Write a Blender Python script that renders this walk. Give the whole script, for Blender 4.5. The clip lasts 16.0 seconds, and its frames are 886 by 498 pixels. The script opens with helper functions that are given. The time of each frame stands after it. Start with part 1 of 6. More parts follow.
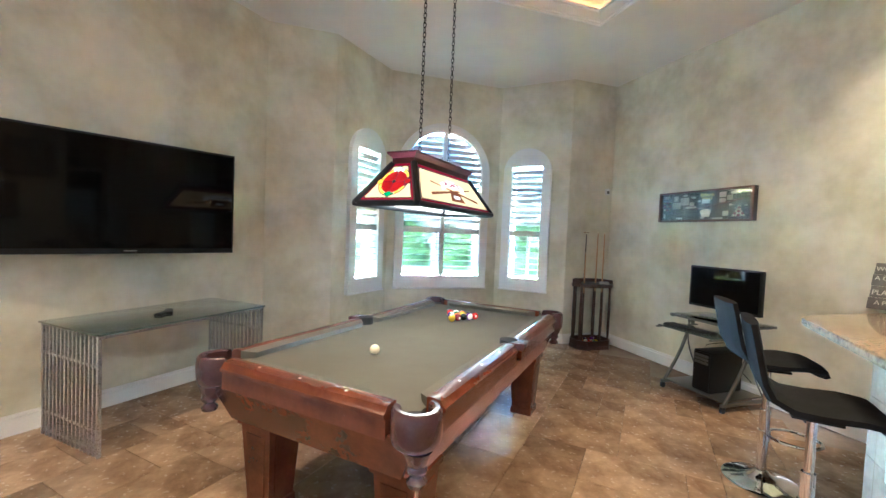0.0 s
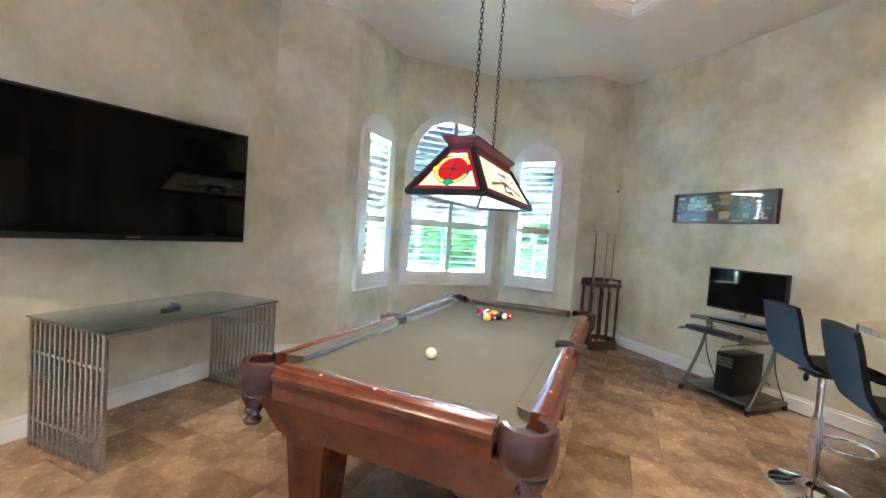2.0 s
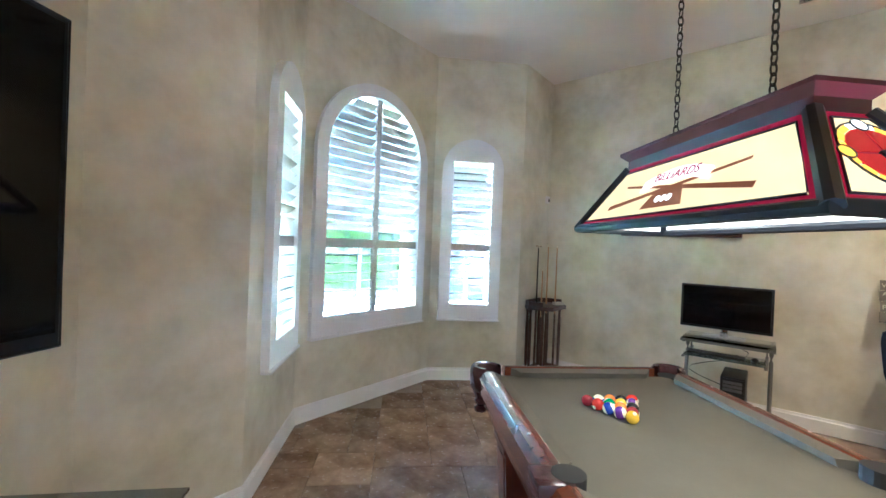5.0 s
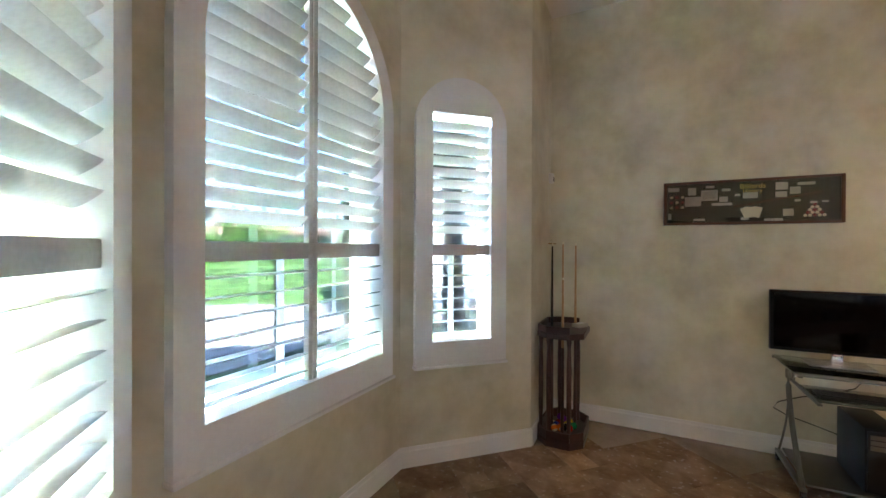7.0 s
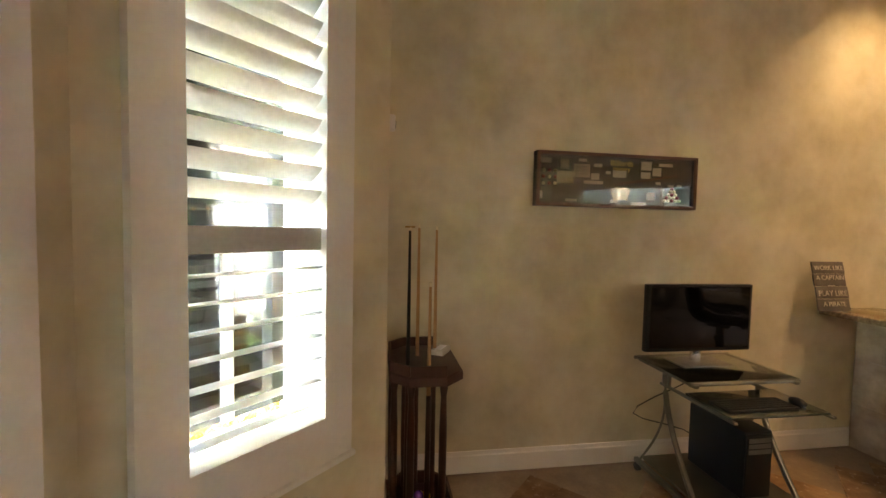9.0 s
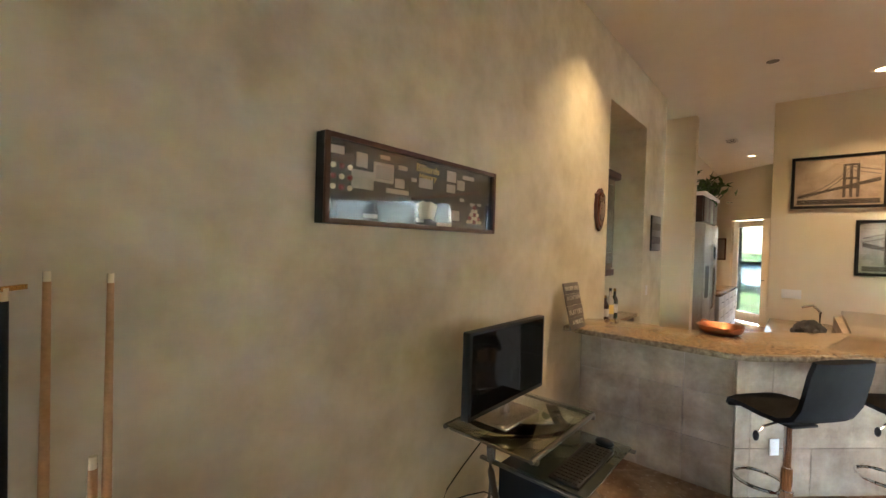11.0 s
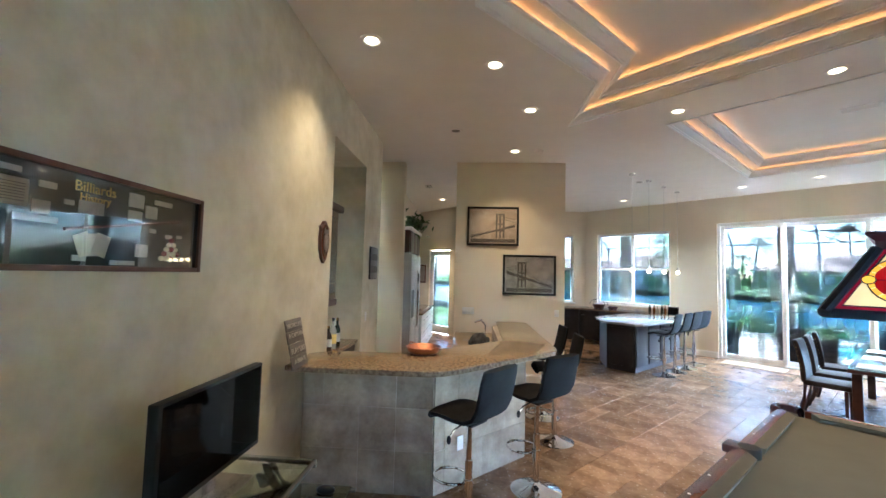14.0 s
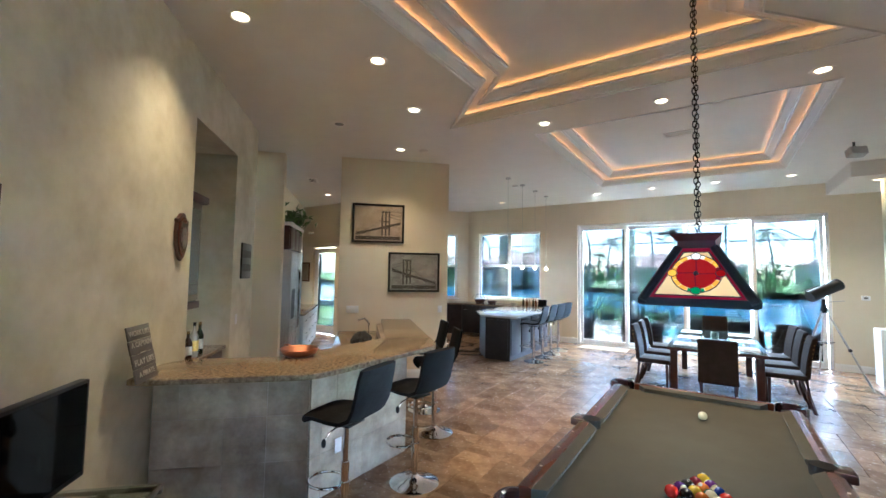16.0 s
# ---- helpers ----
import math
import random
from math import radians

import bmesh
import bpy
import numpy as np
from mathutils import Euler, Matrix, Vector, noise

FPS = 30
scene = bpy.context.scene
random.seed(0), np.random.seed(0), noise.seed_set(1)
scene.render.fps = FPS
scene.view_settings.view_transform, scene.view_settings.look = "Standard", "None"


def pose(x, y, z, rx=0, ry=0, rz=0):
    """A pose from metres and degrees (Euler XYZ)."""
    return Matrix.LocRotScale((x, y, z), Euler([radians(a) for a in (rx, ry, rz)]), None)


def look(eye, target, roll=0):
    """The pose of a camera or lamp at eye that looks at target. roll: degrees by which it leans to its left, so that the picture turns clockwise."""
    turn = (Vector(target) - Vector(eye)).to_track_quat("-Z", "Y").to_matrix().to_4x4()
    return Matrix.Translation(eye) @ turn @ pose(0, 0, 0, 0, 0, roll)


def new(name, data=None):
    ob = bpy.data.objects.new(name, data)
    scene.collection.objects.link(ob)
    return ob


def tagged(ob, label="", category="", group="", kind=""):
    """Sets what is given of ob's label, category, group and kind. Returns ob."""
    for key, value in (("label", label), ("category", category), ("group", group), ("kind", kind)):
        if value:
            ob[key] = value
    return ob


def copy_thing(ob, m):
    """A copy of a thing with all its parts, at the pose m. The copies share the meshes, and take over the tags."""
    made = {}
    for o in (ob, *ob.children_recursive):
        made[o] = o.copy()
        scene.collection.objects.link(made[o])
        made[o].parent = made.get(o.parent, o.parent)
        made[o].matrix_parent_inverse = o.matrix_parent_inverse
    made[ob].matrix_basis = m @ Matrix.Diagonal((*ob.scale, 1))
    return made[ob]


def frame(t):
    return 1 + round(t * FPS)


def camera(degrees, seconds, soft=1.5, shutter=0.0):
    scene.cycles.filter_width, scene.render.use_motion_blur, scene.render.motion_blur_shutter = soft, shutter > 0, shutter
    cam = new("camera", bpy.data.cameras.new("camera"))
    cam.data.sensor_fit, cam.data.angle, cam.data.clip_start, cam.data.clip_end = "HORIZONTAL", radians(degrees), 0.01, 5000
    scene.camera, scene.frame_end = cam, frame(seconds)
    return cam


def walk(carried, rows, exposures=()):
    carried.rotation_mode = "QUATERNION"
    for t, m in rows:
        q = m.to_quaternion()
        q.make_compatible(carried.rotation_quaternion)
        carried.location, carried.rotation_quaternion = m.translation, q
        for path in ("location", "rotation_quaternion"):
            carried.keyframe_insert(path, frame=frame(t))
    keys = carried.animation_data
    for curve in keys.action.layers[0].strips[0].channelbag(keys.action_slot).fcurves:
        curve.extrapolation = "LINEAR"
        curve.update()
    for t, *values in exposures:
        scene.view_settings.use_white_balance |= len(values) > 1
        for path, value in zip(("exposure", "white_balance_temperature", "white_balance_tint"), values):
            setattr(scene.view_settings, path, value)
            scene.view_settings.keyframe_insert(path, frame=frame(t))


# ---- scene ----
cam = camera(94.7, 16.0)
METRES, EYE, TILT, LEAN, TURN = 8.0, 1.48, 0.0, 0.0, 26.9
ROWS = [
    (0.0, 0.0, 0.0, 0.0, 0.09, -2.11, -2.38),
    (0.5, -0.0141, -0.0019, -0.0007, -0.63, -1.98, -2.69),
    (1.0, -0.0223, -0.0023, -0.0016, -0.97, -2.16, -3.13),
    (1.5, -0.0335, 0.0047, -0.0034, -1.85, -2.58, -3.65),
    (2.0, -0.0597, 0.0277, -0.0048, -3.7, -2.55, -4.01),
    (2.5, -0.096, 0.0548, -0.0027, -7.17, -2.46, -3.95),
    (3.0, -0.138, 0.0826, -0.0011, -12.79, -2.18, -3.87),
    (3.5, -0.1676, 0.1175, -0.0024, -18.37, -1.72, -3.54),
    (4.0, -0.1893, 0.1642, 0.0018, -24.56, -1.1, -3.15),
    (6.5, -0.1534, 0.4446, 0.0087, -40.76, 0.18, -0.68),
    (7.0, -0.1285, 0.4972, 0.0089, -45.46, -0.29, -0.24),
    (7.5, -0.1014, 0.5426, 0.0112, -51.95, -0.92, -0.25),
    (8.0, -0.0681, 0.5824, 0.011, -60.27, -1.41, -0.53),
    (8.5, -0.0372, 0.6209, 0.0098, -70.25, -1.84, -0.88),
    (9.0, 0.0008, 0.6496, 0.012, -80.72, -2.87, -1.23),
    (9.5, 0.0443, 0.6671, 0.0129, -91.41, -3.45, -1.59),
    (12.0, 0.1585, 0.6753, 0.0317, -136.32, 1.8, -1.39),
    (12.5, 0.1553, 0.6736, 0.0333, -142.64, 2.64, -1.52),
    (13.0, 0.1502, 0.6723, 0.0342, -148.5, 3.25, -1.6),
    (13.5, 0.147, 0.6703, 0.0345, -153.39, 3.48, -1.62),
    (14.0, 0.1453, 0.6694, 0.0347, -157.96, 3.5, -1.49),
    (14.5, 0.1434, 0.6682, 0.034, -162.33, 3.46, -1.32),
    (15.0, 0.1407, 0.6668, 0.0339, -166.23, 3.43, -1.22),
    (15.5, 0.1383, 0.6658, 0.0342, -169.82, 3.43, -1.07),
    (16.0, 0.1357, 0.6664, 0.0345, -173.27, 3.49, -0.9),
]
EXPOSURES = [(0.0, 9.9, 4800, 1), (4.0, 9.95, 4750, 2), (7.0, 9.1, 5700, 8), (8.2, 8.9, 7700, 13), (9.6, 8.8, 8500, 15), (12.0, 9.2, 5200, 5), (14.0, 8.95, 5100, 3), (16.0, 8.75, 5100, 2)]
walk(cam, [(t, pose(0, 0, EYE, TILT, LEAN, TURN) @ pose(METRES * x, METRES * y, METRES * z, 90 + pitch, roll, yaw)) for t, x, y, z, yaw, pitch, roll in ROWS], EXPOSURES)

# ---- light ----
world = bpy.data.worlds.new("sky")
scene.world = world
world.use_nodes = True
wn = world.node_tree.nodes
sky = wn.new("ShaderNodeTexSky")
sky.sky_type = "NISHITA"
sky.sun_disc = False
sky.sun_elevation = radians(51)
sky.sun_rotation = radians(166)
wn["Background"].inputs["Strength"].default_value = 0.07
world.node_tree.links.new(sky.outputs["Color"], wn["Background"].inputs["Color"])


def lamp(name, kind, m, energy, colour=(1, 1, 1), **settings):
    data = bpy.data.lights.new(name, kind)
    data.energy, data.color = energy, colour
    if kind == "SUN":
        data.angle = settings.get("angle", 0.01)
    if kind == "AREA":
        data.shape, data.size, data.size_y = "RECTANGLE", settings["size"], settings["size_y"]
    if kind == "SPOT":
        data.spot_size, data.spot_blend, data.shadow_soft_size = radians(settings["cone"]), 1.0, 0.06
    if kind == "POINT":
        data.shadow_soft_size = settings.get("size", 0.04)
    ob = new(name, data)
    ob.matrix_world = m
    return ob


lamp("sun", "SUN", look((0, 0, 20), (-4, 15.5, 0)), 3.6, (1, 0.95, 0.86), angle=0.009)

# added daylight stand-in, hidden at the sliding doors' head under the patio roof
DAY = (0.86, 0.93, 1.0)
lamp("slider_fill_lamp", "AREA", look((-0.9, -6.42, 3.27), (-0.9, 1.5, 0.9)), 3, DAY, size=4.8, size_y=0.12)

# ---- materials ----
def material(name, colour, rough=0.5, metal=0.0, second=None, scale=6.0, fine=60.0, bump=0.0, vary=0.0, coat=0.0, emit=0.0, transmit=0.0, contrast=(0.35, 0.65), alpha=1.0, bump_scale=None, ior=1.45):
    m = bpy.data.materials.new(name)
    m.use_nodes = True
    n, l = m.node_tree.nodes, m.node_tree.links
    b = n["Principled BSDF"]
    b.inputs["Base Color"].default_value = (*colour, 1)
    b.inputs["Roughness"].default_value = rough
    b.inputs["Metallic"].default_value = metal
    b.inputs["Coat Weight"].default_value = coat
    b.inputs["Coat Roughness"].default_value = 0.08
    b.inputs["IOR"].default_value = ior
    b.inputs["Transmission Weight"].default_value = transmit
    b.inputs["Alpha"].default_value = alpha
    if emit:
        b.inputs["Emission Color"].default_value = (*colour, 1)
        b.inputs["Emission Strength"].default_value = emit
    co = n.new("ShaderNodeTexCoord")
    if second is not None:
        big = n.new("ShaderNodeTexNoise")
        big.inputs["Scale"].default_value = scale
        big.inputs["Detail"].default_value = 7
        big.inputs["Roughness"].default_value = 0.62
        l.new(co.outputs["Object"], big.inputs["Vector"])
        ramp = n.new("ShaderNodeValToRGB")
        ramp.color_ramp.elements[0].position, ramp.color_ramp.elements[1].position = contrast
        ramp.color_ramp.elements[0].color = (*colour, 1)
        ramp.color_ramp.elements[1].color = (*second, 1)
        l.new(big.outputs["Fac"], ramp.inputs["Fac"])
        out = ramp.outputs["Color"]
        small = n.new("ShaderNodeTexNoise")
        small.inputs["Scale"].default_value = fine
        small.inputs["Detail"].default_value = 4
        l.new(co.outputs["Object"], small.inputs["Vector"])
        mix = n.new("ShaderNodeMix")
        mix.data_type, mix.blend_type = "RGBA", "OVERLAY"
        mix.inputs["Factor"].default_value = 0.25
        l.new(out, mix.inputs[6])
        l.new(small.outputs["Color"], mix.inputs[7])
        hsv = n.new("ShaderNodeHueSaturation")
        hsv.inputs["Saturation"].default_value = 1.0
        bw = n.new("ShaderNodeRGBToBW")
        l.new(small.outputs["Color"], bw.inputs["Color"])
        l.new(bw.outputs["Val"], mix.inputs[7])
        l.new(mix.outputs[2], hsv.inputs["Color"])
        if vary:
            info = n.new("ShaderNodeObjectInfo")
            isl = n.new("ShaderNodeNewGeometry")
            add = n.new("ShaderNodeMath")
            add.operation = "ADD"
            l.new(info.outputs["Random"], add.inputs[0])
            l.new(isl.outputs["Random Per Island"], add.inputs[1])
            fr = n.new("ShaderNodeMath")
            fr.operation = "FRACT"
            l.new(add.outputs[0], fr.inputs[0])
            rng = n.new("ShaderNodeMapRange")
            rng.inputs["To Min"].default_value, rng.inputs["To Max"].default_value = 1 - vary, 1 + vary
            l.new(fr.outputs[0], rng.inputs["Value"])
            l.new(rng.outputs["Result"], hsv.inputs["Value"])
        l.new(hsv.outputs["Color"], b.inputs["Base Color"])
        rr = n.new("ShaderNodeMapRange")
        rr.inputs["To Min"].default_value, rr.inputs["To Max"].default_value = rough * 0.8, min(1, rough * 1.2)
        l.new(small.outputs["Fac"], rr.inputs["Value"])
        l.new(rr.outputs["Result"], b.inputs["Roughness"])
    if bump:
        bn = n.new("ShaderNodeTexNoise")
        bn.inputs["Scale"].default_value = bump_scale or fine
        bn.inputs["Detail"].default_value = 5
        l.new(co.outputs["Object"], bn.inputs["Vector"])
        bp = n.new("ShaderNodeBump")
        bp.inputs["Strength"].default_value = bump
        bp.inputs["Distance"].default_value = 0.01
        l.new(bn.outputs["Fac"], bp.inputs["Height"])
        l.new(bp.outputs["Normal"], b.inputs["Normal"])
    return m


def world_mapped(m):
    """Lets the pattern run on from piece to piece."""
    n, l = m.node_tree.nodes, m.node_tree.links
    geo = n.new("ShaderNodeNewGeometry")
    for node in list(n):
        if node.type == "TEX_NOISE":
            l.new(geo.outputs["Position"], node.inputs["Vector"])
    return m


PLASTER = world_mapped(material("mottled_plaster", (0.54, 0.505, 0.375), 0.5, second=(0.76, 0.73, 0.60), scale=1.5, fine=9, bump=0.12, bump_scale=14, contrast=(0.34, 0.63)))
CREAM = material("cream_paint", (0.74, 0.66, 0.51), 0.6, second=(0.77, 0.69, 0.55), scale=2, fine=140, bump=0.05)
CEIL = material("ceiling_paint", (0.80, 0.78, 0.735), 0.7, second=(0.83, 0.81, 0.765), scale=3, fine=160, bump=0.06)
WHITE = material("white_gloss_paint", (0.80, 0.80, 0.80), 0.35, second=(0.84, 0.84, 0.84), scale=4, fine=80, bump=0.02)
BASE = material("white_baseboard_paint", (0.78, 0.77, 0.75), 0.4, second=(0.82, 0.81, 0.79), scale=4, fine=80)
TILE = material("travertine", (0.15, 0.087, 0.05), 0.26, second=(0.34, 0.228, 0.143), scale=3.6, fine=24, bump=0.05, vary=0.3, ior=1.35)
GROUT = material("grout", (0.19, 0.13, 0.085), 0.8, second=(0.23, 0.165, 0.11), scale=8)
BARSTONE = material("grey_beige_stone", (0.25, 0.195, 0.145), 0.35, second=(0.46, 0.385, 0.30), scale=3.5, fine=30, bump=0.05, vary=0.12)
GRANITE = material("speckled_granite", (0.13, 0.088, 0.056), 0.14, second=(0.34, 0.255, 0.17), scale=38, fine=160, contrast=(0.36, 0.66), coat=0.3)
WOOD = material("red_brown_wood", (0.075, 0.019, 0.009), 0.25, second=(0.125, 0.034, 0.015), scale=5, fine=50, coat=0.25)
DARKWOOD = material("dark_cherry_wood", (0.03, 0.010, 0.008), 0.35, second=(0.06, 0.02, 0.014), scale=6, fine=60, coat=0.3)
FELT = material("olive_grey_felt", (0.088, 0.079, 0.060), 0.95, second=(0.102, 0.092, 0.071), scale=3, fine=400, bump=0.1)
LEATHER = material("black_leather", (0.006, 0.006, 0.007), 0.75, second=(0.010, 0.010, 0.011), scale=8, fine=200, bump=0.12, ior=1.18)
CHROME = material("chrome", (0.75, 0.75, 0.76), 0.08, 1.0)
STEEL = material("brushed_steel", (0.42, 0.41, 0.40), 0.28, 1.0, second=(0.5, 0.49, 0.48), scale=10, fine=200)
GREYMETAL = material("pewter_metal", (0.16, 0.155, 0.14), 0.35, 0.9)
BLACK = material("black_plastic", (0.009, 0.009, 0.01), 0.4, ior=1.3)
SCREEN = material("glossy_black_screen", (0.003, 0.003, 0.0035), 0.05, ior=1.22)
IRON = material("black_iron", (0.02, 0.018, 0.016), 0.45, 0.6)
BRASS = material("brass", (0.55, 0.38, 0.14), 0.25, 1.0)
COPPER = material("copper", (0.55, 0.24, 0.13), 0.3, 1.0, second=(0.4, 0.16, 0.09), scale=10)
# near-black tint dims the outside view; panes cast no shadow, so daylight enters undimmed
DIMGLASS = material("view_dimming_glass", (0.0076, 0.0084, 0.0094), 0.0, transmit=1.0, ior=1.45)
TOPGLASS = material("table_glass", (0.62, 0.72, 0.68), 0.03, transmit=1.0, ior=1.45)
DARKGLASS = material("smoked_glass", (0.05, 0.065, 0.06), 0.05, coat=0.5)
LEDGOLD = material("cove_rope_light", (1.0, 0.42, 0.12), emit=0.011)
BULB = material("lit_bulb", (1.0, 0.70, 0.36), emit=0.03)

# ---- mesh helpers ----
def mesh_from(bm, name, mat):
    me = bpy.data.meshes.new(name)
    bmesh.ops.recalc_face_normals(bm, faces=bm.faces[:])
    bm.to_mesh(me)
    bm.free()
    me.materials.append(mat)
    return me


def smooth(me, limit=40):
    me.shade_smooth()
    me.set_sharp_from_angle(angle=radians(limit))
    return me


def part(name, bm, mat, parent=None, label="", soft=True, m=None):
    me = mesh_from(bm, name, mat)
    if soft:
        smooth(me)
    ob = new(name, me)
    if parent is not None:
        ob.parent = parent
    if m is not None:
        ob.matrix_basis = m
    if label:
        tagged(ob, label)
    return ob


def thing(name, m, label, category, group="", kind=""):
    ob = new(name)
    ob.empty_display_size = 0.1
    ob.matrix_basis = m
    return tagged(ob, label, category, group, kind)


def add_box(bm, lo, hi, bevel=0.0, m=None):
    size = [hi[i] - lo[i] for i in range(3)]
    mid = [(hi[i] + lo[i]) / 2 for i in range(3)]
    mat = Matrix.Translation(mid) @ Matrix.Diagonal((*size, 1))
    got = bmesh.ops.create_cube(bm, size=1, matrix=(m or Matrix()) @ mat)
    if bevel:
        edges = list({e for v in got["verts"] for e in v.link_edges})
        bmesh.ops.bevel(bm, geom=edges, offset=bevel, segments=2, affect="EDGES", profile=0.5)
    return bm


def box(lo, hi, bevel=0.0, m=None):
    return add_box(bmesh.new(), lo, hi, bevel, m)


def add_prism(bm, pts, z0, z1, m=None, bevel=0.0):
    m = m or Matrix()
    low = [bm.verts.new(m @ Vector((x, y, z0))) for x, y in pts]
    top = [bm.verts.new(m @ Vector((x, y, z1))) for x, y in pts]
    n = len(pts)
    bm.faces.new(low[::-1])
    cap = bm.faces.new(top)
    for i in range(n):
        bm.faces.new((low[i], low[(i + 1) % n], top[(i + 1) % n], top[i]))
    if bevel:
        edges = [e for e in cap.edges] + [e for e in bm.faces if False]
        bmesh.ops.bevel(bm, geom=edges, offset=bevel, segments=3, affect="EDGES", profile=0.5)
    return bm


def prism(pts, z0, z1, m=None, bevel=0.0):
    return add_prism(bmesh.new(), pts, z0, z1, m, bevel)


def add_cyl(bm, r0, r1, z0, z1, seg=20, m=None):
    mat = (m or Matrix()) @ Matrix.Translation((0, 0, (z0 + z1) / 2))
    bmesh.ops.create_cone(bm, cap_ends=True, segments=seg, radius1=r0, radius2=r1, depth=z1 - z0, matrix=mat)
    return bm


def cyl(r0, r1, z0, z1, seg=20, m=None):
    return add_cyl(bmesh.new(), r0, r1, z0, z1, seg, m)


def add_tube(bm, pts, r, seg=8, closed=False):
    pts = [Vector(p) for p in pts]
    n = len(pts)
    rings = []
    for i, p in enumerate(pts):
        a = pts[(i - 1) % n] if closed or i else p
        b = pts[(i + 1) % n] if closed or i < n - 1 else p
        d = (b - a).normalized()
        side = d.cross(Vector((0, 0, 1)))
        if side.length < 0.1:
            side = d.cross(Vector((0, 1, 0)))
        side.normalize()
        up = side.cross(d)
        rings.append([bm.verts.new(p + r * (math.cos(k * 2 * math.pi / seg) * side + math.sin(k * 2 * math.pi / seg) * up)) for k in range(seg)])
    for i in range(n if closed else n - 1):
        a, b = rings[i], rings[(i + 1) % n]
        for k in range(seg):
            bm.faces.new((a[k], a[(k + 1) % seg], b[(k + 1) % seg], b[k]))
    if not closed:
        bm.faces.new(rings[0][::-1])
        bm.faces.new(rings[-1])
    return bm


def tube(pts, r, seg=8, closed=False):
    return add_tube(bmesh.new(), pts, r, seg, closed)


def lathe(profile, seg=24, m=None):
    bm = bmesh.new()
    m = m or Matrix()
    rings = []
    for r, z in profile:
        rings.append([bm.verts.new(m @ Vector((max(r, 0.0004) * math.cos(k * 2 * math.pi / seg), max(r, 0.0004) * math.sin(k * 2 * math.pi / seg), z))) for k in range(seg)])
    for a, b in zip(rings, rings[1:]):
        for k in range(seg):
            bm.faces.new((a[k], a[(k + 1) % seg], b[(k + 1) % seg], b[k]))
    bm.faces.new(rings[0][::-1])
    bm.faces.new(rings[-1])
    return bm


def ball(r, m=None, u=16, v=10):
    bm = bmesh.new()
    bmesh.ops.create_uvsphere(bm, u_segments=u, v_segments=v, radius=r, matrix=m or Matrix())
    return bm


UPRIGHT = Matrix.Rotation(radians(90), 4, "X")  # turns a plan drawn in x, y into one drawn in x, z, thickness towards -y
FLIPY = Matrix.Diagonal((1, -1, 1, 1))


def panel(pts, y0, y1):
    """A plate drawn in x, z, from y0 to y1."""
    return prism(pts, -y1, -y0, UPRIGHT)


def words(name, text, size, m, mat, parent, label=""):
    cu = bpy.data.curves.new(name, "FONT")
    cu.body, cu.size, cu.align_x, cu.align_y, cu.extrude = text, size, "CENTER", "CENTER", 0.0012
    cu.materials.append(mat)
    tmp = bpy.data.objects.new(name, cu)
    scene.collection.objects.link(tmp)
    me = bpy.data.meshes.new_from_object(tmp.evaluated_get(bpy.context.evaluated_depsgraph_get()))
    bpy.data.objects.remove(tmp)
    ob = new(name, me)
    ob.parent = parent
    ob.matrix_basis = m
    return tagged(ob, label) if label else ob


# ---- the plan: a room walked round clockwise, outside on the left hand ----
HIGH = 3.69
THICK = 0.30


def along(p, q):
    """The frame of a wall: x along it, y out of the room."""
    return pose(p[0], p[1], 0, 0, 0, math.degrees(math.atan2(q[1] - p[1], q[0] - p[0])))


def arch_points(u0, u1, z0, zspring, n=20):
    r, c = (u1 - u0) / 2, (u0 + u1) / 2
    return [(u0, z0)] + [(c - r * math.cos(k * math.pi / n), zspring + r * math.sin(k * math.pi / n)) for k in range(n + 1)] + [(u1, z0)]


def wall(name, p, q, holes=(), mat=None, label="", high=HIGH + 0.05, thick=THICK, grow=0.0):
    """holes: (u0, u1, z0, z1, arched)"""
    m = along(p, q)
    length = math.dist(p, q) + grow
    bm = bmesh.new()
    u = 0.0
    for u0, u1, z0, z1, arched in sorted(holes):
        add_box(bm, (u, 0, 0), (u0, thick, high))
        if z0 > 0:
            add_box(bm, (u0, 0, 0), (u1, thick, z0))
        if arched:
            r = (u1 - u0) / 2
            arc = arch_points(u0, u1, z1 - r, z1 - r)[1:-1]
            add_prism(bm, [(u0, high)] + arc + [(u1, high)], -thick, 0, UPRIGHT)
        else:
            add_box(bm, (u0, 0, z1), (u1, thick, high))
        u = u1
    add_box(bm, (u, 0, 0), (length, thick, high))
    ob = part(name, bm, mat, soft=False, m=m)
    tagged(ob, label, "wall", kind="structure")
    return ob


T0, T1 = (-3.78, -4.40), (-3.78, 3.10)
BAY_B, BAY_C, BAY_D, BAY_E = (-3.27, 3.61), (-3.27, 4.70), (-2.09, 5.88), (-1.05, 5.88)
K, E = (-0.54, 6.39), (3.81, 2.04)
R2 = math.sqrt(2)


def s_of(x):
    return (x - K[0]) * R2


MB = along(K, E)   # the long diagonal wall
NICHE = (4.05, 5.26)
wall("wall_west", T0, T1, mat=PLASTER, label="mottled beige plaster wall behind the television")
wall("wall_bay_return_west", T1, BAY_B, mat=PLASTER, label="mottled beige plaster return of the bay")
lw = math.dist(BAY_B, BAY_C)
wall("wall_bay_west", BAY_B, BAY_C, [(0.5900 - 0.27, 0.5900 + 0.27, 0.80, 2.68, True)], PLASTER, "mottled plaster bay wall with an arched window")
wall("wall_bay_middle", BAY_C, BAY_D, [(0.80 - 0.62, 0.80 + 0.62, 0.80, 2.98, True)], PLASTER, "mottled plaster bay wall with a wide arched window")
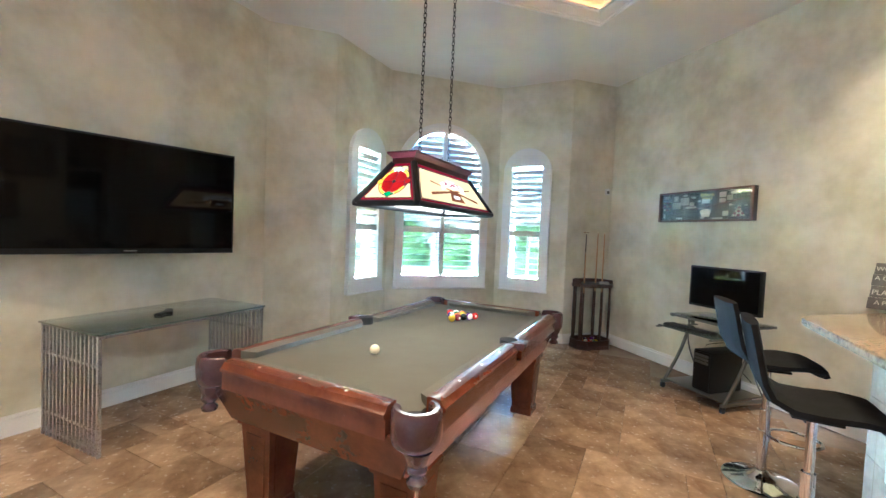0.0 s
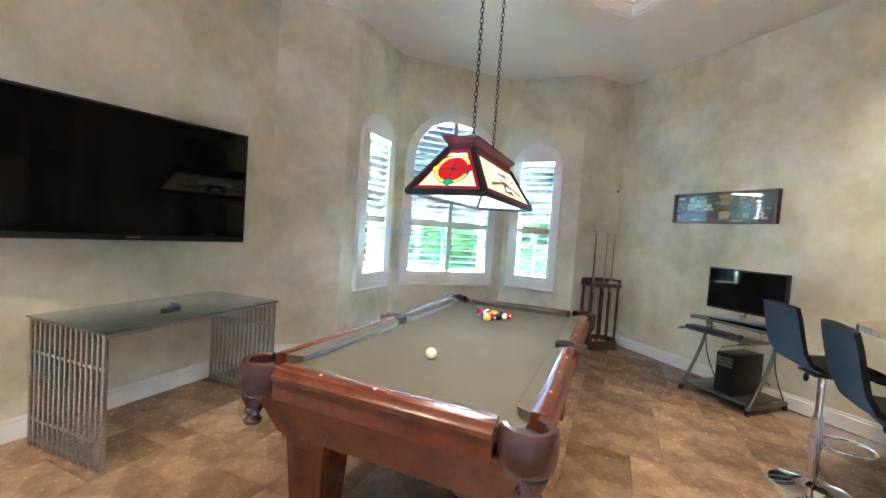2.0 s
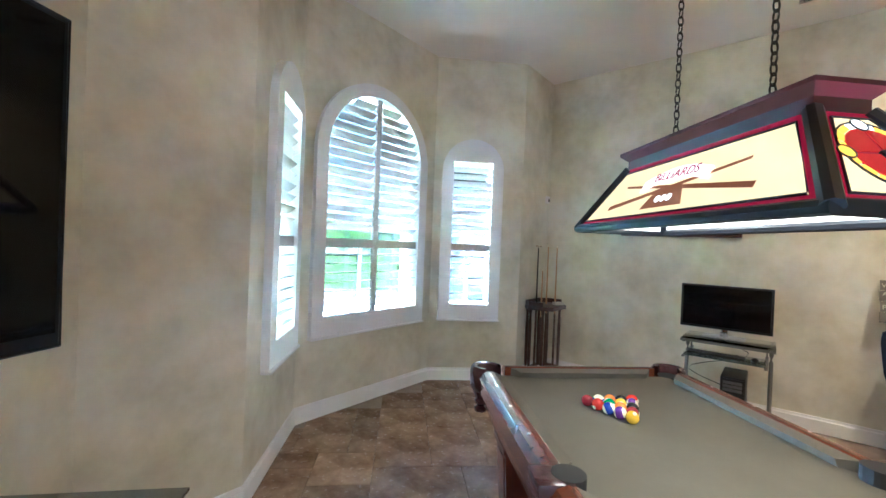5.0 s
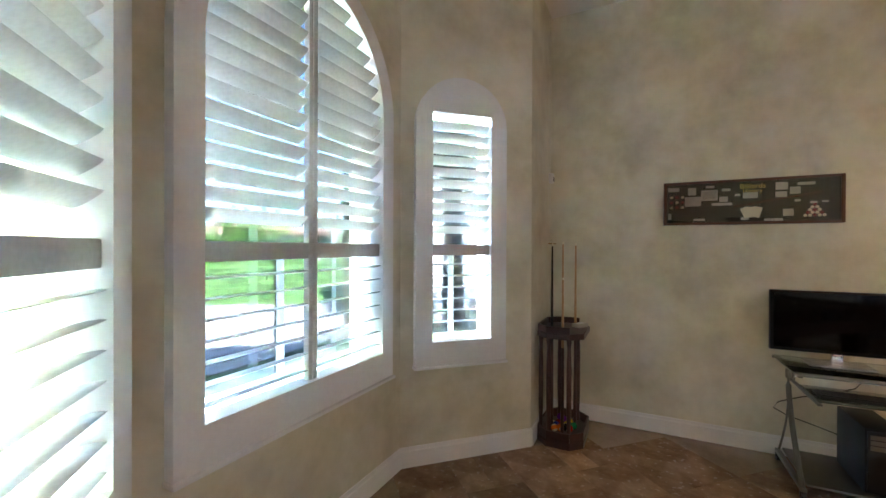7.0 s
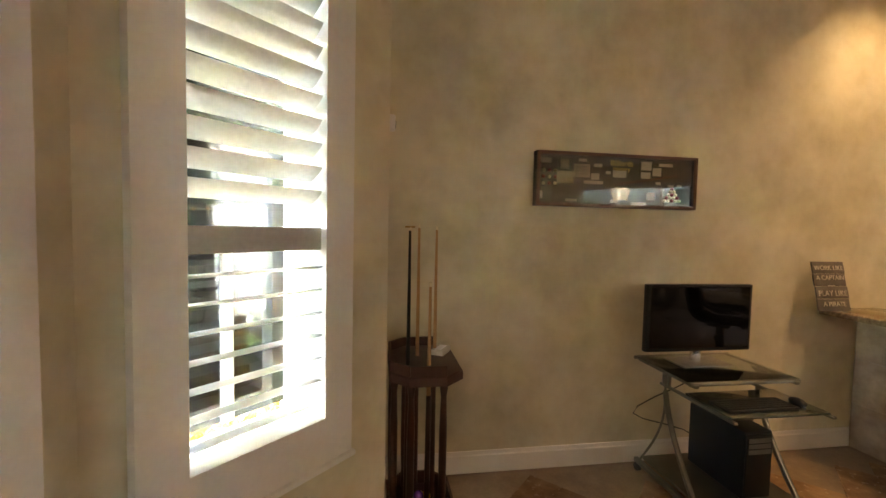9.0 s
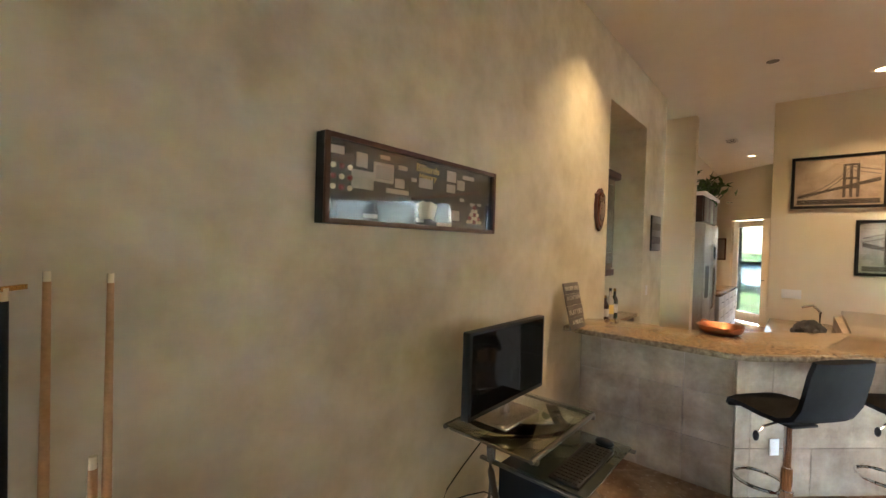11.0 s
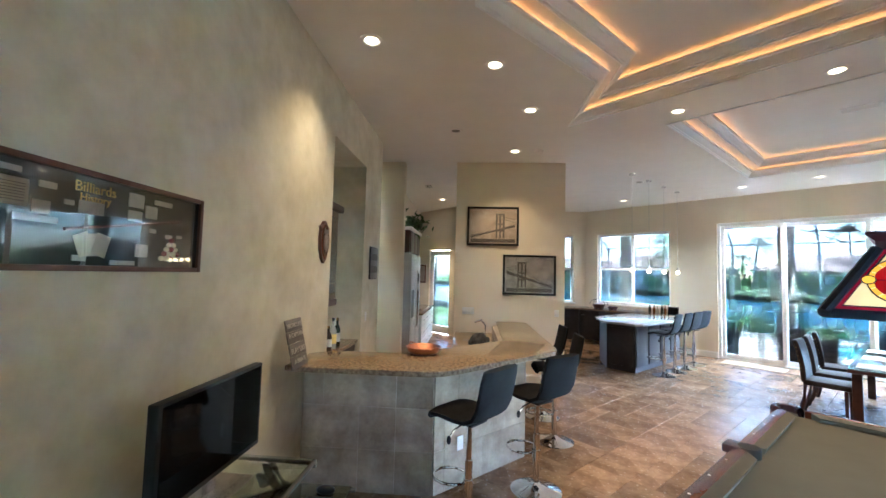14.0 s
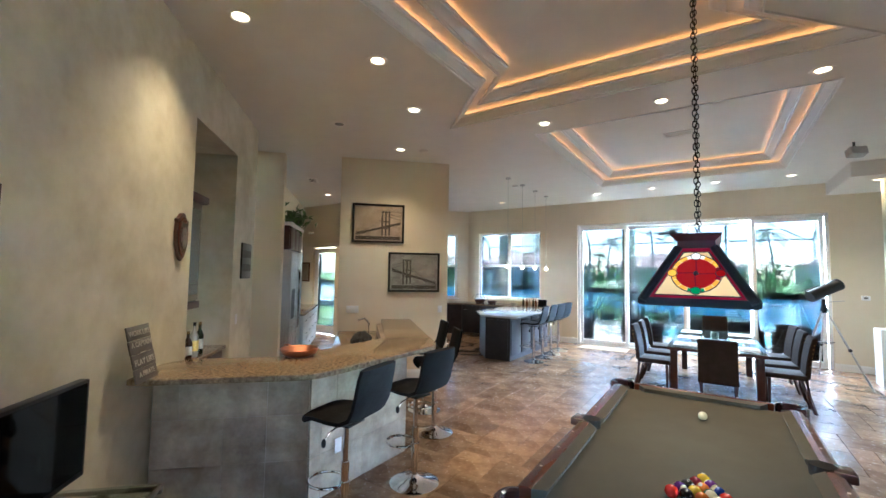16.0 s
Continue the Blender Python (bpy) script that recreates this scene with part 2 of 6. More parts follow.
wall("wall_bay_east", BAY_D, BAY_E, [(0.445 - 0.27, 0.445 + 0.27, 0.80, 2.68, True)], PLASTER, "mottled plaster bay wall with an arched window")
wall("wall_bay_return_east", BAY_E, K, mat=PLASTER, label="mottled beige plaster return beside the cue rack")
wall("wall_diagonal", K, E, [(NICHE[0], NICHE[1], 0, 3.10, False)], PLASTER, "long mottled beige plaster wall with a bar niche", thick=0.25)
# niche lining
nm = bmesh.new()
add_box(nm, (NICHE[0] - 0.15, 0.75, 0), (NICHE[1] + 0.15, 0.90, 3.3))
add_box(nm, (NICHE[0] - 0.15, 0.25, 0), (NICHE[0], 0.75, 3.3))
add_box(nm, (NICHE[1], 0.25, 0), (NICHE[1] + 0.15, 0.75, 3.3))
add_box(nm, (NICHE[0], 0.25, 3.10), (NICHE[1], 0.75, 3.3))
tagged(part("wall_niche", nm, PLASTER, soft=False, m=MB), "mottled plaster lining of the bar niche", "wall", kind="structure")
wall("wall_fin", (4.70, 1.55), (4.37, 1.22), mat=CREAM, label="cream painted wall end beside the kitchen passage", thick=0.18)
wall("wall_kitchen_north", (3.85, 2.40), (9.0, -2.75), mat=CREAM, label="cream kitchen wall behind the cabinets")
wall("wall_kitchen_end", (8.95, -2.60), (7.10, -2.60), [(0.62, 1.72, 0, 2.46, False)], CREAM, "cream kitchen end wall with a glazed door")
wall("wall_kitchen_east", (7.10, -2.60), (7.10, -3.50), mat=CREAM, label="cream kitchen wall")
wall("wall_kitchen_diagonal", (7.10, -3.50), (4.90, -5.70), [(1.30, 2.77, 1.03, 2.98, False)], CREAM, "cream diagonal kitchen wall with a window")
SLIDE = (4.90 - 1.58, 4.90 + 3.35)
wall("wall_south", (4.90, -5.70), (-5.40, -5.70), [(4.90 - 4.53, 4.90 - 2.58, 1.05, 2.99, False), (SLIDE[0], SLIDE[1], 0.0, 3.10, False)], CREAM, "cream wall with sliding glass doors and a window")
wall("wall_recess_west", (-5.40, -5.70), (-5.40, -4.40), mat=CREAM, label="cream wall of the side recess")
wall("wall_recess_north", (-5.40, -4.40), (-4.08, -4.40), mat=CREAM, label="cream wall of the side recess", thick=0.2)
MP = along((3.73, 0.58), (2.43, -0.72))
wall("wall_pictures", (3.73, 0.58), (2.43, -0.72), mat=CREAM, label="cream wall carrying two framed bridge pictures", thick=0.22)
tagged(part("wall_low", box((-3.98, -4.80, 0), (-3.70, -4.42, 0.95), 0.01), WHITE), "low white wall end beside the dining area", "wall", kind="structure")
tagged(part("soffit", box((-5.40, -5.70, 3.44), (-3.32, -3.9, HIGH - 0.004)), CEIL, soft=False), "dropped painted soffit beside the sliding doors", "ceiling", kind="structure")

# floor slab under the tiles
tagged(part("floor", box((-5.8, -6.0, -0.25), (9.6, 6.9, -0.012)), GROUT, soft=False), "honed travertine tile floor with thin joints", "floor", kind="structure")

# ---- ceiling with two stepped trays ----
RISE, STEP = 0.13, 0.22
TRAY_A = [(-0.58, 4.52), (0.62, 3.32), (0.62, 1.62), (1.46, 0.76), (-2.62, 0.76), (-1.78, 1.62), (-1.78, 3.32)]
TRAY_B = [(0.58, -0.02), (0.58, -3.85), (-2.52, -3.85), (-2.52, -0.02)]


def inset(poly, d):
    """The clockwise polygon moved inwards by d."""
    n, out = len(poly), []
    for i in range(n):
        a, b, c = Vector(poly[i - 1]), Vector(poly[i]), Vector(poly[(i + 1) % n])
        d1, d2 = (b - a).normalized(), (c - b).normalized()
        n1, n2 = Vector((d1.y, -d1.x)), Vector((d2.y, -d2.x))
        h = (n1 + n2) / (1 + n1.dot(n2))
        p = b + h * d
        out.append((p.x, p.y))
    return out


def sheet_with_holes(bm, outer, holes, z):
    edges = []
    for loop in [outer] + holes:
        vs = [bm.verts.new((x, y, z)) for x, y in loop]
        edges += [bm.edges.new((vs[i], vs[(i + 1) % len(vs)])) for i in range(len(vs))]
    bmesh.ops.triangle_fill(bm, edges=edges, use_beauty=True)


cb = bmesh.new()
OUT = [(-6.2, 7.2), (-0.1, 7.2), (10, -2.9), (10, -6.6), (-6.2, -6.6)]
sheet_with_holes(cb, OUT, [TRAY_A, TRAY_B], HIGH)
sheet_with_holes(cb, OUT, [], HIGH + 0.75)
for tray in (TRAY_A, TRAY_B):
    rise = 0.0
    loop = tray
    for step in range(2):
        n = len(loop)
        lo = [cb.verts.new((x, y, HIGH + rise)) for x, y in loop]
        hi = [cb.verts.new((x, y, HIGH + rise + RISE)) for x, y in loop]
        for i in range(n):
            cb.faces.new((lo[i], lo[(i + 1) % n], hi[(i + 1) % n], hi[i]))
        nxt = inset(loop, STEP)
        rise += RISE
        if step == 0:
            sheet_with_holes(cb, loop, [nxt], HIGH + rise)
        else:
            sheet_with_holes(cb, loop, [], HIGH + rise)
        loop = nxt
tagged(part("ceiling", cb, CEIL, soft=False), "smooth off-white ceiling with two stepped trays", "ceiling", kind="structure")


# gloss white raised above WHITE: the cove's glow is put into the crown's colour
CROWNLIT = material("cove_lit_crown_paint", (0.88, 0.88, 0.87), 0.3, second=(0.90, 0.90, 0.89), scale=4, fine=80)


def crown(name, poly, z, depth=0.115, tall=0.105):
    """A moulded ring on the inner side of a tray's step; a trough behind its top hides the rope light."""
    prof = [(0.0, 0.0), (0.014, 0.0), (0.016, 0.014), (0.030, 0.018), (0.033, 0.030), (0.050, 0.042), (0.066, 0.062), (0.082, 0.074), (0.086, 0.084), (depth, 0.086), (depth, tall), (depth - 0.010, tall), (depth - 0.012, 0.090), (0.0, 0.086)]
    bm = bmesh.new()
    rings = []
    for d, h in prof:
        rings.append([bm.verts.new((x, y, z + h)) for x, y in inset(poly, d + 0.002)])
    n = len(poly)
    for k in range(len(prof)):
        a, b = rings[k], rings[(k + 1) % len(prof)]
        for i in range(n):
            bm.faces.new((a[i], a[(i + 1) % n], b[(i + 1) % n], b[i]))
    ob = part(name, bm, CROWNLIT)
    return tagged(ob, "white moulded crown round the ceiling tray", "crown moulding", kind="structure")


for tray in (TRAY_A, TRAY_B):
    loop = tray
    for step in range(2):
        crown("trim", loop, HIGH + RISE * step - 0.012)
        rope = tube([(x, y, HIGH + RISE * step + 0.088) for x, y in inset(loop, 0.07)], 0.007, 6, closed=True)
        tagged(part("rope_light", rope, LEDGOLD), "amber rope light glowing behind the crown moulding", "cove light", group="cove lights")
        loop = inset(loop, STEP)


# ---- baseboards ----
def baseboard(p, q, u0=0.0, u1=None, grow0=0.0):
    m = along(p, q)
    u1 = u1 if u1 is not None else math.dist(p, q)
    prof = [(0, 0), (0, 0.14), (-0.008, 0.14), (-0.010, 0.118), (-0.016, 0.112), (-0.018, 0.0)]
    bm = bmesh.new()
    a = [bm.verts.new((u0, y - 0.002, z + 0.002)) for y, z in prof]
    b = [bm.verts.new((u1, y - 0.002, z + 0.002)) for y, z in prof]
    n = len(prof)
    for i in range(n):
        bm.faces.new((a[i], a[(i + 1) % n], b[(i + 1) % n], b[i]))
    bm.faces.new(a)
    bm.faces.new(b[::-1])
    tagged(part("baseboard", bm, BASE, soft=False, m=m), "white painted moulded baseboard", "baseboard", kind="structure")


baseboard(T0, T1)
baseboard(T1, BAY_B)
baseboard(BAY_B, BAY_C)
baseboard(BAY_C, BAY_D)
baseboard(BAY_D, BAY_E)
baseboard(BAY_E, K)
baseboard(K, E, 0.0, s_of(1.95))
baseboard(K, E, NICHE[1], None)
baseboard((4.70, 1.55), (4.37, 1.22))
baseboard((3.73, 0.58), (2.43, -0.72))
baseboard((4.90, -5.70), (-5.40, -5.70), 2.2, SLIDE[0])
baseboard((4.90, -5.70), (-5.40, -5.70), SLIDE[1], 10.2)

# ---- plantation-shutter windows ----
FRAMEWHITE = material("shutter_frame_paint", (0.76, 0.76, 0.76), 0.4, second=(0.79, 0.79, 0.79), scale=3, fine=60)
# the same white paint, darkened in its colour to offset overbright window light
SLATDIMMED = material("darkened_shutter_paint", (0.50, 0.505, 0.51), 0.45, second=(0.54, 0.545, 0.55), scale=3, fine=60)


def shutter_window(name, m, width, z0, z1, arched_blades, label):
    """m: the frame of the window: x along the wall from its middle, y out of the room."""
    w = thing(name, m, label, "window", kind="structure")
    r = width / 2
    spring = z1 - r
    border = 0.115 if arched_blades else 0.125
    low = z0 + 0.165
    inner = r - border
    # casing with its opening
    outer = arch_points(-r, r, z0, spring, 28)
    if arched_blades:
        inn = arch_points(-inner, inner, low, spring, 28)
    else:
        inn = [(-inner, low), (-inner, z1 - 0.26), (inner, z1 - 0.26), (inner, low)]
    bm = bmesh.new()
    for y in (-0.055, 0.05):
        edges = []
        for loop in (outer, inn):
            vs = [bm.verts.new((x, y, z)) for x, z in loop]
            edges += [bm.edges.new((vs[i], vs[(i + 1) % len(vs)])) for i in range(len(vs))]
        bmesh.ops.triangle_fill(bm, edges=edges, use_beauty=True)
    for loop in (outer, inn):
        a = [bm.verts.new((x, -0.055, z)) for x, z in loop]
        b = [bm.verts.new((x, 0.05, z)) for x, z in loop]
        for i in range(len(loop)):
            bm.faces.new((a[i], a[(i + 1) % len(loop)], b[(i + 1) % len(loop)], b[i]))
    bmesh.ops.remove_doubles(bm, verts=bm.verts[:], dist=0.0005)
    part("window_frame", bm, FRAMEWHITE, w, "white shutter casing")
    part("sill", box((-r - 0.01, -0.072, z0 - 0.022), (r + 0.01, -0.002, z0 - 0.001), 0.006), FRAMEWHITE, w)
    rail = 1.53
    part("rail", box((-inner + 0.002, -0.03, rail - 0.04), (inner - 0.002, 0.0, rail + 0.04), 0.004), SLATDIMMED, w)
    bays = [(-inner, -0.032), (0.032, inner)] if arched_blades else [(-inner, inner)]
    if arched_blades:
        part("mullion", box((-0.030, -0.034, low + 0.002), (0.030, 0.004, spring + inner - 0.01), 0.004), SLATDIMMED, w)
        part("astragal", box((-0.008, -0.042, low + 0.004), (0.008, -0.035, spring + inner - 0.03), 0.002), SLATDIMMED, w)
    top = spring + inner if arched_blades else z1 - 0.26
    pitch = 0.083
    for x0, x1 in bays:
        z = low + 0.05
        while z < top - 0.03:
            if abs(z - rail) > 0.075:
                a, b = x0 + 0.004, x1 - 0.004
                if z > spring and arched_blades:
                    reach = math.sqrt(max(0, inner ** 2 - (z - spring + 0.02) ** 2))
                    a, b = max(a, -reach), min(b, reach)
                if b - a > 0.06:
                    tilt = -36 if z > rail else -9
                    prof = [(-0.044, 0), (-0.03, 0.0045), (0, 0.006), (0.03, 0.0045), (0.044, 0), (0.03, -0.0045), (0, -0.006), (-0.03, -0.0045)]
                    sl = bmesh.new()
                    t = Matrix.Rotation(radians(tilt), 4, "X")
                    ra = [sl.verts.new(t @ Vector((a, y, h))) for y, h in prof]
                    rb = [sl.verts.new(t @ Vector((b, y, h))) for y, h in prof]
                    for i in range(8):
                        sl.faces.new((ra[i], ra[(i + 1) % 8], rb[(i + 1) % 8], rb[i]))
                    sl.faces.new(ra)
                    sl.faces.new(rb[::-1])
                    part("slat", sl, SLATDIMMED, w, m=pose(0, 0.0, z))
            z += pitch
    # outer glazing
    part("glazing_bar", box((-inner, 0.19, rail - 0.03), (inner, 0.23, rail + 0.03), 0.004), WHITE, w)
    part("glazing_bar", box((-0.02, 0.19, low), (0.02, 0.23, rail - 0.031), 0.004), WHITE, w)
    pane = part("pane", panel(inn, 0.206, 0.212), DIMGLASS, w, soft=False)
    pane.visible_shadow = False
    return w


m_mid = along(BAY_C, BAY_D) @ pose(0.80, 0, 0)
m_west = along(BAY_B, BAY_C) @ pose(0.590, 0, 0)
m_east = along(BAY_D, BAY_E) @ pose(0.445, 0, 0)
shutter_window("window_1", m_west, 0.70, 0.713, 2.765, False, "tall arched window with white louvred plantation shutters")
shutter_window("window_2", m_mid, 1.387, 0.713, 3.05, True, "wide arched window with white louvred plantation shutters")
shutter_window("window_3", m_east, 0.70, 0.713, 2.765, False, "tall arched window with white louvred plantation shutters")

# ---- pool table ----
def rounded(hx, hy, r, n=5):
    pts = []
    for cx, cy, a0 in ((hx - r, hy - r, 0), (-hx + r, hy - r, 90), (-hx + r, -hy + r, 180), (hx - r, -hy + r, 270)):
        for k in range(n + 1):
            a = radians(a0 + 90 * k / n)
            pts.append((cx + r * math.cos(a), cy + r * math.sin(a)))
    return pts


LEATHERBROWN = material("dark_oxblood_leather", (0.035, 0.014, 0.016), 0.22, second=(0.06, 0.025, 0.026), scale=7, fine=90, bump=0.1, coat=0.3)
PEARL = material("pearl_inlay", (0.8, 0.78, 0.72), 0.2)
POCKET = material("pocket_lining", (0.01, 0.009, 0.009), 0.8)


def make_pool_table(m):
    t = thing("pool_table", m, "red-brown wooden pool table with olive-grey felt and leather pockets", "pool table")
    hx, hy = 0.64, 1.22
    bx, by = 0.50, 1.08
    part("bed", box((-bx - 0.05, -by - 0.05, 0.735), (bx + 0.05, by + 0.05, 0.785)), FELT, t, "olive-grey felt playing bed", soft=False)

    def cushion(length, turn, place):
        h = length / 2
        bm = bmesh.new()
        prof = [(0.0, 0.786, 0.0), (0.045, 0.786, 0.0), (0.0, 0.815, 0.0), (0.06, 0.826, 0.0)]
        a = []
        for sgn in (-1, 1):
            a.append([bm.verts.new(v) for v in ((sgn * (h - 0.045), 0.008, 0.787), (sgn * (h - 0.05), -0.002, 0.818), (sgn * h, 0.055, 0.829), (sgn * h, 0.055, 0.787))])
        for i in range(4):
            bm.faces.new((a[0][i], a[0][(i + 1) % 4], a[1][(i + 1) % 4], a[1][i]))
        bm.faces.new(a[0])
        bm.faces.new(a[1][::-1])
        part("cushion", bm, FELT, t, "felt-covered cushion", m=pose(*place, 0, 0, turn), soft=False)

    def rail(length, turn, place, wide):
        h = length / 2
        prof = [(0.0, 0.700), (0.0, 0.829), (0.006, 0.833), (wide - 0.05, 0.833), (wide - 0.022, 0.826), (wide - 0.010, 0.806), (wide, 0.800), (wide, 0.786), (wide - 0.012, 0.778), (wide - 0.012, 0.70)]
        bm = bmesh.new()
        a = [bm.verts.new((-h, y, z)) for y, z in prof]
        b = [bm.verts.new((h, y, z)) for y, z in prof]
        n = len(prof)
        for i in range(n):
            bm.faces.new((a[i], a[(i + 1) % n], b[(i + 1) % n], b[i]))
        bm.faces.new(a)
        bm.faces.new(b[::-1])
        r = part("rail", bm, WOOD, t, "polished red-brown wooden rail", m=pose(*place, 0, 0, turn))
        for k in (-1, 0, 1):
            part("sight", cyl(0.007, 0.007, 0.8328, 0.8345, 8, pose(k * length * 0.27, wide * 0.45, 0)), PEARL, r, "pearl diamond inlay", soft=False)

    wide = 0.085
    side = by - 0.09
    for sx, turn in ((1, -90), (-1, 90)):
        for sy in (1, -1):
            rail(side, turn, (sx * (hx - wide), sy * (side / 2 + 0.055), 0), wide)
            cushion(side, turn, (sx * bx, sy * (side / 2 + 0.055), 0))
    for sy, turn in ((1, 0), (-1, 180)):
        rail(2 * bx - 0.06, turn, (0, sy * (hy - wide), 0), wide)
        cushion(2 * bx - 0.13, turn, (0, sy * by, 0))
    # apron boards, leaning in towards the foot
    for sx in (1, -1):
        bm = bmesh.new()
        vs = [bm.verts.new(v) for v in ((sx * (hx - 0.02), -hy + 0.05, 0.715), (sx * (hx - 0.02), hy - 0.05, 0.715), (sx * (hx - 0.09), hy - 0.14, 0.52), (sx * (hx - 0.09), -hy + 0.14, 0.52))]
        ws = [bm.verts.new(v.co - Vector((sx * 0.025, 0, 0))) for v in vs]
        bm.faces.new(vs)
        bm.faces.new(ws[::-1])
        for i in range(4):
            bm.faces.new((vs[i], vs[(i + 1) % 4], ws[(i + 1) % 4], ws[i]))
        part("apron", bm, WOOD, t, soft=False)
    for sy in (1, -1):
        bm = bmesh.new()
        vs = [bm.verts.new(v) for v in ((-hx + 0.05, sy * (hy - 0.02), 0.715), (hx - 0.05, sy * (hy - 0.02), 0.715), (hx - 0.14, sy * (hy - 0.09), 0.52), (-hx + 0.14, sy * (hy - 0.09), 0.52))]
        ws = [bm.verts.new(v.co - Vector((0, sy * 0.025, 0))) for v in vs]
        bm.faces.new(vs)
        bm.faces.new(ws[::-1])
        for i in range(4):
            bm.faces.new((vs[i], vs[(i + 1) % 4], ws[(i + 1) % 4], ws[i]))
        part("apron", bm, WOOD, t, soft=False)
    # pockets: leather-clad corner irons with a tasselled foot
    for sx in (1, -1):
        for sy in (1, -1):
            ang = math.degrees(math.atan2(sy, sx))
            bm = bmesh.new()
            prof = [(0.058, 0.790), (0.060, 0.831), (0.070, 0.839), (0.086, 0.838), (0.097, 0.826), (0.100, 0.79), (0.098, 0.735), (0.092, 0.705), (0.075, 0.69), (0.03, 0.685)]
            rings = []
            for k in range(15):
                a = radians(-118 + 236 * k / 14)
                rings.append([bm.verts.new((rr * math.cos(a), rr * math.sin(a), z)) for rr, z in prof])
            for a, b in zip(rings, rings[1:]):
                for i in range(len(prof) - 1):
                    bm.faces.new((a[i], b[i], b[i + 1], a[i + 1]))
            p = part("corner_pocket", bm, LEATHERBROWN, t, "dark leather corner pocket", m=pose(sx * (bx + 0.075), sy * (by + 0.075), 0, 0, 0, ang))
            part("pocket_cup", cyl(0.035, 0.056, 0.67, 0.7865, 16), POCKET, p, soft=False)
            part("hole", cyl(0.058, 0.058, 0.7866, 0.7885, 20, pose(-0.012, 0, 0)), POCKET, p, soft=False)
            part("tassel", lathe([(0.004, 0.555), (0.035, 0.558), (0.040, 0.575), (0.022, 0.592), (0.034, 0.604), (0.040, 0.62), (0.034, 0.635), (0.045, 0.66), (0.055, 0.69)], 12, pose(0.035, 0, 0)), LEATHERBROWN, p)
        bm = bmesh.new()
        add_box(bm, (-0.005, -0.062, 0.79), (0.09, 0.062, 0.838), 0.012)
        s = part("side_pocket", bm, LEATHERBROWN, t, "dark leather side pocket", m=pose(sx * (bx + 0.085), 0, 0, 0, 0, 0 if sx > 0 else 180))
        part("hole", cyl(0.055, 0.055, 0.7866, 0.8390, 20, pose(-0.03, 0, 0)), POCKET, s, soft=False)
    # square tapered legs with raised panels
    for sx in (1, -1):
        for sy in (1, -1):
            bm = bmesh.new()
            rows = [(0.085, 0.0), (0.088, 0.012), (0.088, 0.05), (0.080, 0.056), (0.104, 0.455), (0.118, 0.462), (0.118, 0.49), (0.108, 0.50), (0.108, 0.56)]
            rings = [[bm.verts.new((sx_ * r, sy_ * r, z)) for sx_, sy_ in ((1, 1), (-1, 1), (-1, -1), (1, -1))] for r, z in rows]
            for a, b in zip(rings, rings[1:]):
                for i in range(4):
                    bm.faces.new((a[i], a[(i + 1) % 4], b[(i + 1) % 4], b[i]))
            bm.faces.new(rings[0][::-1])
            bm.faces.new(rings[-1])
            leg = part("leg", bm, WOOD, t, m=pose(sx * (hx - 0.22), sy * (hy - 0.27), 0), soft=False)
            for turn in (0, 90, 180, 270):
                q = bmesh.new()
                vs = [q.verts.new(v) for v in ((-0.05, 0.0875, 0.10), (0.05, 0.0875, 0.10), (0.066, 0.106, 0.42), (-0.066, 0.106, 0.42))]
                ws = [q.verts.new(v.co - Vector((0, 0.012, 0))) for v in vs]
                q.faces.new(vs)
                for i in range(4):
                    q.faces.new((vs[i], vs[(i + 1) % 4], ws[(i + 1) % 4], ws[i]))
                part("raised_panel", q, WOOD, leg, m=pose(0, 0, 0, 0, 0, turn), soft=False)
    part("under_frame", box((-0.5, -1.05, 0.50), (0.5, 1.05, 0.60)), WOOD, t, soft=False)
    return t


POOL = pose(-1.315, 2.455, 0)
make_pool_table(POOL)
BALL_COLOURS = [("yellow", (0.75, 0.5, 0.03)), ("blue", (0.02, 0.05, 0.35)), ("red", (0.55, 0.03, 0.02)), ("purple", (0.12, 0.03, 0.25)), ("orange", (0.8, 0.22, 0.03)), ("green", (0.01, 0.2, 0.07)), ("maroon", (0.22, 0.02, 0.03)), ("black", (0.01, 0.01, 0.01))]
BALLMATS = {n: material("ball_" + n, c, 0.08, coat=0.4) for n, c in BALL_COLOURS}
IVORY = material("ball_ivory", (0.82, 0.76, 0.58), 0.1, coat=0.4)


def make_ball(place, colour, stripe, label, turn=0, group="racked balls"):
    b = part("billiard_ball", ball(0.0286), IVORY if stripe or colour is None else BALLMATS[colour], m=pose(*place, 35 + turn, turn * 1.7, turn))
    tagged(b, label, "billiard ball", group)
    if stripe:
        bm = bmesh.new()
        prof = [(0.0289 * math.cos(radians(a)), 0.0289 * math.sin(radians(a))) for a in range(-32, 33, 8)]
        part("stripe", lathe(prof, 16), BALLMATS[colour], b, colour + " stripe")
    elif colour:
        part("number_spot", cyl(0.009, 0.009, 0.0270, 0.0290, 10), IVORY, b, soft=False)
    return b


make_ball((-1.354, 1.871, 0.785 + 0.0286), None, False, "ivory white cue ball on the olive felt", group="pool balls")
k = 0
for row in range(5):
    for col in range(row + 1):
        name = BALL_COLOURS[(k * 3) % 8][0]
        striped = k % 2 == 1 and name != "black"
        spot = POOL @ Vector((-0.064 + (col - row / 2) * 0.0573, 0.471 + row * 0.0497, 0.785 + 0.0286))
        make_ball(spot, name, striped, name + (" striped" if striped else " solid") + " billiard ball racked on the felt", turn=k * 29)
        k += 1

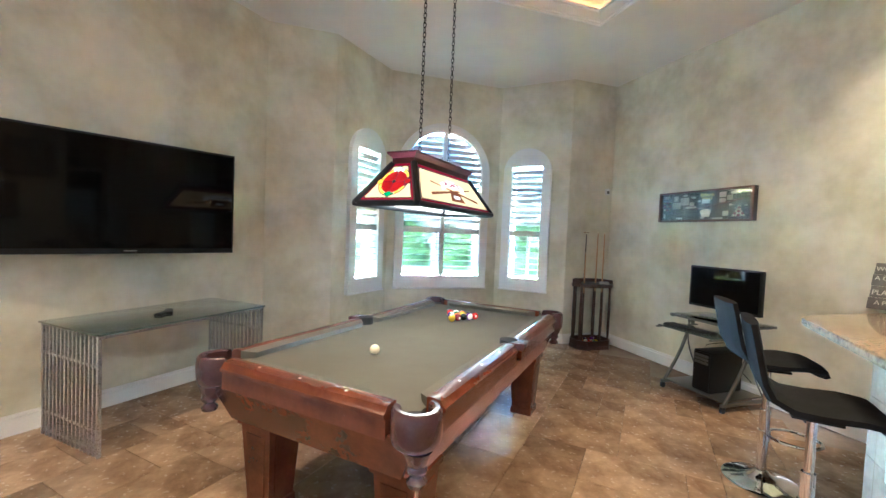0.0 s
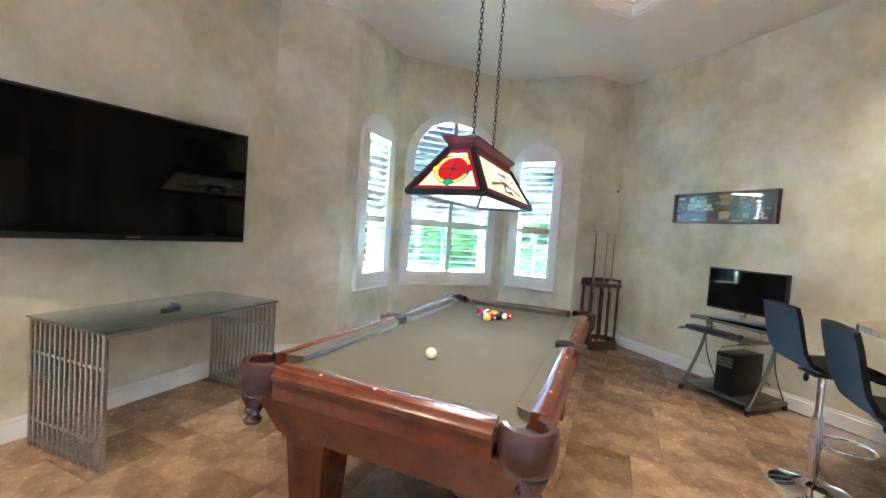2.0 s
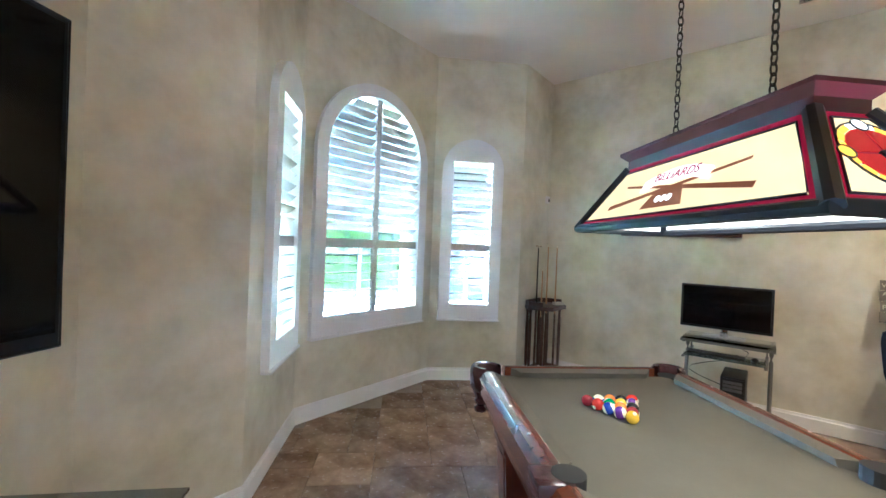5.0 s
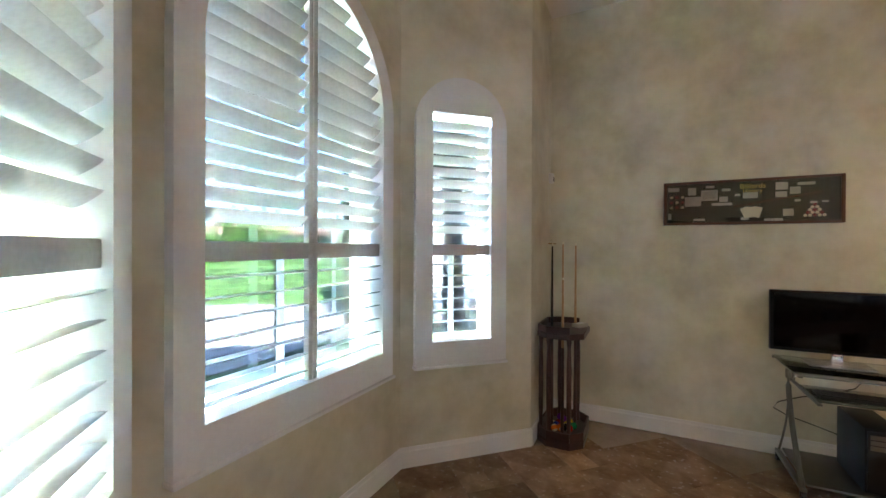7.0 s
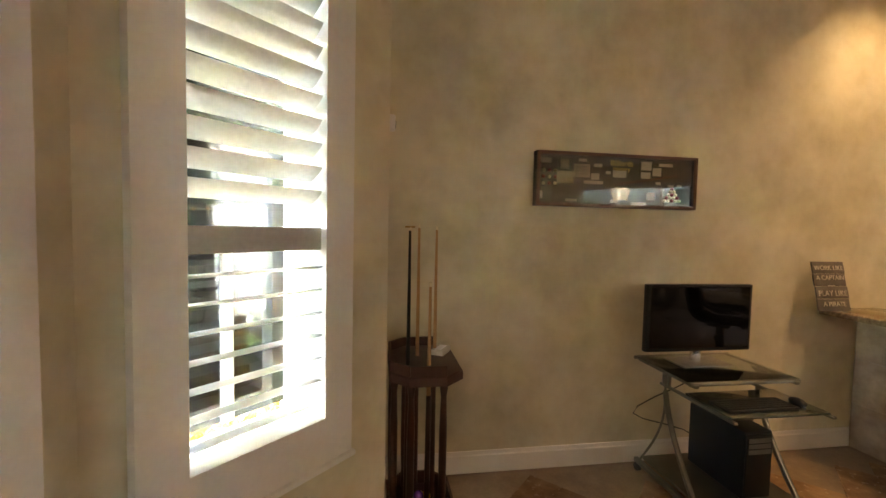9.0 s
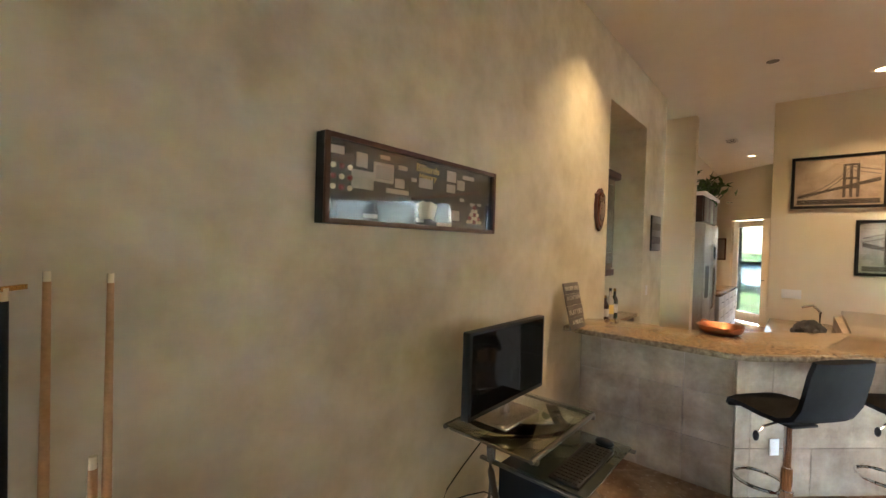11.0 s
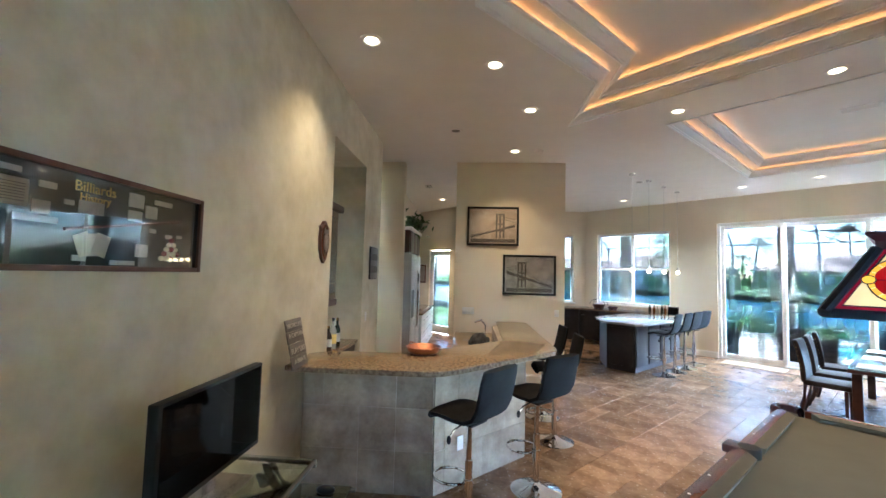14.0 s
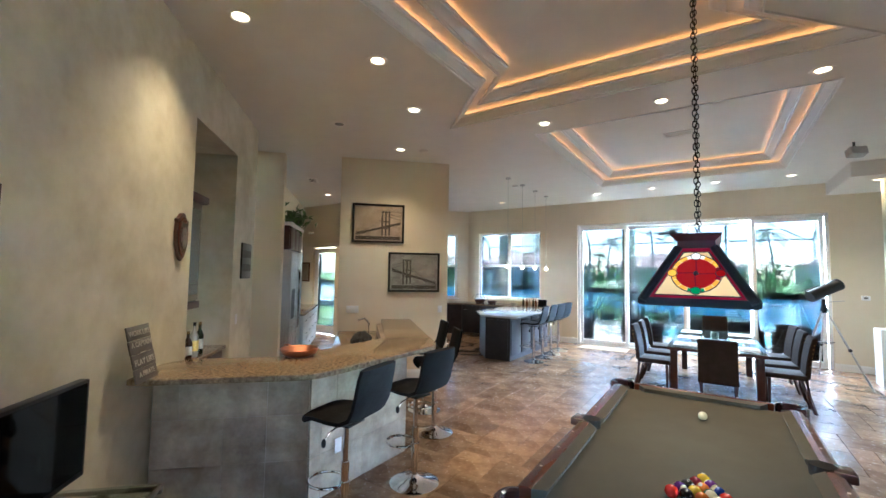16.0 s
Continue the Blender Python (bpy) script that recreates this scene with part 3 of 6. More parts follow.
# ---- stained-glass table lamp ----
CAMEGLASS = {n: material("stained_glass_" + n, c, 0.25, emit=e * 0.009, second=None) for n, c, e in (("cream", (0.85, 0.56, 0.26), 0.20), ("red", (0.42, 0.005, 0.007), 0.09), ("deep_red", (0.22, 0.004, 0.02), 0.12), ("amber", (0.85, 0.36, 0.03), 0.28), ("green", (0.02, 0.28, 0.08), 0.16), ("white", (0.9, 0.82, 0.68), 0.35), ("brown", (0.22, 0.07, 0.03), 0.10))}
CAME = material("dark_lead_came", (0.012, 0.014, 0.02), 0.4, 0.4)


def make_lamp(m):
    """Origin at the middle of the rim; long way along y."""
    t = thing("billiard_lamp", m, "stained-glass billiard lamp with red flowers hanging on two chains", "pendant lamp")
    hx, hy, tx, ty, h = 0.218, 0.58, 0.075, 0.40, 0.255
    low = [(-hx, -hy), (hx, -hy), (hx, hy), (-hx, hy)]
    top = [(-tx, -ty), (tx, -ty), (tx, ty), (-tx, ty)]
    faces = []
    for i in range(4):
        j = (i + 1) % 4
        a, b = Vector((*low[i], 0)), Vector((*low[j], 0))
        c, d = Vector((*top[j], h)), Vector((*top[i], h))
        mid = (a + b) / 2
        ex = (b - a).normalized()
        ez = ((c + d) / 2 - mid).normalized()
        ny = ex.cross(ez).normalized()
        fm = Matrix((ex, ez, ny)).transposed().to_4x4()
        fm.translation = mid
        hw, tw, sl = (b - a).length / 2, (c - d).length / 2, ((c + d) / 2 - mid).length
        faces.append((fm, hw, tw, sl))
        # red border with a cream field in front of it
        red = part("border_glass", prism([(-hw, 0), (hw, 0), (tw, sl), (-tw, sl)], -0.003, 0.003, fm), CAMEGLASS["deep_red"], t, "deep red border glass", soft=False)
        part("back_glass", prism([(-hw * 0.94, 0.01), (hw * 0.94, 0.01), (tw * 0.9, sl - 0.01), (-tw * 0.9, sl - 0.01)], -0.007, -0.0035, fm), CAMEGLASS["white"], t, "pale inner glass", soft=False)
        ins = 0.034
        k = (hw - tw) / sl
        e = ins * math.sqrt(1 + k * k)
        pts = [(-hw + ins * k + e, ins), (hw - ins * k - e, ins), (hw - (sl - 0.03) * k - e, sl - 0.03), (-hw + (sl - 0.03) * k + e, sl - 0.03)]
        part("field_glass", prism(pts, 0.0035, 0.006, fm), CAMEGLASS["cream"], t, "glowing cream field glass", soft=False)
        part("came", tube([fm @ Vector((x, y, 0.006)) for x, y in pts], 0.004, 6, True), CAME, t)
        if i in (0, 2):
            cx, cy = 0, sl * 0.50
            part("flower_ground", cyl(0.084, 0.084, 0.0061, 0.0064, 28, fm @ pose(cx, cy, 0)), CAMEGLASS["deep_red"], t, soft=False)
            for q, kind in enumerate(("red", "white", "amber", "green")):
                a = radians(q * 90)
                part("accent_glass", cyl(0.019, 0.019, 0.0090, 0.0105, 14, fm @ pose(cx + 0.096 * math.cos(a), cy + 0.098 * math.sin(a), 0)), CAMEGLASS[kind], t, kind + " glass roundel", soft=False)
                part("accent_came", tube([fm @ Vector((cx + 0.096 * math.cos(a) + 0.020 * math.cos(w * math.pi / 7), cy + 0.098 * math.sin(a) + 0.020 * math.sin(w * math.pi / 7), 0.010)) for w in range(14)], 0.0022, 5, True), CAME, t)
            for q in range(4):
                seg = [(cx + 0.008 * math.cos(radians(q * 90 + 4)), cy + 0.008 * math.sin(radians(q * 90 + 4)))] + [(cx + 0.080 * math.cos(radians(q * 90 + 2 + w * 86 / 7)), cy + 0.086 * math.sin(radians(q * 90 + 2 + w * 86 / 7))) for w in range(8)]
                part("petal", prism(seg, 0.0065, 0.0085, fm), CAMEGLASS["red"], t, "red glass petal", soft=False)
            for q in range(16):
                a0, a1 = radians(q * 22.5 + 1.5), radians(q * 22.5 + 21)
                seg = [(cx + 0.083 * math.cos(a0), cy + 0.089 * math.sin(a0)), (cx + 0.099 * math.cos(a0), cy + 0.105 * math.sin(a0)), (cx + 0.099 * math.cos(a1), cy + 0.105 * math.sin(a1)), (cx + 0.083 * math.cos(a1), cy + 0.089 * math.sin(a1))]
                kind = {4: "white", 3: "white", 12: "green", 11: "green", 0: "deep_red", 15: "deep_red"}.get(q, "amber")
                part("ring_piece", prism(seg, 0.0065, 0.0085, fm), CAMEGLASS[kind], t, soft=False)
            part("flower_outline", tube([fm @ Vector((cx + 0.1015 * math.cos(radians(w * 15)), cy + 0.1075 * math.sin(radians(w * 15)), 0.008)) for w in range(24)], 0.0026, 6, True), CAME, t)
            part("flower_eye", cyl(0.012, 0.010, 0.006, 0.013, 12, fm @ pose(cx, cy, 0)), CAME, t)
        else:
            # crossed cues, a banner and a rack of balls on the long sides
            for sgn in (1, -1):
                part("cue_glass", prism([(sgn * -0.36, 0.075), (sgn * -0.36, 0.095), (sgn * 0.30, 0.185), (sgn * 0.30, 0.176)][::sgn], 0.0065, 0.0082, fm), CAMEGLASS["brown"], t, "amber-brown glass cue", soft=False)
            part("rack_glass", prism([(-0.11, 0.055), (0.11, 0.055), (0.065, 0.135), (-0.065, 0.135)], 0.0086, 0.0100, fm), CAMEGLASS["brown"], t, soft=False)
            banner = [(-0.17 + 0.34 * w / 8, 0.135 + 0.035 * math.sin(math.pi * w / 8)) for w in range(9)] + [(0.17 - 0.34 * w / 8, 0.180 + 0.035 * math.sin(math.pi * w / 8)) for w in range(9)]
            part("banner_glass", prism(banner, 0.0104, 0.0116, fm), CAMEGLASS["white"], t, soft=False)
            words("lettering", "BILLIARDS", 0.05, fm @ pose(0, 0.185, 0.0126), CAMEGLASS["deep_red"], t, "dark red lettering")
            for bx_ in (-0.03, 0.0, 0.03):
                part("ball_glass", cyl(0.014, 0.014, 0.0102, 0.0112, 14, fm @ pose(bx_, 0.09, 0)), CAMEGLASS["white"], t, soft=False)
    for i in range(4):
        part("hip_came", tube([(*low[i], 0.0), (*top[i], h)], 0.022, 8), CAME, t)
    part("rim", tube([(x, y, 0.0) for x, y in low], 0.019, 8, True), CAME, t)
    for by_ in (-0.25, 0.25):
        s_ = part("lamp_socket", cyl(0.018, 0.018, h - 0.06, h - 0.011, 10, pose(0, by_, 0)), IRON, t)
        part("lamp_bulb", ball(0.032, pose(0, by_, h - 0.09), 12, 8), CAMEGLASS["white"], s_, "frosted bulb")
    bm = bmesh.new()
    rows = [(tx + 0.004, ty + 0.004, h - 0.01), (tx + 0.004, ty + 0.004, h + 0.035), (tx + 0.03, ty + 0.03, h + 0.06), (tx + 0.03, ty + 0.03, h + 0.072), (tx - 0.01, ty - 0.01, h + 0.075)]
    rings = [[bm.verts.new((x * a, y * b, z)) for x, y in ((1, 1), (-1, 1), (-1, -1), (1, -1))] for a, b, z in rows]
    for a, b in zip(rings, rings[1:]):
        for i in range(4):
            bm.faces.new((a[i], a[(i + 1) % 4], b[(i + 1) % 4], b[i]))
    bm.faces.new(rings[0][::-1])
    bm.faces.new(rings[-1])
    part("crown_cap", bm, material("dark_red_cap", (0.05, 0.006, 0.01), 0.35), t, "dark red flared metal cap", soft=False)
    # chains of oval links, each turned a quarter
    up = HIGH + 2 * RISE - 0.02 - m.translation.z
    for cy in (-0.21, 0.21):
        chain = bmesh.new()
        z, turn = h + 0.078, 0
        while z < up:
            loop = []
            for w in range(12):
                a = w * math.pi / 6
                x, zz = 0.0095 * math.cos(a), 0.019 * math.sin(a)
                loop.append((x if turn else 0, cy + (0 if turn else x), z + 0.017 + zz))
            add_tube(chain, loop, 0.0031, 5, True)
            z += 0.0305
            turn = 1 - turn
        part("chain", chain, IRON, t, "black iron chain")
        part("canopy", cyl(0.05, 0.02, up - 0.02, up + 0.02, 16, pose(0, cy, 0)), IRON, t)
    return t


make_lamp(pose(-1.37, 2.52, 1.645))
for y in (2.27, 2.77):
    lamp("billiard_bulb", "POINT", pose(-1.365, y, 1.74), 0.018, (1.0, 0.85, 0.66), size=0.08)

# ---- television on its bracket, turned from the wall ----
tv = thing("television", pose(-3.295, 2.38, 0, 0, 0, -13), "large black flat television on a wall bracket", "television")
part("body", box((-0.055, -1.44, 1.235), (-0.004, 0, 2.085), 0.006), BLACK, tv)
part("screen", box((-0.0038, -1.425, 1.275), (-0.0015, -0.015, 2.07)), SCREEN, tv, "glossy black screen", soft=False)
part("bezel", tube([(-0.001, -1.436, 1.24), (-0.001, -0.004, 1.24), (-0.001, -0.004, 2.081), (-0.001, -1.436, 2.081)], 0.005, 4, True), BLACK, tv)
part("maker_mark", box((-0.002, -0.78, 1.253), (0.0, -0.70, 1.260)), STEEL, tv, soft=False)
part("bracket_plate", box((-0.085, -0.95, 1.45), (-0.055, -0.45, 1.85), 0.004), IRON, tv)
part("bracket_arm", tube([(-0.08, -0.7, 1.65), (-0.24, -0.6, 1.65), (-0.33, -0.72, 1.65)], 0.02, 8), IRON, tv)

# ---- steel gridiron desk ----
desk = thing("console_desk", pose(-3.655, 1.225, 0, 0, 0, 3), "polished steel bar console desk with a smoked glass top", "desk")
DW, DL, DH = 0.68, 1.25, 0.765
for i in range(15):
    x = 0.012 + i * (DW - 0.024) / 14
    wide = 0.016 if 0 < i < 14 else 0.022
    for y in (0.0, DL - 0.022):
        part("upright_bar", box((x - wide / 2, y, 0.0), (x + wide / 2, y + 0.022, DH - 0.022), 0.002), STEEL, desk)
    part("top_bar", box((x - wide / 2, 0.0, DH - 0.0218), (x + wide / 2, DL, DH), 0.002), STEEL, desk)
for y in (0.004, DL - 0.018):
    for z in (0.03, 0.155, 0.56):
        part("cross_strip", box((0.013, y, z), (DW - 0.013, y + 0.013, z + 0.02), 0.001), STEEL, desk)
part("glass_top", box((-0.012, -0.012, DH + 0.001), (DW + 0.012, DL + 0.012, DH + 0.013), 0.003), DARKGLASS, desk, "smoked green-black glass top")
rem = thing("remote_control", pose(-3.28, 1.80, DH + 0.0135, 0, 0, 35), "black remote control lying on the glass desk", "remote control")
part("body", box((-0.027, -0.085, 0), (0.027, 0.085, 0.02), 0.008), BLACK, rem)
for i in range(5):
    for j in (-1, 0, 1):
        part("button", box((j * 0.014 - 0.004, -0.06 + i * 0.025, 0.0195), (j * 0.014 + 0.004, -0.05 + i * 0.025, 0.022)), GREYMETAL, rem, soft=False)
rem2 = copy_thing(rem, pose(-3.315, 1.86, DH + 0.0135, 0, 0, 60))

# ---- display case of billiard history ----
PICTUREGLASS = material("picture_glass", (1, 1, 1), 0.0, transmit=1.0, ior=1.3)
PAPER = material("aged_paper", (0.62, 0.60, 0.54), 0.8, second=(0.5, 0.48, 0.42), scale=14, fine=90)
BACKING = material("dark_green_felt", (0.018, 0.022, 0.018), 0.9)
GOLD = material("gold_lettering", (0.75, 0.55, 0.15), 0.4)
CASEGLASS = material("case_glass", (1, 1, 1), 0.0, transmit=1.0, ior=1.65)
s0, s1 = 0.93, 2.05
CW, CH = s1 - s0, 0.345
case = thing("display_case", MB @ pose(s0, 0, 1.735), "black and brown glazed display case of billiard memorabilia", "display case")
bm = bmesh.new()
add_box(bm, (0, -0.015, 0), (CW, -0.003, CH))
for lo, hi in (((0, -0.055, 0), (0.012, -0.0152, CH)), ((CW - 0.012, -0.055, 0), (CW, -0.0152, CH)), ((0.0122, -0.055, 0), (CW - 0.0122, -0.0152, 0.012)), ((0.0122, -0.055, CH - 0.012), (CW - 0.0122, -0.0152, CH))):
    add_box(bm, lo, hi)
part("case_body", bm, BLACK, case, soft=False)
part("backing", box((0.013, -0.0195, 0.013), (CW - 0.013, -0.0155, CH - 0.013)), BACKING, case, soft=False)
FRAMEWOOD = material("walnut_frame", (0.075, 0.03, 0.018), 0.35, second=(0.11, 0.045, 0.025), scale=12, fine=80)
fr = bmesh.new()
for lo, hi in (((0, -0.070, 0), (0.022, -0.0555, CH)), ((CW - 0.022, -0.070, 0), (CW, -0.0555, CH)), ((0.0222, -0.070, 0), (CW - 0.0222, -0.0555, 0.02)), ((0.0222, -0.070, CH - 0.02), (CW - 0.0222, -0.0555, CH))):
    add_box(fr, lo, hi, 0.003)
part("front_frame", fr, FRAMEWOOD, case, "brown wooden front frame")
g = part("pane", box((0.012, -0.0545, 0.012), (CW - 0.012, -0.0515, CH - 0.012)), CASEGLASS, case, soft=False)
g.visible_shadow = False
for u, v, w, h in ((0.03, 0.80, 0.07, 0.09), (0.155, 0.70, 0.05, 0.17), (0.235, 0.56, 0.10, 0.24), (0.265, 0.85, 0.05, 0.05), (0.135, 0.44, 0.10, 0.22), (0.36, 0.76, 0.05, 0.06), (0.345, 0.52, 0.05, 0.12), (0.48, 0.58, 0.085, 0.13), (0.435, 0.64, 0.03, 0.05), (0.66, 0.74, 0.065, 0.16), (0.66, 0.58, 0.06, 0.12), (0.735, 0.64, 0.055, 0.15), (0.775, 0.82, 0.09, 0.06), (0.76, 0.47, 0.03, 0.05), (0.84, 0.42, 0.035, 0.05), (0.70, 0.17, 0.055, 0.15), (0.60, 0.07, 0.10, 0.05), (0.47, 0.10, 0.045, 0.06), (0.19, 0.10, 0.07, 0.05), (0.03, 0.14, 0.02, 0.14), (0.30, 0.44, 0.12, 0.06), (0.90, 0.44, 0.03, 0.04)):
    part("paper_label", box((u * CW, -0.0235, v * CH), ((u + w) * CW, -0.0200, (v + h) * CH)), PAPER, case, soft=False)
for i in range(7):
    part("text_bar", box((0.245 * CW, -0.0245, (0.60 + i * 0.025) * CH), (0.325 * CW, -0.0237, (0.608 + i * 0.025) * CH)), GREYMETAL, case, soft=False)
for i, turn in enumerate((-22, -4, 16)):
    part("playing_card", box((-0.028, -0.026 - i * 0.003, -0.04), (0.028, -0.0245 - i * 0.003, 0.04)), IVORY, case, m=pose((0.50 + i * 0.028) * CW, 0, 0.27 * CH, 0, turn, 0), soft=False)
words("lettering", "Billiards", 0.052, pose(0.535 * CW, -0.0215, 0.845 * CH, 90), GOLD, case, "gold lettering")
words("lettering", "History", 0.040, pose(0.535 * CW, -0.0215, 0.74 * CH, 90), GOLD, case, "gold lettering")
part("miniature_cue", tube([(0.43 * CW, -0.035, 0.40 * CH), (0.90 * CW, -0.035, 0.66 * CH)], 0.006, 8), WOOD, case)
for row in range(5):
    for col in range(row + 1):
        part("miniature_ball", ball(0.0115, pose((0.86 + (col - row / 2) * 0.024) * CW, -0.034, (0.40 - row * 0.058) * CH), 10, 6), IVORY if (row + col) % 3 else BALLMATS["maroon"], case)
for i in range(9):
    part("miniature_ball", ball(0.012, pose((0.05 + 0.035 * (i % 3)) * CW, -0.034, (0.66 - 0.12 * (i // 3)) * CH), 10, 6), BALLMATS["maroon"] if i % 2 else IVORY, case)

# ---- computer cart with monitor ----
cart = thing("computer_cart", MB @ pose(1.645, -0.365, 0), "pewter metal and glass computer cart on castors", "computer cart")
CWD = 0.70
for x in (0.03, CWD - 0.03):
    pts = []
    for i in range(13):
        a = i / 12
        pts.append((x, -0.20 + 0.36 * a ** 2 + 0.02, 0.075 + 0.70 * a))
    pts2 = [(x, -0.27 + 0.30 * math.sin(i / 12 * math.pi / 2) , 0.07 + 0.66 * i / 12) for i in range(13)]
    part("leg", tube(pts2, 0.016, 8), GREYMETAL, cart, "curved pewter leg")
    part("brace", tube([(x, 0.22 - 0.20 * math.sin(i / 8 * math.pi / 2), 0.10 + 0.46 * i / 8) for i in range(9)], 0.007, 6), GREYMETAL, cart)
    part("foot_bar", box((x - 0.016, -0.30, 0.055), (x + 0.016, 0.27, 0.085), 0.005), GREYMETAL, cart)
    part("top_bar", box((x - 0.014, -0.22, 0.735), (x + 0.014, 0.27, 0.755), 0.004), GREYMETAL, cart)
    for y in (-0.28, 0.25):
        bm = cyl(0.026, 0.026, -0.011, 0.011, 16, pose(x, y, 0.027, 0, 90, 0))
        w = part("castor", bm, BLACK, cart)
        part("castor_fork", box((x - 0.016, y - 0.012, 0.028), (x + 0.016, y + 0.012, 0.058), 0.003), BLACK, w)
part("base_shelf", box((0.05, -0.28, 0.088), (CWD - 0.05, 0.24, 0.104), 0.004), GREYMETAL, cart, "metal base shelf")
part("glass_top", box((0.0, -0.20, 0.757), (CWD, 0.29, 0.765), 0.002), TOPGLASS, cart, "clear glass top")
part("front_rail", tube([(0.0, -0.20, 0.752), (CWD, -0.20, 0.752)], 0.012, 8), GREYMETAL, cart)
part("back_rail", tube([(0.0, 0.285, 0.752), (CWD, 0.285, 0.752)], 0.012, 8), GREYMETAL, cart)
part("keyboard_tray", box((0.06, -0.42, 0.655), (CWD - 0.06, -0.10, 0.667), 0.003), DARKGLASS, cart, "smoked glass keyboard tray")
for x in (0.06, CWD - 0.06):
    part("tray_runner", box((x - 0.012, -0.44, 0.64), (x + 0.012, 0.10, 0.654), 0.003), GREYMETAL, cart)
    part("tray_hanger", box((x - 0.005, 0.02, 0.655), (x + 0.005, 0.06, 0.7345)), GREYMETAL, cart, soft=False)
kb = thing("keyboard", cart.matrix_basis @ pose(0.29, -0.31, 0.668), "black computer keyboard on the sliding tray", "keyboard")
part("body", box((-0.21, -0.07, 0), (0.21, 0.07, 0.016), 0.005), BLACK, kb)
for r in range(5):
    for c in range(14):
        part("key", box((-0.2 + c * 0.0285, -0.058 + r * 0.023, 0.0155), (-0.177 + c * 0.0285, -0.039 + r * 0.023, 0.021)), BLACK, kb, soft=False)
mo = thing("computer_mouse", cart.matrix_basis @ pose(0.565, -0.31, 0.668), "black computer mouse on the sliding tray", "mouse")
part("body", ball(0.03, pose(0, 0, 0.012) @ Matrix.Diagonal((0.9, 1.6, 0.75, 1)), 14, 8), BLACK, mo)
mon = thing("computer_monitor", MB @ pose(1.955, -0.25, 0.7655), "black widescreen monitor on a silver stand", "monitor")
part("body", box((-0.365, -0.015, 0.075), (0.365, 0.03, 0.495), 0.006), BLACK, mon)
part("screen", box((-0.345, -0.0175, 0.10), (0.345, -0.0152, 0.48)), SCREEN, mon, "glossy black screen", soft=False)
part("neck", box((-0.03, 0.0, 0.008), (0.03, 0.028, 0.12), 0.004), CHROME, mon, "silver neck")
part("foot", box((-0.17, -0.10, 0.0), (0.17, 0.09, 0.011), 0.004), STEEL, mon, "silver foot plate")
pc = thing("computer_tower", MB @ pose(2.06, -0.40, 0.105), "black computer tower on the cart's base shelf", "computer")
part("body", box((-0.09, -0.20, 0), (0.09, 0.20, 0.38), 0.006), BLACK, pc)
part("front_panel", box((-0.082, -0.212, 0.012), (0.082, -0.2005, 0.368), 0.004), BLACK, pc)
for i in range(3):
    part("drive_bay", box((-0.07, -0.216, 0.26 + i * 0.032), (0.07, -0.2125, 0.285 + i * 0.032)), GREYMETAL, pc, soft=False)
cab = thing("power_cable", MB @ pose(0, 0, 0), "dark cables hanging behind the cart", "cable")
part("cable", tube([(1.9 + 0.25 * math.sin(i * 0.7), -0.06 - 0.02 * math.cos(i), 0.72 - 0.05 * i) for i in range(12)], 0.004, 6), BLACK, cab)

# ---- cue rack in the corner ----
rack = thing("cue_rack", pose(-0.685, 5.965, 0, 0, 0, 45), "dark cherry floor cue rack standing in the corner", "cue rack")
OCT = [(0.27, 0.09), (0.18, 0.18), (-0.18, 0.18), (-0.27, 0.09), (-0.27, -0.09), (-0.18, -0.18), (0.18, -0.18), (0.27, -0.09)]
part("base", prism(OCT, 0.0, 0.05, bevel=0.012), DARKWOOD, rack)
for i in range(8):
    a, b = OCT[i], OCT[(i + 1) % 8]
    part("tray_board", box((0, -0.007, 0.05), (math.dist(a, b) * 0.95, 0.007, 0.12)), DARKWOOD, rack, m=pose(a[0] * 0.95, a[1] * 0.95, 0, 0, 0, math.degrees(math.atan2(b[1] - a[1], b[0] - a[0]))), soft=False)
part("top", prism(OCT, 0.84, 0.885, bevel=0.01), DARKWOOD, rack)
for i in (0, 1, 2, 3, 7):
    a, b = OCT[i], OCT[(i + 1) % 8]
    part("gallery_board", box((0, -0.007, 0.885), (math.dist(a, b) * 0.95, 0.007, 0.935)), DARKWOOD, rack, m=pose(a[0] * 0.95, a[1] * 0.95, 0, 0, 0, math.degrees(math.atan2(b[1] - a[1], b[0] - a[0]))), soft=False)
for i in range(8):
    if i in (5, 6):
        continue
    part("post", lathe([(0.016, 0.05), (0.02, 0.08), (0.014, 0.12), (0.019, 0.3), (0.019, 0.62), (0.014, 0.78), (0.02, 0.82), (0.016, 0.84)], 12, pose(OCT[i][0] * 0.86, OCT[i][1] * 0.86, 0)), DARKWOOD, rack)
CUEWOOD = material("maple_cue", (0.42, 0.24, 0.11), 0.3, second=(0.5, 0.3, 0.15), scale=20, fine=120)
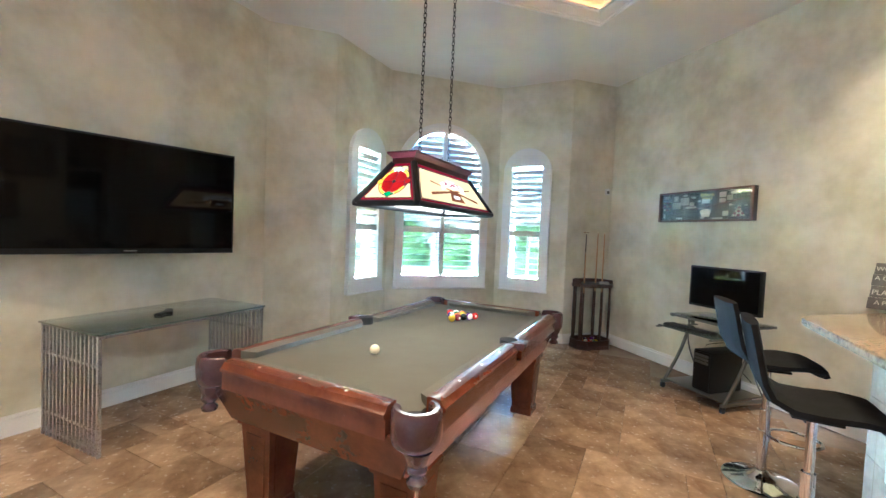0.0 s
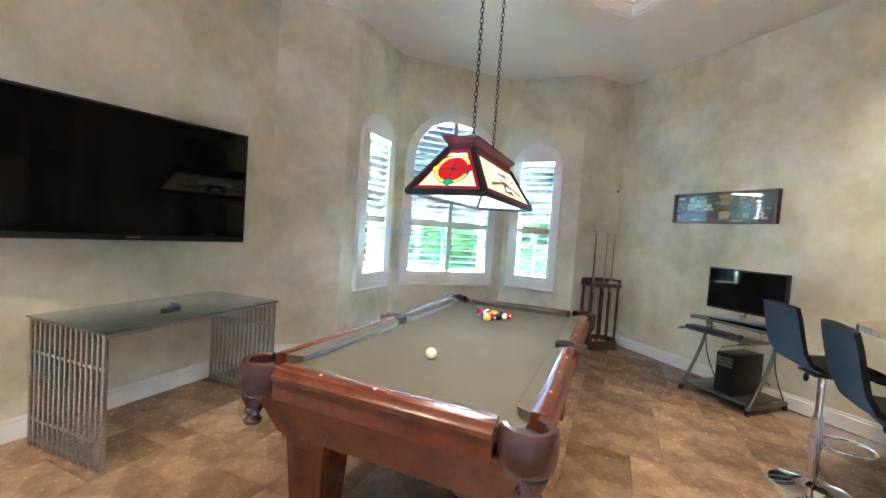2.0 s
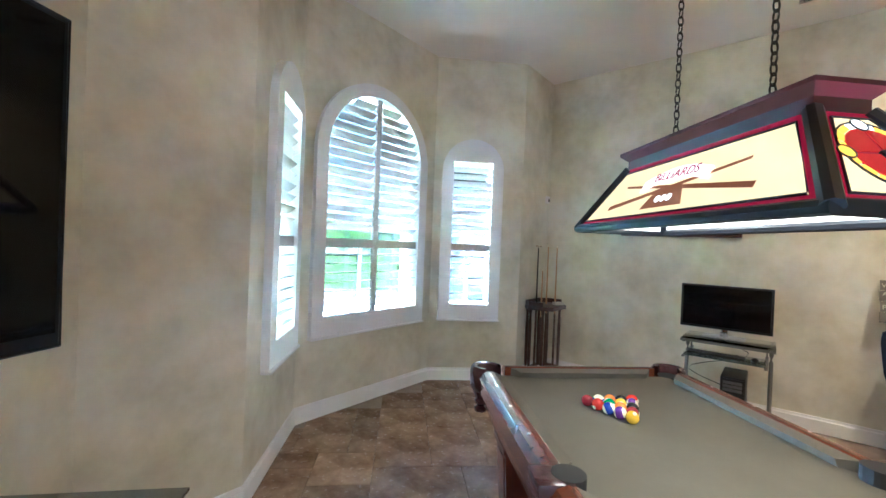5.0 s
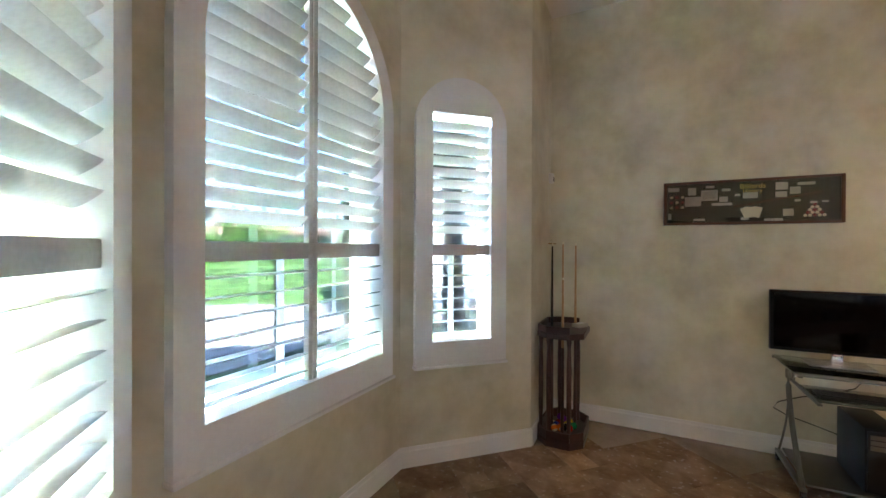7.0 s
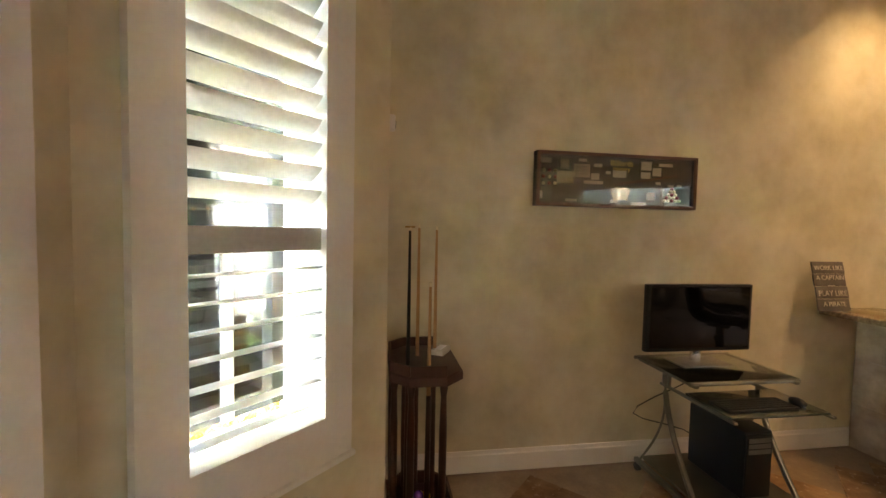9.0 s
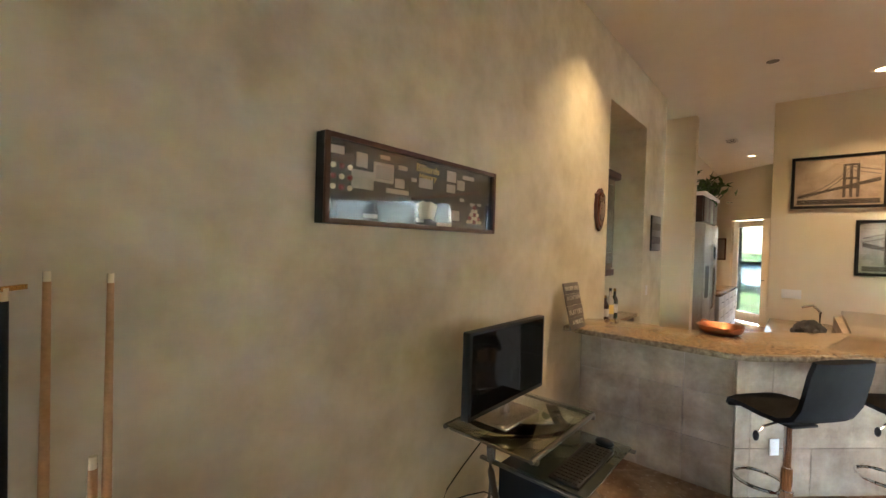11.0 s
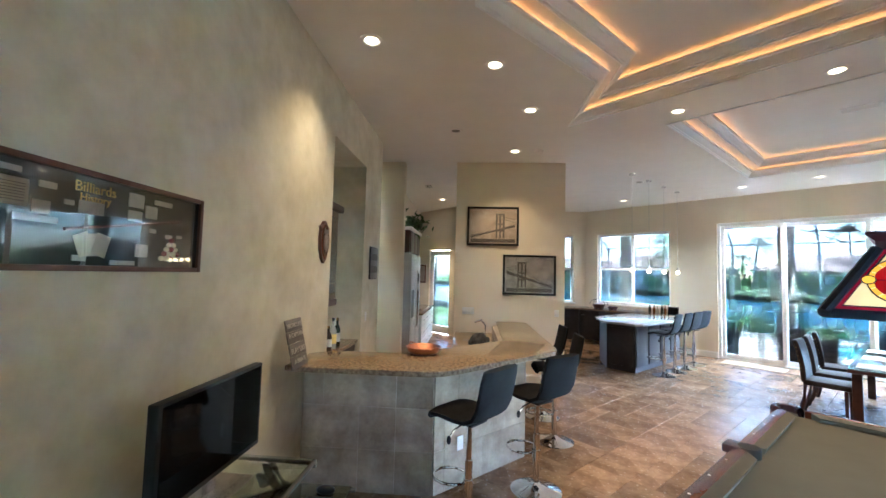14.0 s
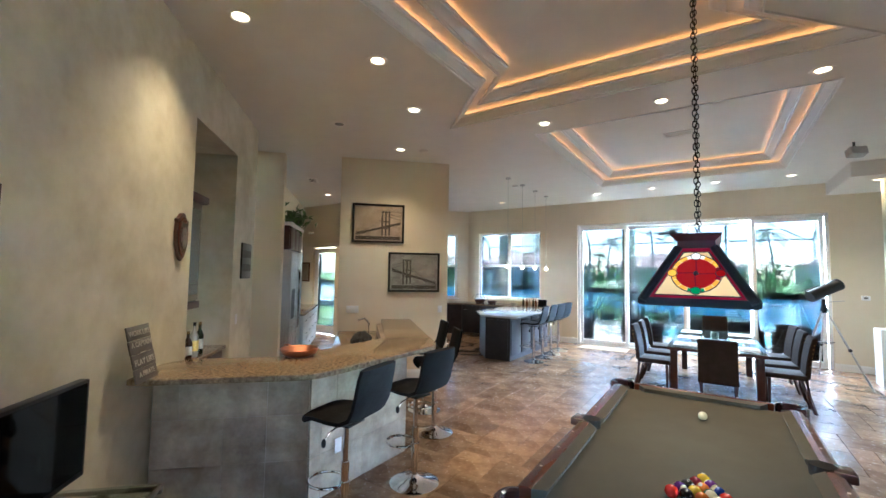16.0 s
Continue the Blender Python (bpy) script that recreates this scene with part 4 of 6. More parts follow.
for x, y, top, dark in ((-0.80, 5.97, 1.57, True), (-0.78, 5.85, 1.30, False), (-0.655, 6.03, 1.585, False), (-0.565, 5.98, 1.575, False)):
    q = thing("pool_cue", pose(x, y, 0.052), "dark pool cue standing in the rack" if dark else "maple pool cue standing in the rack", "pool cue", "cues in the rack")
    butt = min(0.72, top - 0.6)
    part("butt", cyl(0.0145, 0.0115, 0, butt, 12), DARKWOOD, q, "dark butt")
    part("shaft", cyl(0.0113, 0.0065, butt, top - 0.06, 12), BLACK if dark else CUEWOOD, q)
    part("ferrule", cyl(0.0064, 0.0062, top - 0.06, top - 0.04, 10), IVORY, q, "white ferrule")
    if dark:
        part("bridge_head", box((-0.035, -0.004, top - 0.045), (0.035, 0.004, top - 0.037)), BRASS, q, soft=False)
for i in range(14):
    a = i * 2.4
    r = 0.035 + 0.085 * ((i * 7) % 10) / 10
    name = BALL_COLOURS[i % 8][0]
    make_ball((-0.685 + r * math.cos(a), 5.965 + r * math.sin(a), 0.05 + 0.0286 + (0.03 if i % 4 == 3 else 0)), name, i % 3 == 1, name + " billiard ball lying in the rack's tray", i * 31, "balls in the rack")
bxs = thing("chalk_box", rack.matrix_basis @ pose(0.10, -0.11, 0.886, 0, 0, -30), "small pale box of chalk on the rack", "chalk box")
part("body", box((-0.06, -0.035, 0), (0.06, 0.035, 0.03), 0.002), PAPER, bxs)
part("lid_label", box((-0.045, -0.02, 0.0302), (0.045, 0.02, 0.032)), WHITE, bxs, soft=False)

# wall sensor beside the corner
sen = thing("alarm_sensor", along(BAY_E, K) @ pose(0.62, 0, 2.18), "small white alarm detector on the plaster wall", "detector")
part("housing", box((-0.028, -0.045, -0.045), (0.028, -0.002, 0.045), 0.01), WHITE, sen)
part("sensor_window", box((-0.02, -0.0485, -0.03), (0.02, -0.0455, 0.01), 0.001), GREYMETAL, sen)

# ---- bar ----
BARTOP = [(1.70, 4.15), (1.60, 4.09), (0.98, 3.47), (0.91, 3.40), (0.87, 3.30), (0.86, 3.18), (0.86, 1.92), (0.88, 1.84), (0.94, 1.77), (2.50, 0.21), (2.83, 0.52), (1.55, 1.84), (1.55, 3.12), (2.03, 3.60), (2.03, 3.82)]
bar = thing("bar_counter", pose(0, 0, 0), "stone-clad bar with a speckled granite top", "bar counter")
part("granite_top", prism(BARTOP, 1.012, 1.052, bevel=0.012), GRANITE, bar, "speckled brown granite top")
CORE = [(1.93, 3.90), (1.17, 3.14), (1.17, 1.98), (2.57, 0.58), (2.72, 0.73), (1.40, 2.06), (1.40, 3.04), (2.09, 3.73)]
part("carcass", prism(CORE, 0.0, 1.0115), BARSTONE, bar, soft=False)


def clad(p, q, rows, seed):
    """Stone tiles on one face of the bar, from p to q, the room on the right hand."""
    m = along(p, q)
    length, rnd = math.dist(p, q), random.Random(seed)
    h = 1.008 / rows
    for r in range(rows):
        u = 0.0
        first = True
        while u < length - 0.02:
            w = rnd.choice((0.3, 0.45, 0.6)) * (0.5 if first and r % 2 else 1)
            w = min(w, length - u)
            if length - u - w < 0.1:
                w = length - u
            d = 0.018 + rnd.uniform(0, 0.003)
            part("stone_tile", box((u + 0.0012, 0.0015, r * h + 0.002), (u + w - 0.0012, d, (r + 1) * h - 0.0005), 0.002), BARSTONE, bar, m=m, soft=False)
            u += w
            first = False


clad((1.17, 3.14), (1.93, 3.90), 3, 3)
clad((1.17, 1.98), (1.17, 3.14), 3, 5)
clad((2.57, 0.58), (1.17, 1.98), 3, 8)
out_ = thing("power_outlet", pose(1.146, 2.86, 0.35), "white wall socket on the bar's stone face", "socket")
part("plate", box((-0.006, -0.035, -0.057), (0, 0.035, 0.057), 0.003), WHITE, out_)
for z in (-0.022, 0.022):
    part("socket", cyl(0.015, 0.015, -0.001, 0.0015, 14, pose(-0.0065, 0, z, 0, 90, 0)), BASE, out_, soft=False)
low = thing("bar_sink_counter", pose(0, 0, 0), "low granite work counter with a sink behind the bar", "counter")
LOWTOP = [(1.57, 2.02), (1.60, 1.86), (2.68, 0.78), (3.06, 1.16), (2.0, 2.22), (1.57, 2.22)]
part("granite_top", prism(LOWTOP, 0.88, 0.915, bevel=0.008), GRANITE, low)
part("cabinet", prism([(1.60, 2.04), (1.63, 1.90), (2.69, 0.84), (3.0, 1.15), (1.98, 2.17), (1.60, 2.17)], 0, 0.879), DARKWOOD, low, soft=False)
part("faucet", tube([(2.35, 1.28, 0.916), (2.35, 1.28, 1.10), (2.39, 1.32, 1.16), (2.45, 1.38, 1.13)], 0.012, 8), CHROME, low)
tow = thing("dish_towel", pose(1.83, 1.93, 0.916, 0, 0, -45), "black and white cloth heaped on the work counter", "towel")
bm = bmesh.new()
bmesh.ops.create_icosphere(bm, subdivisions=4, radius=1)
for v in bm.verts:
    f = 1 + 0.35 * noise.noise(v.co * 2.3) + 0.12 * noise.noise(v.co * 7)
    v.co = Vector((v.co.x * 0.20 * f, v.co.y * 0.12 * f, max(0, v.co.z * 0.13 * f + 0.05)))
part("cloth", bm, material("black_cloth", (0.012, 0.012, 0.014), 0.9, second=(0.03, 0.03, 0.035), scale=12, fine=90, bump=0.3), tow)
for i in range(3):
    part("white_fold", ball(0.03, pose(-0.05 + i * 0.06, 0.02 * i, 0.15 - 0.012 * i) @ Matrix.Diagonal((1, 0.6, 0.5, 1)), 10, 6), IVORY, tow)
pan = thing("copper_pan", pose(1.47, 3.02, 1.053), "shallow copper pan with two handles on the granite", "pan")
part("bowl", lathe([(0.0, 0.0), (0.10, 0.0), (0.135, 0.02), (0.15, 0.06), (0.158, 0.062), (0.15, 0.066), (0.142, 0.06), (0.128, 0.026), (0.10, 0.01), (0.0, 0.01)], 32), COPPER, pan)
for sx in (1, -1):
    part("loop_handle", tube([(sx * (0.148 + 0.035 * math.sin(math.pi * i / 8)), -0.045 + 0.09 * i / 8, 0.05 + 0.025 * math.sin(math.pi * i / 8)) for i in range(9)], 0.006, 6), COPPER, pan)

# slate sign leaning on the wall
SLATE = material("grey_painted_board", (0.10, 0.09, 0.085), 0.7, second=(0.16, 0.145, 0.135), scale=9, fine=80, bump=0.15)
sign = thing("wooden_sign", MB @ pose(3.12, -0.135, 1.0535, -13, 0, 0), "grey wooden sign with white lettering leaning on the wall", "sign")
for i in range(4):
    part("board", box((-0.135 + 0.004 * (i % 2), -0.012, 0.002 + i * 0.088), (0.135 - 0.005 * ((i + 1) % 2), 0.0, 0.088 + i * 0.088), 0.003), SLATE, sign)
for i, (txt, size) in enumerate((("WORK LIKE", 0.046), ("A CAPTAIN", 0.046), ("PLAY LIKE", 0.054), ("A PIRATE", 0.046))):
    words("lettering", txt, size, pose(0, -0.0145, (0.305, 0.235, 0.125, 0.05)[i], 90), PAPER, sign, "white lettering")
part("rule", box((-0.03, -0.0145, 0.178), (0.03, -0.0125, 0.183)), PAPER, sign, soft=False)

# shield plaque
shield = thing("shield_plaque", MB @ pose(3.81, 0, 2.026), "dark wooden shield plaque with a metal crest", "plaque")
SH = [(0, -0.20), (0.05, -0.16), (0.095, -0.07), (0.105, 0.03), (0.09, 0.10), (0.105, 0.13), (0.06, 0.15), (0.03, 0.18), (0, 0.19)]
SHP = SH + [(-x, z) for x, z in SH[-2:0:-1]]
part("board", panel(SHP, -0.028, -0.003), DARKWOOD, shield, soft=False)
part("raised_board", panel([(x * 0.82, z * 0.82) for x, z in SHP], -0.036, -0.0285), WOOD, shield, soft=False)
part("crest", panel([(x * 0.45, z * 0.45 - 0.01) for x, z in SHP], -0.045, -0.0365), STEEL, shield, "silver crest", soft=False)
part("crest_top", panel([(-0.06, 0.07), (0.06, 0.07), (0.045, 0.12), (0.0, 0.10), (-0.045, 0.12)], -0.043, -0.0365), GREYMETAL, shield, soft=False)
ws = thing("wall_board", MB @ pose(5.74, 0, 1.88), "grey slatted wooden board sign on the wall", "wall sign")
part("back_frame", box((-0.20, -0.02, -0.22), (0.20, -0.003, 0.22), 0.003), BLACK, ws)
for i in range(5):
    part("board", box((-0.192, -0.028, -0.21 + i * 0.085), (0.192, -0.0205, -0.13 + i * 0.085), 0.002), SLATE if i % 2 else GREYMETAL, ws)
lsw = thing("light_switch", MB @ pose(5.46, 0, 1.18), "white light switch plate on the wall", "switch")
part("plate", box((-0.036, -0.008, -0.058), (0.036, -0.002, 0.058), 0.002), WHITE, lsw)
part("rocker", box((-0.014, -0.012, -0.03), (0.014, -0.0082, 0.03), 0.002), WHITE, lsw)

# niche: base cabinet, wall cabinet, bottles
n0, n1 = NICHE
nb = thing("niche_cabinet", MB @ pose(n0, 0, 0), "dark cabinet with a granite top in the bar niche", "cabinet")
part("body", box((0.004, 0.08, 0.0), (n1 - n0 - 0.004, 0.745, 0.875)), DARKWOOD, nb, soft=False)
part("granite_top", box((0.004, 0.03, 0.876), (n1 - n0 - 0.004, 0.745, 0.915), 0.006), GRANITE, nb)
for i in range(2):
    w = (n1 - n0 - 0.03) / 2
    d = part("door", box((0.012 + i * w, 0.06, 0.08), (0.004 + (i + 1) * w, 0.079, 0.86), 0.003), DARKWOOD, nb)
    part("handle", tube([(0.55 + i * 0.1, 0.04, 0.6), (0.55 + i * 0.1, 0.04, 0.74)], 0.006, 6), STEEL, d)
OLIVE = material("olive_grey_cabinet_paint", (0.16, 0.145, 0.10), 0.5, second=(0.20, 0.18, 0.13), scale=6)
uc = thing("wall_cabinet", MB @ pose(n0, 0, 0), "dark wall cabinet with a glass door in the niche", "cabinet")
part("body", box((0.004, 0.16, 1.45), (0.62, 0.745, 2.42)), OLIVE, uc, soft=False)
part("cornice", box((0.004, 0.10, 2.42), (0.70, 0.745, 2.50), 0.02), DARKWOOD, uc, "dark wooden cornice")
part("bottom_rail", box((0.004, 0.13, 1.38), (0.64, 0.745, 1.449), 0.01), DARKWOOD, uc)
for i in range(2):
    d = part("door", box((0.012 + i * 0.305, 0.14, 1.46), (0.31 + i * 0.305, 0.159, 2.41), 0.004), OLIVE, uc)
    part("pane", box((0.05 + i * 0.305, 0.136, 1.52), (0.27 + i * 0.305, 0.1395, 2.35)), DARKGLASS, d, "grey glass pane", soft=False)
    part("glazing_bar", box((0.05 + i * 0.305, 0.131, 1.62), (0.27 + i * 0.305, 0.1355, 1.632)), OLIVE, d, soft=False)
jug = thing("ceramic_pitcher", MB @ pose(n0 + 0.42, 0.36, 2.501), "white patterned ceramic pitcher on the wall cabinet", "pitcher")
part("body", lathe([(0.05, 0), (0.07, 0.02), (0.09, 0.10), (0.07, 0.19), (0.045, 0.25), (0.055, 0.30), (0.045, 0.30)], 20), PAPER, jug)
part("handle", tube([(0.08 + 0.05 * math.sin(math.pi * i / 8), 0, 0.10 + 0.17 * i / 8) for i in range(9)], 0.008, 6), PAPER, jug)
BOTTLE = {n: material("bottle_" + n, c, 0.08, coat=0.5) for n, c in (("amber", (0.10, 0.035, 0.008)), ("green", (0.01, 0.025, 0.012)), ("clear", (0.35, 0.33, 0.28)), ("brown", (0.03, 0.012, 0.006)))}
rnd = random.Random(4)
for i in range(9):
    kind = ("green", "amber", "brown", "clear")[i % 4]
    h = rnd.uniform(0.26, 0.34)
    b = thing("liquor_bottle", MB @ pose(n0 + 0.10 + (i % 5) * 0.14, 0.12 + (i // 5) * 0.13, 0.9155), kind + " glass liquor bottle with a paper label", "bottle", "bottles in the niche")
    r = rnd.uniform(0.034, 0.042)
    part("glass_body", lathe([(r * 0.9, 0), (r, 0.01), (r, h * 0.6), (r * 0.75, h * 0.68), (0.013, h * 0.78), (0.013, h * 0.95)], 16), BOTTLE[kind], b)
    part("cap", cyl(0.0145, 0.0145, h * 0.9, h, 12), BLACK if i % 2 else BRASS, b)
    part("paper_label", cyl(r + 0.0008, r + 0.0008, h * 0.18, h * 0.48, 16), PAPER if i % 3 else GOLD, b)

# ---- bar stools ----
def make_stool(m, label, group, seat=0.77):
    t = thing("bar_stool", m, label, "bar stool", group)
    part("base", lathe([(0.0, 0.0), (0.205, 0.0), (0.208, 0.006), (0.19, 0.014), (0.11, 0.03), (0.05, 0.055), (0.032, 0.075), (0.0, 0.075)], 36), CHROME, t, "round chrome base")
    part("column", cyl(0.028, 0.028, 0.07, 0.46, 18), CHROME, t, "chrome column")
    part("piston", cyl(0.019, 0.019, 0.46, seat - 0.05, 16), CHROME, t)
    part("footrest", tube([(0.02 + 0.135 * (1 - math.cos(2 * math.pi * i / 24)), 0.125 * math.sin(2 * math.pi * i / 24), 0.30) for i in range(24)], 0.010, 8, True), CHROME, t, "chrome footrest ring")
    part("footrest_collar", cyl(0.036, 0.036, 0.27, 0.33, 18), CHROME, t)
    part("seat_plate", box((-0.09, -0.09, seat - 0.05), (0.09, 0.09, seat - 0.036), 0.004), BLACK, t)
    lev = part("lever", tube([(0.02, 0.04, seat - 0.055), (0.02, 0.15, seat - 0.075), (0.02, 0.19, seat - 0.11)], 0.006, 6), CHROME, t)
    part("lever_grip", ball(0.02, pose(0.02, 0.20, seat - 0.125) @ Matrix.Diagonal((0.8, 0.8, 1.5, 1)), 10, 6), BLACK, lev)
    # one bent shell: the seat sweeps up into the back
    prof = [(0.215, seat - 0.02), (0.20, seat + 0.012), (0.12, seat + 0.018), (0.0, seat + 0.008), (-0.10, seat + 0.010), (-0.17, seat + 0.045), (-0.205, seat + 0.11), (-0.225, seat + 0.20), (-0.245, seat + 0.30), (-0.258, seat + 0.365)]
    n = len(prof)
    nor = []
    for i in range(n):
        a, b = Vector(prof[max(0, i - 1)]), Vector(prof[min(n - 1, i + 1)])
        d = (b - a).normalized()
        nor.append(Vector((d.y, -d.x)) if True else None)

    def shell(i0, i1, half, thick):
        bm = bmesh.new()
        grid = []
        for i in range(i0, i1 + 1):
            row = []
            x, z = prof[i]
            off = nor[i] * thick
            w = half * (0.93 if i in (0, n - 1) else 1.0)
            dish = 0.012 if 1 <= i <= 4 else 0.006
            for s in (0, 1):
                for k in range(7):
                    y = w * (k / 3 - 1)
                    e = 1 - (k / 3 - 1) ** 4
                    o = nor[i] * (-thick * 0.5 if s == 0 else thick * 0.5) * (0.45 + 0.55 * e)
                    row.append(bm.verts.new((x - o.x, y, z - o.y)))
            grid.append(row)
        for a, b in zip(grid, grid[1:]):
            for k in range(6):
                bm.faces.new((a[k], a[k + 1], b[k + 1], b[k]))
                bm.faces.new((a[7 + k], b[7 + k], b[8 + k], a[8 + k]))
            bm.faces.new((a[0], b[0], b[7], a[7]))
            bm.faces.new((a[6], a[13], b[13], b[6]))
        for row in (grid[0], grid[-1]):
            for k in range(6):
                bm.faces.new((row[k], row[7 + k], row[8 + k], row[k + 1]))
        return bm

    part("seat", shell(0, 5, 0.205, 0.055), LEATHER, t, "black leather seat")
    part("backrest", shell(5, n - 1, 0.205, 0.05), LEATHER, t, "black leather backrest")
    part("seam", tube([(-0.192, -0.2, seat + 0.112), (-0.190, 0.2, seat + 0.112)], 0.003, 6), LEATHER, t)
    return t


st = make_stool(pose(0.70, 3.20, 0, 0, 0, 8), "black leather bar stool on a chrome pedestal beside the bar", "stools at the bar")
copy_thing(st, pose(0.70, 2.41, 0, 0, 0, -4))
copy_thing(st, pose(1.19, 1.42, 0, 0, 0, 44))
copy_thing(st, pose(1.72, 0.88, 0, 0, 0, 47))

# ---- framed bridge pictures ----
CHAR = material("charcoal_print", (0.055, 0.042, 0.035), 0.5)
SEPIA = material("sepia_print", (0.26, 0.20, 0.155), 0.55, second=(0.40, 0.33, 0.27), scale=7, fine=60)


def bridge_picture(u, z, w, h, sepia, flip):
    t = thing("framed_picture", MP @ pose(u, 0, z), "black-framed sepia print of a suspension bridge", "picture", "bridge pictures")
    fb = bmesh.new()
    for lo, hi in (((-w / 2, -0.03, -h / 2), (-w / 2 + 0.035, -0.003, h / 2)), ((w / 2 - 0.035, -0.03, -h / 2), (w / 2, -0.003, h / 2)), ((-w / 2 + 0.0352, -0.03, -h / 2), (w / 2 - 0.0352, -0.003, -h / 2 + 0.035)), ((-w / 2 + 0.0352, -0.03, h / 2 - 0.035), (w / 2 - 0.0352, -0.003, h / 2))):
        add_box(fb, lo, hi, 0.003)
    part("frame", fb, BLACK, t, "black frame")
    part("print", box((-w / 2 + 0.036, -0.018, -h / 2 + 0.036), (w / 2 - 0.036, -0.012, h / 2 - 0.036)), sepia, t, soft=False)
    f = -1 if flip else 1
    tx = f * 0.14 * w
    for dx in (-0.06, 0.0, 0.06):
        part("bridge_pier", box((tx + dx - 0.014, -0.0215, -0.30 * h), (tx + dx + 0.014, -0.0185, 0.30 * h)), CHAR, t, soft=False)
    for zz in (0.30, 0.05, -0.12):
        part("bridge_beam", box((tx - 0.075, -0.0220, zz * h - 0.014), (tx + 0.075, -0.0187, zz * h + 0.014)), CHAR, t, soft=False)
    x0, x1 = -0.43 * w, 0.43 * w
    part("bridge_deck", panel([(x0, -0.30 * h), (x1, -0.02 * h), (x1, 0.05 * h), (x0, -0.26 * h)] if not flip else [(x0, 0.02 * h), (x1, -0.30 * h), (x1, -0.26 * h), (x0, 0.10 * h)], -0.0225, -0.0190), CHAR, t, soft=False)
    for zz in (0.27, 0.20):
        cable = [(tx + f * -0.57 * w * k / 8, -0.020, zz * h - 0.50 * h * (1 - (1 - k / 8) ** 2)) for k in range(9)]
        part("bridge_cable", tube([c for c in cable if abs(c[0]) < 0.44 * w], 0.004, 4), CHAR, t)
        part("bridge_cable", tube([(tx, -0.020, zz * h), (f * 0.43 * w, -0.020, zz * h - 0.1 * h)], 0.004, 4), CHAR, t)
    part("shore", box((x0, -0.0212, -0.42 * h), (x1, -0.0188, -0.33 * h)), CHAR, t, soft=False)
    p = part("pane", box((-w / 2 + 0.036, -0.0265, -h / 2 + 0.036), (w / 2 - 0.036, -0.0245, h / 2 - 0.036)), PICTUREGLASS, t, soft=False)
    p.visible_shadow = False


bridge_picture(0.63, 2.59, 0.87, 0.66, SEPIA, False)
bridge_picture(1.25, 1.775, 0.88, 0.67, material("grey_sepia_print", (0.17, 0.15, 0.14), 0.55, second=(0.30, 0.27, 0.25), scale=6, fine=60), True)
for u, w in ((0.24, 0.20), (1.71, 0.075)):
    sp = thing("light_switch", MP @ pose(u, 0, 1.15), "white light switch plate on the cream wall", "switch")
    part("plate", box((-w / 2, -0.008, -0.058), (w / 2, -0.002, 0.058), 0.002), WHITE, sp)
    for k in range(max(1, int(w / 0.05))):
        part("rocker", box((-w / 2 + 0.012 + k * 0.048, -0.012, -0.03), (-w / 2 + 0.042 + k * 0.048, -0.0082, 0.03), 0.002), WHITE, sp)

# ---- kitchen passage ----
KM = along((4.10, 2.15), (9.0, -2.75))
fridge = thing("refrigerator", KM @ pose(1.05, -0.27, 0), "tall stainless steel refrigerator with a dispenser", "refrigerator")
part("body", box((0, -0.28, 0.02), (1.30, 0.26, 2.12), 0.01), STEEL, fridge)
for i in range(2):
    d = part("door", box((0.006 + i * 0.65, -0.325, 0.10), (0.644 + i * 0.65, -0.281, 2.10), 0.008), STEEL, fridge)
    part("handle", tube([(0.60 + i * 0.10, -0.345, 0.75), (0.60 + i * 0.10, -0.365, 0.80), (0.60 + i * 0.10, -0.365, 1.75), (0.60 + i * 0.10, -0.345, 1.80)], 0.012, 8), CHROME, d)
part("dispenser", box((0.14, -0.328, 0.95), (0.46, -0.3255, 1.45), 0.001), BLACK, fridge, "black dispenser", soft=False)
over = thing("kitchen_wall_cabinet", KM @ pose(1.05, -0.27, 2.125), "dark wooden cabinet above the refrigerator", "cabinet")
part("body", box((0, -0.28, 0), (1.30, 0.26, 0.40)), DARKWOOD, over, soft=False)
part("cornice", box((-0.03, -0.33, 0.40), (1.33, 0.26, 0.46), 0.015), WHITE, over)
for i in range(3):
    part("door", box((0.01 + i * 0.43, -0.302, 0.01), (0.43 + i * 0.43, -0.281, 0.39), 0.004), DARKWOOD, over)
KWHITE = material("white_cabinet_paint", (0.75, 0.75, 0.74), 0.4)
for j in range(4):
    kc = thing("kitchen_cabinet", KM @ pose(2.42 + j * 0.62, -0.62, 0), "white kitchen base cabinet with dark handles", "cabinet", "white kitchen cabinets")
    part("body", box((0.002, 0, 0.09), (0.618, 0.61, 0.88)), KWHITE, kc, soft=False)
    for k in range(3):
        d = part("drawer", box((0.01, -0.02, 0.10 + k * 0.26), (0.61, -0.001, 0.35 + k * 0.26), 0.003), KWHITE, kc)
        part("handle", tube([(0.22, -0.04, 0.24 + k * 0.26), (0.40, -0.04, 0.24 + k * 0.26)], 0.007, 6), BLACK, d)
kt = thing("kitchen_worktop", KM @ pose(2.42, -0.66, 0.881), "dark granite kitchen worktop", "worktop")
part("slab", box((0, 0, 0), (2.50, 0.65, 0.04), 0.006), GRANITE, kt)
LEAFY = material("houseplant_leaves", (0.03, 0.08, 0.02), 0.5, second=(0.08, 0.15, 0.04), scale=9, vary=0.3)


